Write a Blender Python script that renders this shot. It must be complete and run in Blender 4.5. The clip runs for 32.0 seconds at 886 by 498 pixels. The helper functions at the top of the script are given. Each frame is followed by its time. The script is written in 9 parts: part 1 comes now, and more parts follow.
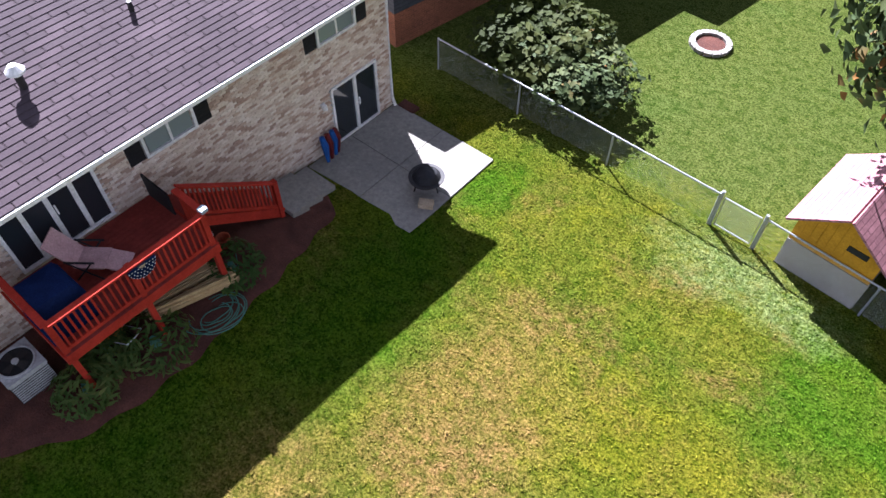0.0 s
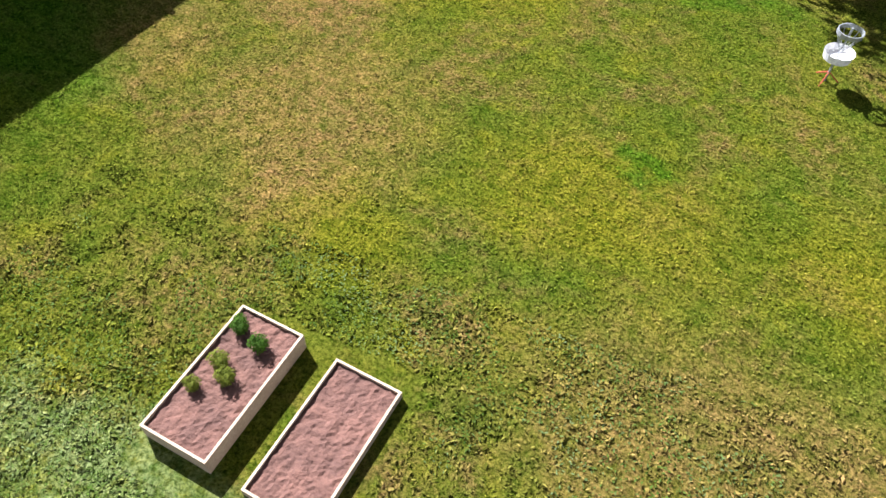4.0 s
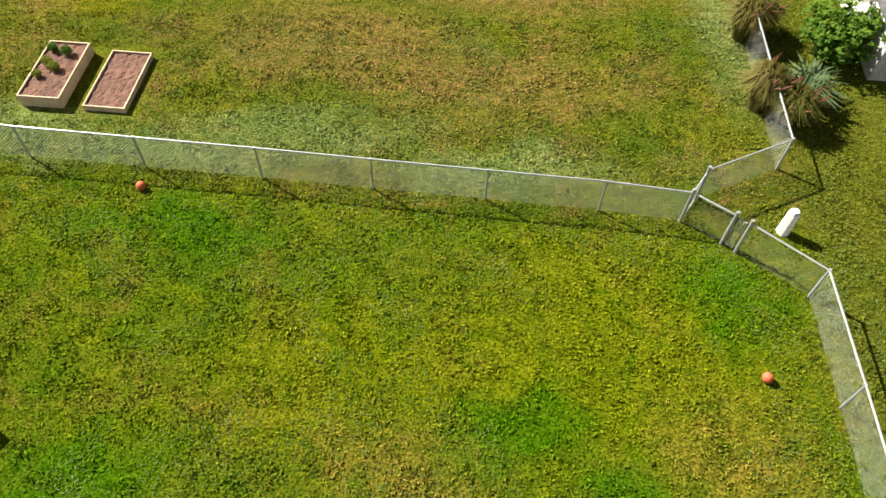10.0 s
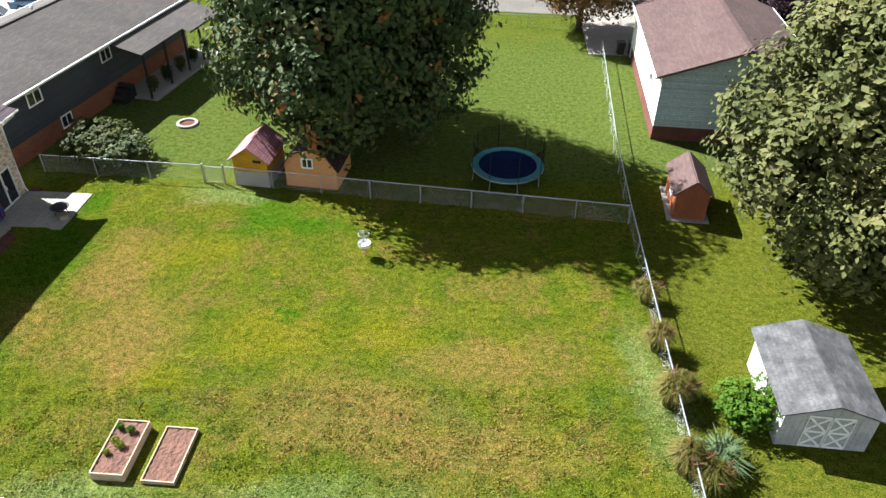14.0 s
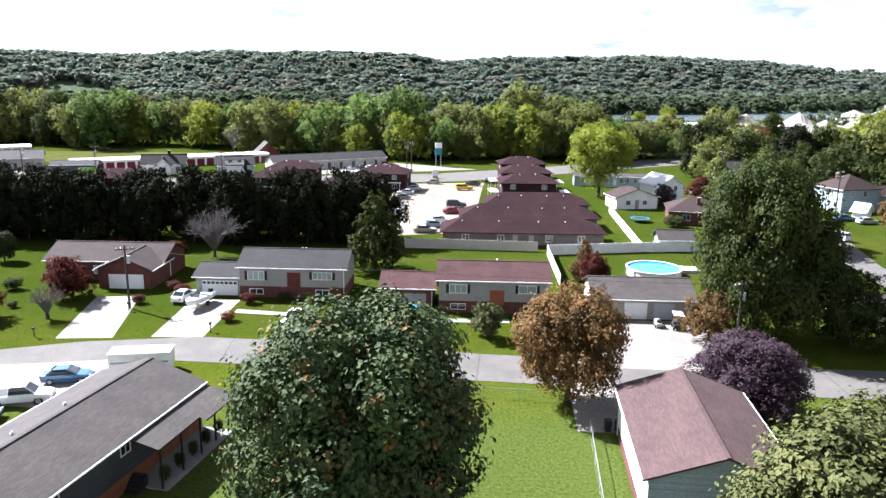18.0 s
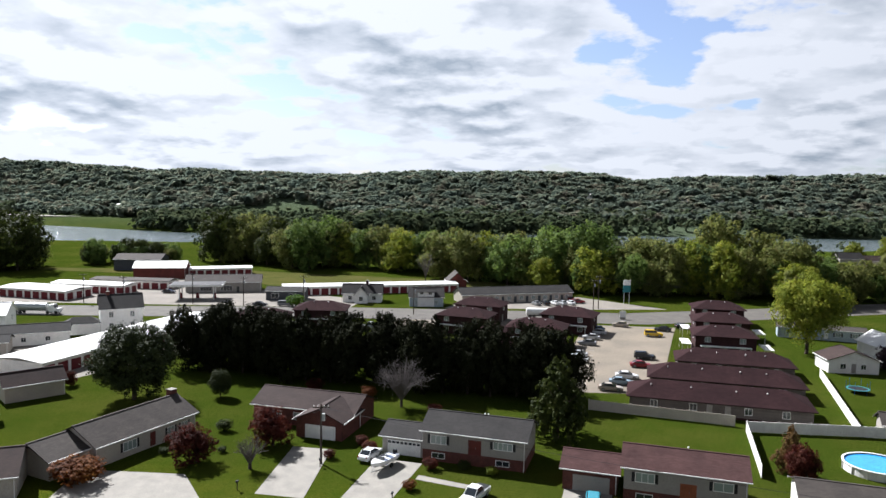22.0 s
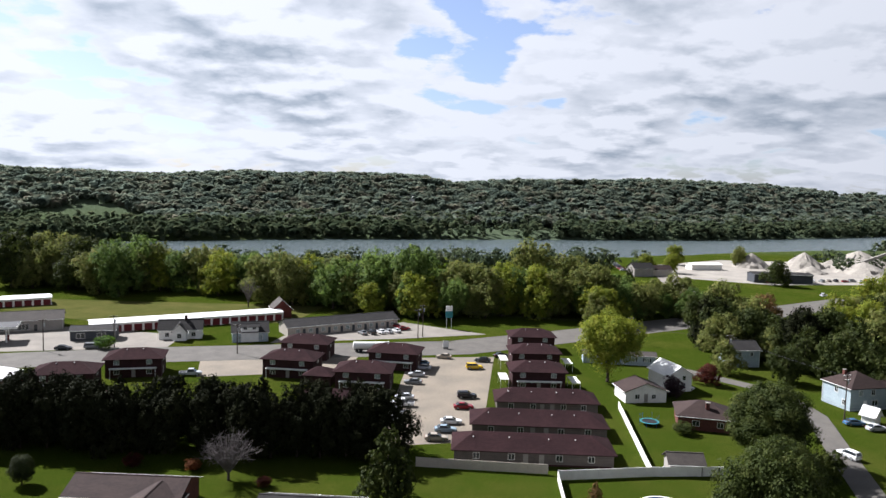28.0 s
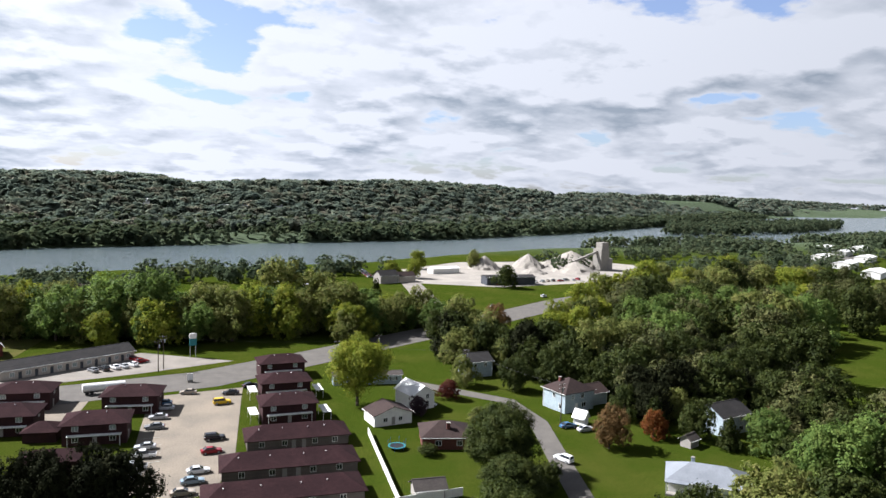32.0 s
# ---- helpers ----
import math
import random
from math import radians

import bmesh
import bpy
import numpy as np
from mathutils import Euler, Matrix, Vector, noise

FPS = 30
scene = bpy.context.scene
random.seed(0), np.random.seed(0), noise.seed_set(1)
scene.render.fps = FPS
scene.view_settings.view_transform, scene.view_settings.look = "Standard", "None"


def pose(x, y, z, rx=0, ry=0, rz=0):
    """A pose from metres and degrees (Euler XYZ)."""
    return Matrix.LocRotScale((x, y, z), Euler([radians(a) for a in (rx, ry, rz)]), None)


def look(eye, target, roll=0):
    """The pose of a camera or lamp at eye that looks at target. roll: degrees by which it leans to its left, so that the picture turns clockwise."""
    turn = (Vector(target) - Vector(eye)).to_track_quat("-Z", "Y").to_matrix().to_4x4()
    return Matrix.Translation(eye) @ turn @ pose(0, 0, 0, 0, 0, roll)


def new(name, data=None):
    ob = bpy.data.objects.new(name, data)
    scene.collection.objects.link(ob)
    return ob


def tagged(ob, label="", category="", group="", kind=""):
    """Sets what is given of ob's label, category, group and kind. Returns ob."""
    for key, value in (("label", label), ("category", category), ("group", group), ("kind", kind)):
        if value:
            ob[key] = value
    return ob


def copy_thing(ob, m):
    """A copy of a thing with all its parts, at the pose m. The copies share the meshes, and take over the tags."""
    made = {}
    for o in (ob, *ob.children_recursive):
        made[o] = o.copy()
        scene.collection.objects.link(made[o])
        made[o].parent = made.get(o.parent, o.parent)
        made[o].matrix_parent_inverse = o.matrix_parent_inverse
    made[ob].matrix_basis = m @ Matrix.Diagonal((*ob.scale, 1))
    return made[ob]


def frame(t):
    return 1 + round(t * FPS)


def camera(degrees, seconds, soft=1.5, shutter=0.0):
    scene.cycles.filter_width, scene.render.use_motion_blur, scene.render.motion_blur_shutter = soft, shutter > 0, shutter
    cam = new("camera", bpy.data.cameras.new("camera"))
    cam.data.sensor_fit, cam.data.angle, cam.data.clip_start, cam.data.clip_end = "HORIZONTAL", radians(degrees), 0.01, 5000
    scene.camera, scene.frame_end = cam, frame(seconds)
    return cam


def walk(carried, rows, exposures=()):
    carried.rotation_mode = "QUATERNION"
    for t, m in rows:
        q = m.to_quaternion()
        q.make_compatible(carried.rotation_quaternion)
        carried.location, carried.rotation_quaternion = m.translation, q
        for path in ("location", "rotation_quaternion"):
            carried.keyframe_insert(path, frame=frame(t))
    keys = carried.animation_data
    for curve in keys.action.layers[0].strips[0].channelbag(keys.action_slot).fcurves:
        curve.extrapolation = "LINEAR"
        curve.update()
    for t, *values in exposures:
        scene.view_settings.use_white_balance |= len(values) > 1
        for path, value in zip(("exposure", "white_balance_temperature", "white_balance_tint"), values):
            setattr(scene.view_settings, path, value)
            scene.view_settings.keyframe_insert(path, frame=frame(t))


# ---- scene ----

cam = camera(63.26, 32.0, soft=1.5)
PATH = [
    (0, (-22.371, -10.310, 14.616), (-25.9886, -5.2501, 6.7857), 0.25),
    (0.5, (-22.321, -10.465, 13.543), (-26.0007, -5.4692, 5.7011), 0.32),
    (1, (-22.031, -10.794, 12.525), (-25.8017, -5.9352, 4.6397), 0.45),
    (1.5, (-21.498, -11.299, 11.569), (-25.3121, -6.5260, 3.6524), 0.30),
    (2, (-20.817, -12.077, 11.136), (-24.5666, -7.3937, 3.1355), 0.59),
    (2.5, (-20.110, -13.505, 10.923), (-23.7358, -8.7471, 2.9092), 0.30),
    (4.5, (-15.846, -20.503, 10.205), (-17.7554, -14.6071, 2.3566), 2.77),
    (5, (-14.806, -22.107, 10.000), (-16.4407, -16.2539, 2.0588), 2.44),
    (5.5, (-13.750, -23.702, 9.961), (-14.5957, -17.8923, 1.8660), 2.05),
    (6, (-12.908, -25.566, 9.848), (-12.7825, -19.7321, 1.7273), 2.37),
    (6.5, (-12.196, -27.532, 9.739), (-11.9656, -21.6964, 1.6215), 2.72),
    (7, (-11.618, -29.486, 9.664), (-11.3754, -23.6564, 1.5426), 2.90),
    (7.5, (-11.160, -30.840, 10.001), (-10.9494, -25.0880, 1.8241), 2.65),
    (8, (-11.115, -31.239, 10.862), (-10.9046, -25.4954, 2.6782), 2.54),
    (8.5, (-11.125, -31.412, 11.771), (-10.9281, -25.6227, 3.6197), 2.32),
    (9, (-11.084, -31.459, 12.704), (-10.9110, -25.6583, 4.5605), 2.06),
    (9.5, (-11.000, -31.584, 13.608), (-10.8290, -25.7594, 5.4814), 2.04),
    (10, (-10.914, -31.720, 14.497), (-10.7418, -25.8686, 6.3894), 2.00),
    (10.5, (-10.796, -31.795, 15.438), (-10.6464, -25.8515, 7.3968), 1.69),
    (11, (-10.711, -31.873, 16.367), (-10.5716, -25.6838, 8.5142), 1.46),
    (11.5, (-10.631, -31.909, 17.302), (-10.5151, -25.4410, 9.6767), 1.16),
    (12, (-10.704, -31.951, 18.237), (-10.5517, -25.1314, 10.9245), 1.34),
    (12.5, (-10.672, -31.962, 19.116), (-10.5219, -24.8127, 12.1251), 1.21),
    (13, (-10.640, -31.987, 20.020), (-10.4924, -24.5123, 13.3788), 1.11),
    (13.5, (-10.585, -32.081, 20.909), (-10.4471, -24.3016, 14.6272), 1.00),
    (14, (-10.508, -32.179, 21.844), (-10.3839, -24.1188, 15.9270), 0.85),
    (14.5, (-10.447, -32.245, 22.794), (-10.3368, -23.9285, 17.2412), 0.72),
    (16.5, (-10.710, -32.499, 26.660), (-10.5680, -23.2523, 22.8550), 0.69),
    (17, (-10.747, -32.528, 27.671), (-10.6034, -23.0935, 24.3587), 0.68),
    (17.5, (-10.710, -32.495, 28.614), (-10.5697, -22.8977, 25.8087), 0.68),
    (18, (-10.761, -32.563, 29.570), (-10.6173, -22.8269, 27.2917), 0.70),
    (18.5, (-10.810, -32.639, 30.648), (-10.7480, -22.7883, 28.9260), 0.73),
    (19, (-10.919, -32.531, 31.711), (-11.2439, -22.5968, 30.6132), 0.79),
    (19.5, (-10.931, -32.407, 32.633), (-11.7171, -22.4667, 31.8835), 0.86),
    (20, (-10.995, -32.196, 33.672), (-12.2870, -22.3094, 32.9024), 0.94),
    (20.5, (-11.004, -32.165, 34.754), (-12.4843, -22.3057, 33.9715), 0.96),
    (21, (-11.032, -32.094, 35.809), (-12.5117, -22.2353, 35.0244), 0.96),
    (21.5, (-11.146, -31.955, 36.856), (-13.2289, -22.2073, 36.0564), 0.98),
    (22, (-11.148, -31.795, 37.963), (-13.5612, -22.1244, 37.1488), 1.00),
    (22.5, (-11.204, -31.753, 39.042), (-14.0533, -22.2029, 38.2160), 1.00),
    (23, (-11.254, -31.708, 40.110), (-14.1979, -22.1878, 39.2778), 1.02),
    (23.5, (-11.251, -31.712, 41.164), (-14.1954, -22.1919, 40.3253), 1.06),
    (24, (-11.254, -31.693, 42.331), (-14.1995, -22.1747, 41.4805), 1.08),
    (24.5, (-11.301, -31.692, 43.405), (-14.2452, -22.1738, 42.5446), 1.11),
    (26.5, (-12.042, -32.290, 47.618), (-13.4358, -22.4273, 46.7322), 1.35),
    (27, (-11.855, -32.471, 48.771), (-12.7259, -22.5479, 47.8889), 1.43),
    (27.5, (-11.904, -32.663, 49.967), (-12.3339, -22.7110, 49.0886), 1.48),
    (28, (-12.039, -32.878, 51.206), (-12.0327, -22.9161, 50.3284), 1.55),
    (28.5, (-12.144, -33.077, 52.416), (-11.7033, -23.1250, 51.5367), 1.67),
    (29, (-12.151, -33.287, 53.689), (-11.2833, -23.3639, 52.8092), 1.72),
    (29.5, (-12.240, -33.526, 54.895), (-10.9528, -23.6472, 54.0235), 1.73),
    (30, (-12.317, -33.707, 56.158), (-10.6024, -23.8933, 55.2875), 1.83),
    (30.5, (-12.287, -33.941, 57.292), (-10.1500, -24.2098, 56.4293), 1.83),
    (31, (-12.288, -34.083, 58.383), (-9.7176, -24.4565, 57.5294), 1.90),
    (31.5, (-12.306, -34.203, 59.537), (-9.3088, -24.7012, 58.6877), 1.92),
    (32, (-12.418, -34.204, 60.781), (-9.0144, -24.8400, 59.9312), 1.97),
]
walk(cam, [(t, look(eye, target, roll)) for t, eye, target, roll in PATH],
     exposures=[(0, 2.6, 5400, 24), (2.5, 2.5, 5400, 24), (6, 1.95, 6200, 10), (9, 1.95, 6800, 8), (12, 2.0, 6400, 8), (14.5, 2.45, 5700, 10), (16.5, 2.6, 5500, 16), (18, 2.5, 5500, 16), (18.7, 2.05, 5700, 16), (20, 1.40, 5800, 12), (28, 1.42, 5800, 14), (32, 1.55, 5800, 14)])

# ---- light ----
SUN_EL, SUN_AZ = radians(41.3), radians(-56)  # azimuth from +y, to the right
sun_way = Vector((math.sin(SUN_AZ) * math.cos(SUN_EL), math.cos(SUN_AZ) * math.cos(SUN_EL), math.sin(SUN_EL)))
sun = new("sun", bpy.data.lights.new("sun", "SUN"))
sun.data.energy, sun.data.angle, sun.data.color = 5.0, radians(0.5), (1.0, 0.95, 0.86)
sun.matrix_world = look((0, 0, 60), Vector((0, 0, 60)) - sun_way)


class Nodes:
    """A short way to write node trees."""

    def __init__(self, tree):
        self.tree = tree
        tree.nodes.clear()

    def __call__(self, kind, ins=None, **props):
        n = self.tree.nodes.new(kind)
        for k, v in props.items():
            setattr(n, k, v)
        for k, v in (ins or {}).items():
            sock = n.inputs[k]
            if isinstance(v, bpy.types.NodeSocket):
                self.tree.links.new(v, sock)
            else:
                sock.default_value = v
        return n

    def math(self, op, a, b=0.0, clamp=False):
        return self("ShaderNodeMath", {0: a, 1: b}, operation=op, use_clamp=clamp).outputs[0]

    def mix(self, f, a, b, blend="MIX"):
        n = self("ShaderNodeMix", data_type="RGBA", blend_type=blend, clamp_factor=True)
        for k, v in ((0, f), (6, a), (7, b)):
            if isinstance(v, bpy.types.NodeSocket):
                self.tree.links.new(v, n.inputs[k])
            else:
                n.inputs[k].default_value = v if k == 0 else (*v[:3], 1)
        return n.outputs[2]

    def noise(self, vec, scale, detail=4.0, rough=0.55, dist=0.0):
        return self("ShaderNodeTexNoise", {"Vector": vec, "Scale": scale, "Detail": detail, "Roughness": rough, "Distortion": dist}).outputs[0]

    def ramp(self, f, lo, hi):
        return self("ShaderNodeMapRange", {0: f, 1: lo, 2: hi}, clamp=True).outputs[0]


world = bpy.data.worlds.new("sky")
scene.world = world
world.use_nodes = True
N = Nodes(world.node_tree)
sky = N("ShaderNodeTexSky", sky_type="NISHITA", sun_disc=False, sun_elevation=SUN_EL, sun_rotation=SUN_AZ, altitude=200.0, air_density=1.0, dust_density=1.2)
way = N("ShaderNodeTexCoord").outputs["Generated"]
xyz = N("ShaderNodeSeparateXYZ", {0: way})
rise = N.math("ADD", N.math("MAXIMUM", xyz.outputs[2], 0.0), 0.24)
flat = N("ShaderNodeCombineXYZ", {0: N.math("DIVIDE", xyz.outputs[0], rise), 1: N.math("DIVIDE", xyz.outputs[1], rise), 2: 0.0}).outputs[0]


def lifted(k):
    """Cloud coordinates a little higher in the sky."""
    v = N("ShaderNodeVectorMath", {0: flat, "Scale": k}, operation="SCALE").outputs[0]
    return N("ShaderNodeVectorMath", {0: v, 1: (2.2, 7.4, 0.0)}, operation="ADD").outputs[0]


body, body_up = N.noise(lifted(1.0), 1.5, 2.0, 0.5), N.noise(lifted(0.90), 1.5, 2.0, 0.5)
puff, puff_up = N.noise(lifted(1.0), 5.2, 8.0, 0.52), N.noise(lifted(0.965), 5.2, 8.0, 0.52)
here = N.math("ADD", N.math("MULTIPLY", body, 0.62), N.math("MULTIPLY", puff, 0.38))
cover = N.math("ADD", N.math("MULTIPLY", N.ramp(here, 0.400, 0.435), 0.82), 0.18)
thick = N.ramp(here, 0.41, 0.53)
under = N.math("ADD", N.math("MULTIPLY", N.math("SUBTRACT", body_up, body), 4.5), N.math("MULTIPLY", N.math("SUBTRACT", puff_up, puff), 3.0))
shade = N.math("MULTIPLY", thick, N.math("ADD", 0.33, under, True), True)
toward = N("ShaderNodeVectorMath", {0: way, 1: tuple(sun_way)}, operation="DOT_PRODUCT").outputs["Value"]
glow = N.ramp(toward, -0.3, 1.0)
cloud = N.mix(shade, (0.97, 0.97, 0.96), (0.45, 0.50, 0.54))
gain = N.math("ADD", 0.36, N.math("MULTIPLY", glow, 0.30))
cloud = N("ShaderNodeVectorMath", {0: cloud, "Scale": gain}, operation="SCALE").outputs[0]
high = N.ramp(xyz.outputs[2], 0.40, 0.70)
blue = N("ShaderNodeVectorMath", {0: sky.outputs[0], 1: (0.070, 0.073, 0.084)}, operation="MULTIPLY").outputs[0]
blue = N("ShaderNodeVectorMath", {0: blue, "Scale": N.math("SUBTRACT", 1.0, N.math("MULTIPLY", high, 0.86))}, operation="SCALE").outputs[0]
cover = N.math("MULTIPLY", cover, N.math("SUBTRACT", 1.0, N.math("MULTIPLY", high, 0.85)))
N("ShaderNodeOutputWorld", {0: N("ShaderNodeBackground", {0: N.mix(cover, blue, cloud), 1: 0.64}).outputs[0]})


# ---- materials ----
def material(name, a, b=None, scale=1.5, fine=14.0, rough=0.85, metal=0.0, bump=0.25, lo=0.35, hi=0.65, spec=0.2, per="", space="Position", extra=None):
    """A surface of two tones at two scales with fine relief. per: 'object' or 'island' for a tone of each piece."""
    m = bpy.data.materials.new(name)
    m.use_nodes = True
    N = Nodes(m.node_tree)
    b = b or tuple(v * 0.72 for v in a)
    if space == "Position":
        pos = N("ShaderNodeNewGeometry").outputs["Position"]
    else:
        pos = N("ShaderNodeTexCoord").outputs["Object"]
    coarse = N.ramp(N.noise(pos, scale, 5.0), lo, hi)
    small = N.noise(pos, fine, 5.0, 0.65)
    col = N.mix(coarse, a, b)
    col = N.mix(N.ramp(small, 0.25, 0.75), N.mix(0.30, col, (0, 0, 0)), N.mix(1.0, col, (1.22, 1.22, 1.22), "MULTIPLY"))
    if per:
        r = N("ShaderNodeObjectInfo").outputs["Random"] if per == "object" else N("ShaderNodeNewGeometry").outputs["Random Per Island"]
        col = N.mix(N.math("MULTIPLY", r, 0.5), col, tuple(v * 0.45 for v in b))
    if extra:
        col = extra(N, pos, col)
    bs = N("ShaderNodeBsdfPrincipled", {"Base Color": col, "Roughness": rough, "Metallic": metal, "Specular IOR Level": spec})
    if bump:
        N.tree.links.new(N("ShaderNodeBump", {"Strength": bump, "Distance": 0.03, "Height": small}).outputs[0], bs.inputs["Normal"])
    N("ShaderNodeOutputMaterial", {0: bs.outputs[0]})
    return m


def leaf_material(name, tones, rough=0.7, through_light=0.5, clump=0.35, light=2.0, spec=0.12, island=0.35, turning=None):
    """Leaves: one of the tones for each leaf, and a drift of tone across the crown."""
    m = bpy.data.materials.new(name)
    m.use_nodes = True
    N = Nodes(m.node_tree)
    r = N("ShaderNodeNewGeometry").outputs["Random Per Island"]
    pos = N("ShaderNodeNewGeometry").outputs["Position"]
    f = N.math("ADD", N.math("MULTIPLY", r, island), N.math("MULTIPLY", N.ramp(N.noise(pos, clump, 3.0), 0.3, 0.7), 1.0 - island))
    ramp = N("ShaderNodeValToRGB", {0: f})
    el = ramp.color_ramp.elements
    while len(el) < len(tones):
        el.new(0.5)
    for i, c in enumerate(tones):
        el[i].position, el[i].color = 0.15 + 0.7 * i / (len(tones) - 1), (*(v * light for v in c), 1)
    tree_tone = N("ShaderNodeObjectInfo").outputs["Random"]
    col = N.mix(N.math("MULTIPLY", tree_tone, 0.35), ramp.outputs[0], tuple(v * 0.6 * light for v in tones[0]))
    if turning:
        patch = N.math("MULTIPLY", N.ramp(N.noise(pos, 0.55, 2.0), 0.60, 0.67), N.ramp(r, 0.25, 0.8))
        col = N.mix(patch, col, turning)
    bs = N("ShaderNodeBsdfPrincipled", {"Base Color": col, "Roughness": rough, "Specular IOR Level": spec})
    tr = N("ShaderNodeBsdfTranslucent", {0: col})
    leaf = N("ShaderNodeMixShader", {0: through_light, 1: bs.outputs[0], 2: tr.outputs[0]}).outputs[0]
    N("ShaderNodeOutputMaterial", {0: leaf})
    return m


DRY = [(-26.2, -4.3, 2.0, 2.7), (-24.2, -8.8, 2.4, 2.6), (-28.6, -8.2, 1.6, 1.8), (-14.0, -13.2, 3.6, 1.7), (-9.3, -15.2, 3.8, 1.5), (-23.6, -10.4, 1.4, 1.5), (-8.2, -10.6, 3.2, 1.4), (-4.4, -26.4, 1.5, 1.2), (-11.4, -26.6, 1.6, 1.0)]
YELLOW = [(-22.7, -2.8, 2.4, 1.5), (-22.0, -11.5, 1.5, 0.8), (-17.6, -9.0, 2.6, 1.6), (-12.6, -8.8, 2.0, 1.2), (-7.0, -24.0, 4.5, 2.6), (-12.5, -24.6, 3.0, 1.6)]
# lush patches; the last two paint darker green into the brick house's shade
LUSH_AND_SHADE = [(-29.4, 1.5, 0.9, 1.0), (-19.6, 0.9, 1.5, 2.2), (-17.6, -0.3, 2.3, 0.8), (-9.0, -26.0, 1.3, 0.8), (-17.3, -20.6, 2.8, 0.7), (-18.2, -27.2, 1.6, 1.2), (-3.8, -22.6, 1.0, 1.3), (-7.0, -27.5, 0.7, 0.9), (-17.1, -7.6, 0.6, 0.4), (-27.1, 7.2, 1.0, 0.8), (-25.9, 14.7, 0.6, 0.4), (-29.8, -3.6, 1.8, 4.0), (-30.8, -9.8, 2.0, 3.0)]
CLOVER = [(-22.4, 2.7, 2.4, 0.9), (-23.0, -17.0, 3.0, 0.8), (-15.0, -17.3, 3.4, 0.8), (-18.0, -18.0, 5.0, 0.7), (-9.0, -18.6, 3.0, 0.7), (-1.6, -12.0, 0.9, 3.5)]


def lawn_tones(N, pos):
    """Colour of the lawn by place: green, straw, yellow, lush and clover drifts in mown lines. House shade and far haze
    are painted in.
    """
    axes = N("ShaderNodeSeparateXYZ", {0: pos})
    x, far = axes.outputs[0], axes.outputs[1]
    wob = N("ShaderNodeTexNoise", {"Vector": pos, "Scale": 0.55, "Detail": 6.0, "Roughness": 0.7})
    ragged = N("ShaderNodeVectorMath", {0: wob.outputs["Color"], 1: (0.5, 0.5, 0.5)}, operation="SUBTRACT").outputs[0]
    ragged = N("ShaderNodeVectorMath", {0: ragged, "Scale": 3.4}, operation="SCALE").outputs[0]
    flat_pos = N("ShaderNodeVectorMath", {0: N("ShaderNodeVectorMath", {0: pos, 1: ragged}, operation="ADD").outputs[0], 1: (1.0, 1.0, 0.0)}, operation="MULTIPLY").outputs[0]

    def drift(spots):
        total = None
        for sx, sy, rx, ry in spots:
            off = N("ShaderNodeVectorMath", {0: flat_pos, 1: (-sx, -sy, 0.0)}, operation="ADD").outputs[0]
            q = N("ShaderNodeVectorMath", {0: off, 1: (1 / rx, 1 / ry, 0.0)}, operation="MULTIPLY").outputs[0]
            d = N("ShaderNodeVectorMath", {0: q}, operation="LENGTH").outputs["Value"]
            total = d if total is None else N.math("MINIMUM", total, d)
        return N.ramp(total, 1.45, 0.55)

    broken = N.ramp(N.noise(pos, 3.2, 5.0, 0.75), 0.36, 0.60)
    col = N.mix(N.ramp(N.noise(pos, 0.33, 6.0, 0.65), 0.36, 0.62), (0.058, 0.082, 0.007), (0.094, 0.098, 0.011))
    yard = N.ramp(far, 4.0, 2.0)
    straw = N.math("MULTIPLY", N.ramp(N.noise(pos, 0.45, 5.0, 0.65, 0.4), 0.48, 0.62), broken)
    col = N.mix(N.math("MULTIPLY", straw, N.math("MULTIPLY", yard, 0.72)), col, (0.150, 0.092, 0.034))
    spot = N.noise(pos, 0.95, 5.0, 0.62, 0.3)
    near_by = N.ramp(far, 30.0, 10.0)
    col = N.mix(N.math("MULTIPLY", N.ramp(spot, 0.54, 0.64), N.math("MULTIPLY", near_by, 0.55)), col, (0.112, 0.116, 0.008))
    col = N.mix(N.math("MULTIPLY", N.ramp(spot, 0.46, 0.37), N.math("MULTIPLY", near_by, 0.55)), col, (0.046, 0.074, 0.006))
    col = N.mix(N.math("MULTIPLY", drift(YELLOW), 0.5), col, (0.130, 0.122, 0.006))
    col = N.mix(N.math("MULTIPLY", drift(DRY), N.math("ADD", 0.26, N.math("MULTIPLY", broken, 0.38))), col, (0.185, 0.112, 0.040))
    south = N.ramp(N.math("ADD", far, N.math("MULTIPLY", x, 0.11)), -20.6, -21.4)
    dapple = N.ramp(N.noise(pos, 0.9, 5.0, 0.7, 0.5), 0.50, 0.66)
    col = N.mix(N.math("MULTIPLY", south, N.math("MULTIPLY", dapple, 0.55)), col, (0.036, 0.072, 0.003))
    col = N.mix(N.math("MULTIPLY", drift(LUSH_AND_SHADE), 0.72), col, (0.030, 0.086, 0.003))
    col = N.mix(south, col, N.mix(1.0, col, (0.90, 1.04, 0.55), "MULTIPLY"))
    pale = N.math("MULTIPLY", N.ramp(far, 3.5, 5.5), N.ramp(far, 36.0, 24.0))
    col = N.mix(N.math("MULTIPLY", pale, 0.85), col, (0.064, 0.084, 0.022))
    beside = N.math("MULTIPLY", N.ramp(N.math("ADD", x, N.math("MULTIPLY", far, -0.08)), 0.0, 1.0), N.ramp(far, 6.0, 3.0))
    col = N.mix(N.math("MULTIPLY", beside, 0.8), col, (0.070, 0.078, 0.010))
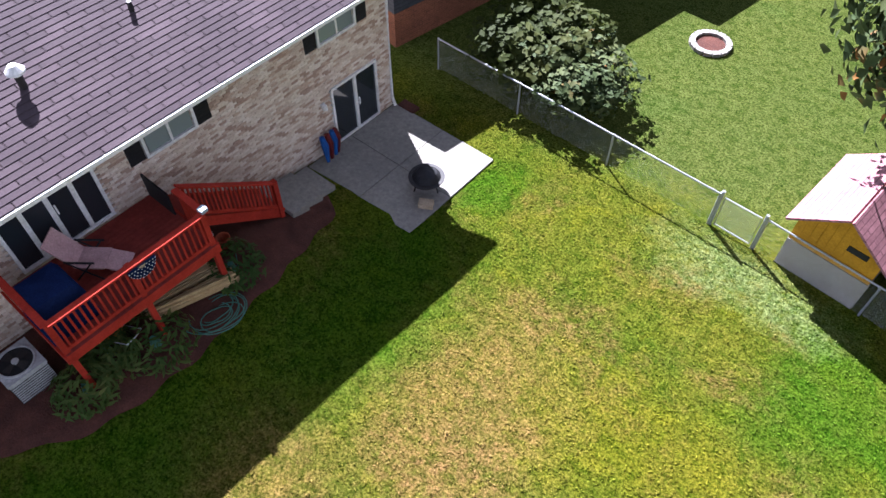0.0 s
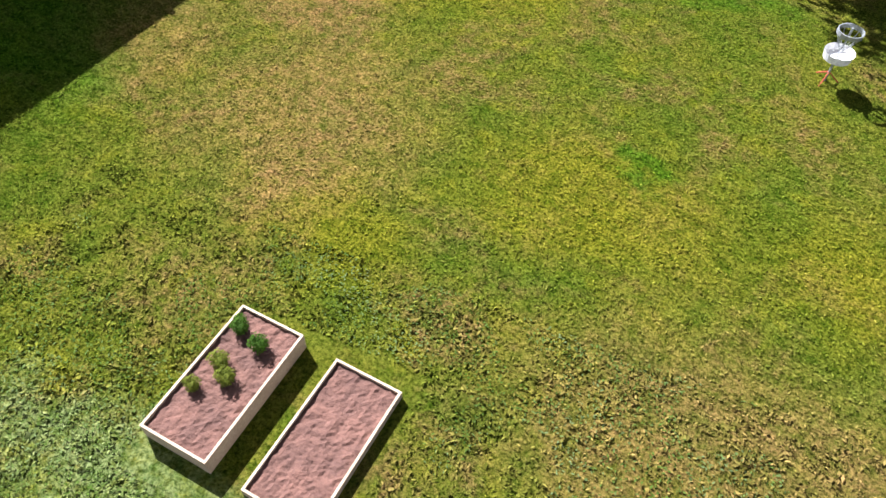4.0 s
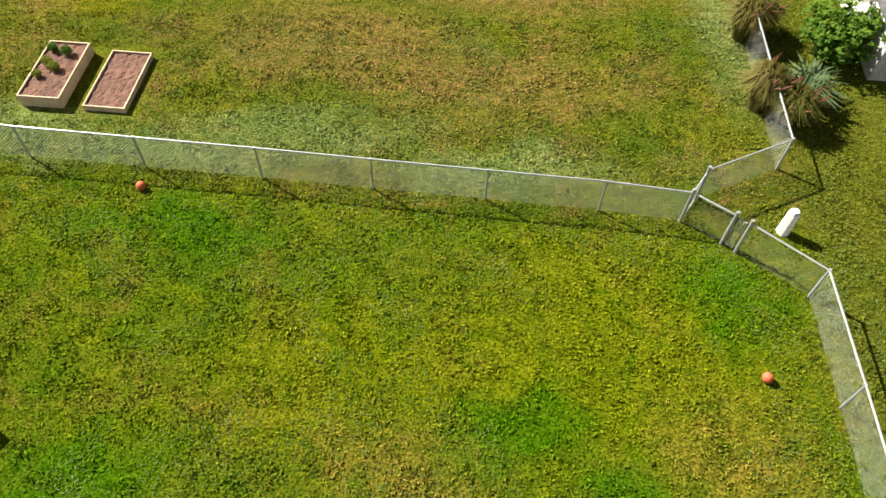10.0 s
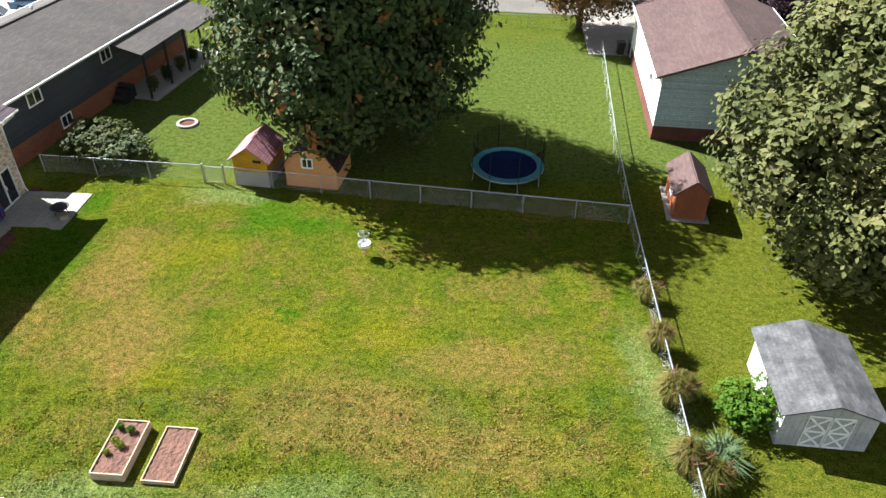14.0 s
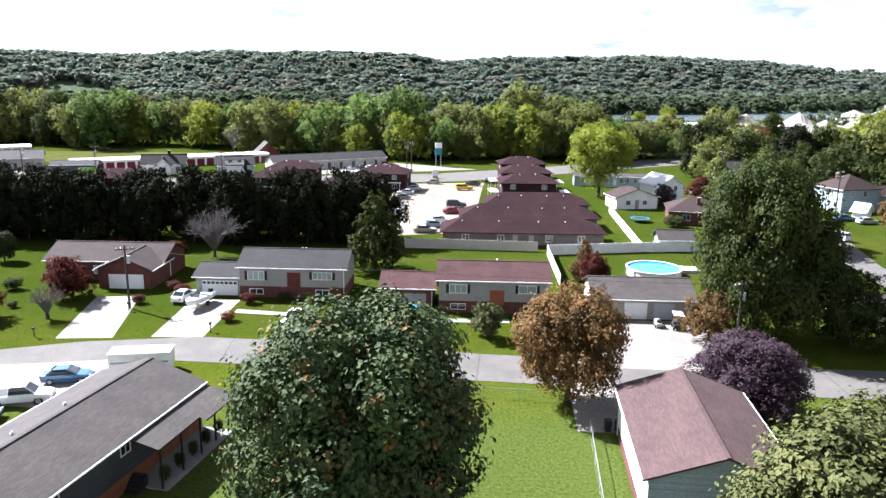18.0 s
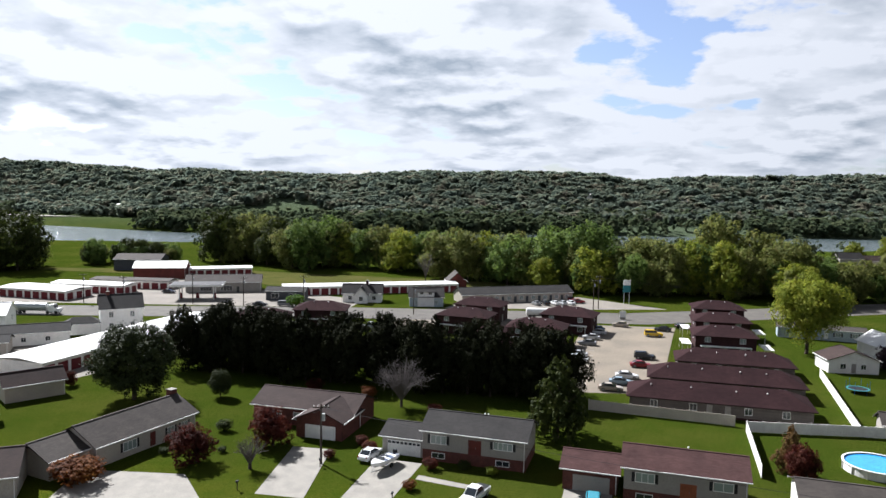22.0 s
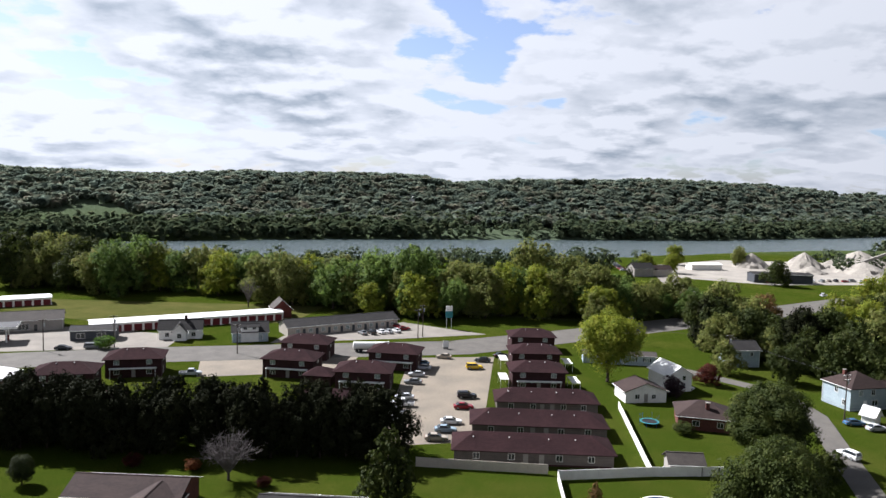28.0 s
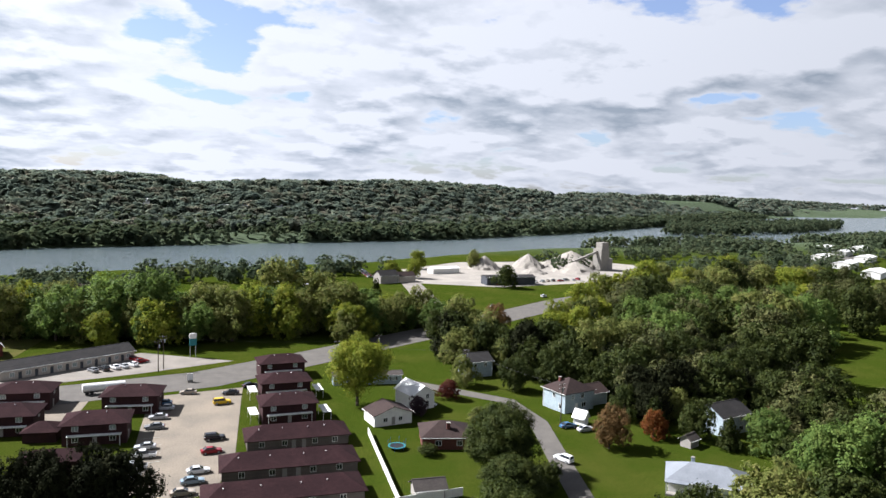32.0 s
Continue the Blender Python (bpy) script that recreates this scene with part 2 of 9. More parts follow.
    tuft = N.ramp(N.noise(pos, 6.0, 4.0, 0.7), 0.36, 0.56)
    col = N.mix(N.math("MULTIPLY", drift(CLOVER), N.math("ADD", 0.12, N.math("MULTIPLY", tuft, 0.50))), col, (0.150, 0.190, 0.075))
    mown = N.math("SINE", N.math("MULTIPLY", N.math("ADD", far, N.math("ADD", N.math("MULTIPLY", x, 0.11), N.math("MULTIPLY", N.noise(pos, 0.6, 3.0), 0.5))), 11.0))
    lines = N.math("MULTIPLY", N.math("MULTIPLY", N.ramp(mown, 0.0, 0.9), yard), N.math("MULTIPLY", N.math("MULTIPLY", N.ramp(x, -24.0, -14.0), N.ramp(N.noise(pos, 0.35, 3.0), 0.35, 0.65)), 0.26))
    col = N.mix(lines, col, (0.046, 0.058, 0.004))
    deep = N.ramp(far, 24.0, 58.0)
    col = N.mix(N.math("MULTIPLY", deep, 0.9), col, (0.029, 0.044, 0.006))
    col = N.mix(N.math("MULTIPLY", deep, N.math("MULTIPLY", N.ramp(N.noise(pos, 0.045, 5.0, 0.6), 0.45, 0.65), 0.7)), col, (0.056, 0.062, 0.012))
    # far ground paled to match the hill woods, haze painted into its colour
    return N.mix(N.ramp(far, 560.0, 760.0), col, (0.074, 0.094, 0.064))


def grass_material():
    """Mown lawn with tufts at hand's width."""
    m = bpy.data.materials.new("lawn_grass")
    m.use_nodes = True
    N = Nodes(m.node_tree)
    pos = N("ShaderNodeNewGeometry").outputs["Position"]
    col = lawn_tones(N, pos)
    small = N.noise(pos, 15.0, 7.0, 0.78)
    mid = N.noise(pos, 3.4, 6.0, 0.8)
    # shadowing between tufts put into the colour: hollows of the relief go dark
    col = N.mix(N.ramp(small, 0.38, 0.60), N.mix(1.0, col, (0.26, 0.34, 0.16), "MULTIPLY"), N.mix(1.0, col, (1.55, 1.45, 1.5), "MULTIPLY"))
    col = N.mix(N.math("MULTIPLY", N.ramp(mid, 0.52, 0.40), 0.75), col, N.mix(1.0, col, (0.34, 0.52, 0.25), "MULTIPLY"))
    col = N.mix(N.math("MULTIPLY", N.ramp(mid, 0.55, 0.66), 0.6), col, N.mix(1.0, col, (1.6, 1.5, 1.7), "MULTIPLY"))
    bs = N("ShaderNodeBsdfPrincipled", {"Base Color": col, "Roughness": 1.0, "Specular IOR Level": 0.0})
    N.tree.links.new(N("ShaderNodeBump", {"Strength": 0.9, "Distance": 0.08, "Height": small}).outputs[0], bs.inputs["Normal"])
    N("ShaderNodeOutputMaterial", {0: bs.outputs[0]})
    return m


def blade_material():
    """Grass blades in the lawn's own tones, each a little lighter or darker."""
    m = bpy.data.materials.new("grass_blades")
    m.use_nodes = True
    N = Nodes(m.node_tree)
    geo = N("ShaderNodeNewGeometry")
    col = lawn_tones(N, geo.outputs["Position"])
    col = N.mix(geo.outputs["Random Per Island"], N.mix(1.0, col, (0.35, 0.45, 0.25), "MULTIPLY"), N.mix(1.0, col, (1.9, 1.8, 2.0), "MULTIPLY"))
    bs = N("ShaderNodeBsdfPrincipled", {"Base Color": col, "Roughness": 0.9, "Specular IOR Level": 0.0})
    tr = N("ShaderNodeBsdfTranslucent", {0: col})
    N("ShaderNodeOutputMaterial", {0: N("ShaderNodeMixShader", {0: 0.2, 1: bs.outputs[0], 2: tr.outputs[0]}).outputs[0]})
    return m


def glass_material(name, tint=(0.02, 0.025, 0.03), rough=0.05):
    m = bpy.data.materials.new(name)
    m.use_nodes = True
    N = Nodes(m.node_tree)
    N("ShaderNodeOutputMaterial", {0: N("ShaderNodeBsdfPrincipled", {"Base Color": (*tint, 1), "Roughness": rough, "Specular IOR Level": 0.7}).outputs[0]})
    return m


def chainlink_material(name="chain_link", wire_width=0.052):
    """Woven wire: fine diagonal strands with open gaps."""
    m = bpy.data.materials.new(name)
    m.use_nodes = True
    N = Nodes(m.node_tree)
    uv = N("ShaderNodeTexCoord").outputs["UV"]
    s = N("ShaderNodeSeparateXYZ", {0: uv})
    d1 = N.math("PINGPONG", N.math("MULTIPLY", N.math("ADD", s.outputs[0], s.outputs[1]), 11.0), 0.5)
    d2 = N.math("PINGPONG", N.math("MULTIPLY", N.math("SUBTRACT", s.outputs[0], s.outputs[1]), 11.0), 0.5)
    wire = N.math("LESS_THAN", N.math("MINIMUM", d1, d2), wire_width)
    bs = N("ShaderNodeBsdfPrincipled", {"Base Color": (0.76, 0.78, 0.77, 1), "Metallic": 0.0, "Roughness": 0.5})
    gap = N("ShaderNodeBsdfTransparent")
    N("ShaderNodeOutputMaterial", {0: N("ShaderNodeMixShader", {0: wire, 1: gap.outputs[0], 2: bs.outputs[0]}).outputs[0]})
    return m


def courses(height, length, mortar=0.04, dark=0.55):
    """Rows of shingles or bricks, for surfaces too far off for pieces."""
    def add(N, pos, col):
        uv = N("ShaderNodeTexCoord").outputs["UV"]
        br = N("ShaderNodeTexBrick", {"Vector": uv, "Scale": 1.0, "Mortar Size": mortar * height, "Brick Width": length, "Row Height": height,
                                      "Color1": (1, 1, 1, 1), "Color2": (0.72, 0.72, 0.72, 1), "Mortar": (dark, dark, dark, 1)})
        return N.mix(1.0, col, br.outputs[0], "MULTIPLY")
    return add


def water_material():
    """River: dark water under long ripples."""
    m = bpy.data.materials.new("river_water")
    m.use_nodes = True
    N = Nodes(m.node_tree)
    pos = N("ShaderNodeNewGeometry").outputs["Position"]
    h = N.math("ADD", N.noise(pos, 0.12, 4.0, 0.6), N.math("MULTIPLY", N.noise(pos, 0.6, 3.0, 0.6), 0.3))
    col = N.mix(N.noise(pos, 0.008, 3.0), (0.055, 0.075, 0.080), (0.075, 0.095, 0.095))
    bs = N("ShaderNodeBsdfPrincipled", {"Base Color": col, "Roughness": 0.18, "IOR": 1.33, "Specular IOR Level": 0.5})
    N.tree.links.new(N("ShaderNodeBump", {"Strength": 1.0, "Distance": 1.6, "Height": h}).outputs[0], bs.inputs["Normal"])
    N("ShaderNodeOutputMaterial", {0: bs.outputs[0]})
    return m


MAT = {}
MAT["grass"] = grass_material()
MAT["meadow"] = material("rough_meadow", (0.078, 0.074, 0.024), (0.052, 0.060, 0.016), 0.12, 2.0, 1.0, bump=0.4, spec=0.0)
MAT["asphalt"] = material("worn_asphalt", (0.112, 0.102, 0.090), (0.088, 0.081, 0.072), 0.25, 5.0, 0.9)
MAT["tar"] = material("joint_tar", (0.030, 0.028, 0.026), (0.045, 0.042, 0.038), 2.0, 12.0, 0.8)
MAT["concrete"] = material("concrete", (0.255, 0.238, 0.208), (0.205, 0.192, 0.170), 0.5, 9.0, 0.85)
MAT["lot"] = material("parking_concrete", (0.205, 0.172, 0.132), (0.155, 0.134, 0.106), 0.12, 2.5, 0.9)
MAT["gravel"] = material("pale_gravel", (0.215, 0.192, 0.165), (0.165, 0.150, 0.130), 0.15, 3.0, 0.95)
MAT["mulch"] = material("brown_mulch", (0.0938, 0.036, 0.024), (0.0562, 0.0225, 0.0165), 2.0, 22.0, 0.95, bump=0.9)
MAT["soil"] = material("garden_soil", (0.137, 0.0706, 0.0504), (0.0936, 0.0504, 0.0374), 2.5, 18.0, 0.95, bump=1.0)
MAT["water"] = water_material()
MAT["white"] = material("white_paint", (0.78, 0.77, 0.74), (0.70, 0.69, 0.66), 1.0, 12.0, 0.55, bump=0.06)
MAT["vinyl"] = material("white_vinyl", (0.72, 0.70, 0.66), (0.64, 0.62, 0.58), 0.6, 6.0, 0.5, bump=0.05)
MAT["siding"] = material("pale_grey_siding", (0.282, 0.259, 0.234), (0.242, 0.224, 0.203), 0.4, 8.0, 0.6, bump=0.1)
MAT["siding_blue"] = material("grey_blue_siding", (0.391, 0.456, 0.491), (0.34, 0.405, 0.44), 0.4, 8.0, 0.6, bump=0.1, extra=courses(0.12, 40.0, 0.10, 0.6))
MAT["siding_dark"] = material("slate_siding", (0.066, 0.0715, 0.0825), (0.0528, 0.0572, 0.066), 0.4, 8.0, 0.6, bump=0.1, extra=courses(0.14, 40.0, 0.10, 0.6))
MAT["siding_cream"] = material("cream_siding", (0.397, 0.358, 0.301), (0.346, 0.314, 0.269), 0.4, 8.0, 0.6, bump=0.1)
def brick_material(name, per):
    """Bricks of five tones, one for each piece."""
    m = bpy.data.materials.new(name)
    m.use_nodes = True
    N = Nodes(m.node_tree)
    pos = N("ShaderNodeNewGeometry").outputs["Position"]
    r = N("ShaderNodeObjectInfo").outputs["Random"] if per == "object" else N("ShaderNodeNewGeometry").outputs["Random Per Island"]
    ramp = N("ShaderNodeValToRGB", {0: r})
    ramp.color_ramp.interpolation = "CONSTANT"
    tones = [(0.74, 0.62, 0.50), (0.84, 0.75, 0.64), (0.60, 0.45, 0.34), (0.78, 0.68, 0.55), (0.46, 0.32, 0.24), (0.68, 0.56, 0.44)]
    el = ramp.color_ramp.elements
    while len(el) < len(tones):
        el.new(0.5)
    for k, c in enumerate(tones):
        el[k].position, el[k].color = k / len(tones), (*c, 1)
    small = N.noise(pos, 22.0, 5.0, 0.65)
    col = N.mix(N.ramp(small, 0.3, 0.7), N.mix(1.0, ramp.outputs[0], (0.78, 0.76, 0.74), "MULTIPLY"), ramp.outputs[0])
    col = N.mix(N.math("MULTIPLY", N.ramp(N.noise(pos, 0.8, 4.0), 0.5, 0.7), 0.25), col, (0.50, 0.38, 0.30))
    bs = N("ShaderNodeBsdfPrincipled", {"Base Color": col, "Roughness": 0.9, "Specular IOR Level": 0.2})
    N.tree.links.new(N("ShaderNodeBump", {"Strength": 0.4, "Distance": 0.02, "Height": small}).outputs[0], bs.inputs["Normal"])
    N("ShaderNodeOutputMaterial", {0: bs.outputs[0]})
    return m


MAT["brick_tan"] = brick_material("tan_brick", "island")
MAT["mortar"] = material("mortar", (0.66, 0.61, 0.55), (0.56, 0.51, 0.46), 2.0, 30.0, 0.95)
MAT["brick_red"] = material("red_brick", (0.112, 0.0416, 0.032), (0.0768, 0.0307, 0.0256), 1.2, 15.0, 0.9, extra=courses(0.075, 0.22, 0.12, 1.5))
MAT["brick_orange"] = material("orange_brick", (0.23, 0.0928, 0.048), (0.179, 0.0704, 0.0384), 1.2, 15.0, 0.9, extra=courses(0.075, 0.22, 0.12, 1.3))
MAT["brick_dark"] = material("maroon_brick", (0.0384, 0.0154, 0.0154), (0.0269, 0.0115, 0.0122), 0.8, 10.0, 0.9)
MAT["roof_purple"] = material("plum_shingle", (0.092, 0.064, 0.068), (0.068, 0.0464, 0.0512), 0.6, 9.0, 0.9, extra=courses(0.14, 0.9, 0.12, 0.4))
MAT["roof_grey"] = material("grey_shingle", (0.0778, 0.0664, 0.0591), (0.0598, 0.0517, 0.0466), 0.4, 9.0, 0.9, extra=courses(0.14, 0.5, 0.10, 0.6))
MAT["roof_slate"] = material("dark_grey_shingle", (0.0367, 0.034, 0.0329), (0.027, 0.0251, 0.0245), 0.4, 9.0, 0.9, extra=courses(0.14, 0.5, 0.10, 0.6))
MAT["roof_brown"] = material("brown_shingle", (0.0517, 0.0337, 0.0294), (0.0381, 0.025, 0.0229), 0.4, 9.0, 0.9, extra=courses(0.14, 0.5, 0.10, 0.6))
MAT["roof_maroon"] = material("maroon_shingle", (0.0409, 0.0216, 0.0228), (0.0304, 0.0168, 0.018), 0.25, 6.0, 1.0, spec=0.04, extra=courses(0.16, 0.6, 0.10, 0.6))
MAT["roof_rose"] = material("rose_brown_shingle", (0.0864, 0.0544, 0.0499), (0.0672, 0.0422, 0.0397), 0.4, 9.0, 0.9, extra=courses(0.14, 0.5, 0.08, 0.7))
MAT["roof_red"] = material("red_brown_shingle", (0.0864, 0.0486, 0.0461), (0.064, 0.0371, 0.0358), 0.4, 9.0, 0.95, spec=0.05, extra=courses(0.14, 0.5, 0.08, 0.7))
MAT["siding_mid"] = material("grey_brown_siding", (0.145, 0.122, 0.109), (0.114, 0.0972, 0.0883), 0.4, 8.0, 0.7, bump=0.1, extra=courses(0.14, 40.0, 0.10, 0.7))
MAT["roof_pink"] = material("weathered_red_roof", (0.375, 0.18, 0.195), (0.3, 0.135, 0.15), 1.0, 9.0, 0.8, extra=courses(0.14, 0.9, 0.10, 0.5))
MAT["roof_white"] = material("white_metal_roof", (0.74, 0.73, 0.71), (0.66, 0.65, 0.63), 0.2, 5.0, 0.45, bump=0.05)
MAT["roof_blue"] = material("pale_grey_metal_roof", (0.20, 0.215, 0.235), (0.16, 0.172, 0.19), 0.3, 6.0, 0.5, bump=0.05)
MAT["roof_worn"] = material("weathered_grey_shingle", (0.102, 0.101, 0.102), (0.051, 0.0504, 0.0522), 1.4, 10.0, 0.95, extra=courses(0.16, 0.3, 0.10, 0.75))
MAT["red_deck"] = material("red_stained_wood", (0.391, 0.0374, 0.0204), (0.289, 0.0272, 0.0153), 2.0, 16.0, 0.75, spec=0.08)
MAT["deck_floor"] = material("dark_red_boards", (0.255, 0.0467, 0.034), (0.187, 0.034, 0.0255), 2.0, 16.0, 0.75, spec=0.08)
MAT["bamboo"] = material("pale_cane", (0.45, 0.324, 0.153), (0.36, 0.243, 0.108), 4.0, 30.0, 0.6, per="object")
MAT["timber"] = material("pale_timber", (0.416, 0.328, 0.224), (0.336, 0.256, 0.168), 3.0, 25.0, 0.75)
MAT["yellow_wood"] = material("mustard_boards", (0.465, 0.24, 0.009), (0.375, 0.188, 0.0075), 2.0, 16.0, 0.75)
MAT["peach"] = material("peach_paint", (0.57, 0.277, 0.112), (0.495, 0.24, 0.0975), 1.0, 12.0, 0.7)
MAT["barn_red"] = material("barn_red_paint", (0.122, 0.0288, 0.0224), (0.0896, 0.0224, 0.0179), 0.6, 9.0, 0.7)
MAT["door_red"] = material("red_metal_door", (0.128, 0.0141, 0.0192), (0.102, 0.0115, 0.016), 0.5, 6.0, 0.5)
MAT["rust_wood"] = material("russet_boards", (0.256, 0.0864, 0.0384), (0.198, 0.064, 0.0288), 1.0, 12.0, 0.75)
MAT["bark"] = material("bark", (0.0608, 0.0461, 0.0352), (0.0384, 0.0294, 0.023), 3.0, 22.0, 0.95, bump=0.8)
MAT["steel"] = material("galvanised_steel", (0.376, 0.392, 0.392), (0.304, 0.32, 0.32), 2.0, 20.0, 0.45, metal=0.55, bump=0.05)
MAT["dark_metal"] = material("black_metal", (0.020, 0.020, 0.022), (0.03, 0.026, 0.024), 3.0, 25.0, 0.55, bump=0.05)
MAT["grey_box"] = material("grey_enamel", (0.40, 0.41, 0.41), (0.33, 0.34, 0.34), 2.0, 15.0, 0.5, bump=0.05)
MAT["black"] = material("black_paint", (0.014, 0.014, 0.016), (0.02, 0.02, 0.022), 1.0, 12.0, 0.6, bump=0.05)
MAT["navy"] = material("navy_cloth", (0.010, 0.018, 0.060), (0.008, 0.014, 0.045), 3.0, 30.0, 0.95, spec=0.0)
MAT["blue"] = material("blue_cloth", (0.0192, 0.0896, 0.307), (0.016, 0.0704, 0.243), 3.0, 25.0, 0.8)
MAT["red"] = material("red_plastic", (0.122, 0.0141, 0.0141), (0.096, 0.0115, 0.0115), 3.0, 25.0, 0.5)
MAT["pink"] = material("faded_pink_cloth", (0.52, 0.33, 0.32), (0.45, 0.27, 0.265), 3.0, 25.0, 0.85)
MAT["orange"] = material("orange_rubber", (0.425, 0.102, 0.0467), (0.357, 0.0765, 0.034), 3.0, 25.0, 0.6)
MAT["teal"] = material("teal_pad", (0.0384, 0.192, 0.211), (0.032, 0.154, 0.173), 2.0, 20.0, 0.6)
MAT["hose"] = material("green_hose", (0.064, 0.173, 0.128), (0.0512, 0.141, 0.102), 5.0, 40.0, 0.45, bump=0.0)
MAT["pool"] = material("pool_water", (0.035, 0.27, 0.62), (0.03, 0.23, 0.55), 0.6, 3.0, 0.08, bump=0.1)
MAT["yellow"] = material("yellow_enamel", (0.397, 0.211, 0.0096), (0.333, 0.173, 0.00768), 2.0, 15.0, 0.4, bump=0.0)
MAT["tyre"] = material("tyre_rubber", (0.018, 0.018, 0.019), (0.025, 0.025, 0.025), 4.0, 40.0, 0.8)
MAT["sand"] = material("quarry_stone", (0.294, 0.269, 0.23), (0.218, 0.198, 0.173), 0.08, 1.2, 0.95)
MAT["light_line"] = material("road_paint", (0.397, 0.384, 0.333), (0.32, 0.307, 0.269), 1.0, 8.0, 0.7)
MAT["glass"] = glass_material("window_glass")
MAT["pale_glass"] = glass_material("curtained_glass", (0.22, 0.26, 0.25), 0.15)
MAT["link"] = chainlink_material()
MAT["thin_link"] = chainlink_material("thin_chain_link", 0.013)
MAT["maple"] = leaf_material("maple_leaves", through_light=0.10, light=1.0, clump=0.5, turning=(0.20, 0.085, 0.022), tones=[(0.026, 0.044, 0.014), (0.052, 0.076, 0.024), (0.098, 0.112, 0.036)])
MAT["woodolive"] = leaf_material("olive_wood_leaves", light=1.62, tones=[(0.055, 0.068, 0.016), (0.100, 0.112, 0.028), (0.150, 0.140, 0.045)])
MAT["olive"] = leaf_material("olive_leaves", through_light=0.10, light=0.704, tones=[(0.050, 0.062, 0.016), (0.095, 0.105, 0.030), (0.150, 0.140, 0.050)])
MAT["green"] = leaf_material("green_leaves", light=0.64, through_light=0.35, tones=[(0.034, 0.050, 0.010), (0.062, 0.084, 0.016), (0.105, 0.118, 0.026)])
MAT["darkgreen"] = leaf_material("dark_green_leaves", light=1.0, through_light=0.1, tones=[(0.018, 0.026, 0.008), (0.032, 0.044, 0.012), (0.054, 0.064, 0.018)])
MAT["yellowgreen"] = leaf_material("yellow_green_leaves", light=1.32, tones=[(0.085, 0.115, 0.012), (0.160, 0.185, 0.020), (0.230, 0.220, 0.030)])
MAT["bright"] = leaf_material("bright_green_leaves", [(0.040, 0.095, 0.008), (0.085, 0.165, 0.014), (0.150, 0.230, 0.026)], light=1.1)
MAT["brown"] = leaf_material("russet_leaves", light=1.2, tones=[(0.075, 0.056, 0.022), (0.150, 0.085, 0.032), (0.205, 0.125, 0.050)])
MAT["redleaf"] = leaf_material("dark_red_leaves", light=0.768, tones=[(0.050, 0.012, 0.010), (0.105, 0.024, 0.016), (0.150, 0.050, 0.028)])
MAT["orangeleaf"] = leaf_material("orange_leaves", light=0.768, tones=[(0.14, 0.045, 0.014), (0.22, 0.075, 0.020), (0.27, 0.12, 0.03)])
MAT["plum"] = leaf_material("plum_leaves", [(0.030, 0.018, 0.024), (0.060, 0.036, 0.046), (0.095, 0.070, 0.078)], light=1.28)
MAT["conifer"] = leaf_material("dark_needles", [(0.013, 0.016, 0.007), (0.022, 0.026, 0.011), (0.036, 0.038, 0.016)], through_light=0.05, light=0.62, spec=0.02)
MAT["straw"] = leaf_material("fountain_grass", [(0.075, 0.085, 0.016), (0.130, 0.118, 0.028), (0.20, 0.145, 0.052)], light=1.25)
MAT["plume"] = leaf_material("red_plumes", [(0.16, 0.055, 0.035), (0.24, 0.10, 0.06), (0.30, 0.17, 0.11)], light=0.768)
MAT["woodgreen"] = leaf_material("wood_green_leaves", [(0.040, 0.070, 0.016), (0.075, 0.110, 0.024), (0.110, 0.140, 0.034)], light=1.62)
MAT["yucca"] = leaf_material("yucca_blades", [(0.055, 0.085, 0.035), (0.105, 0.150, 0.070), (0.17, 0.20, 0.11)], light=1.28)
MAT["blades"] = blade_material()
MAT["clover"] = leaf_material("clover_leaves", [(0.075, 0.150, 0.012), (0.140, 0.220, 0.040), (0.235, 0.310, 0.120)], through_light=0.3, clump=0.5, light=0.55, spec=0.0)


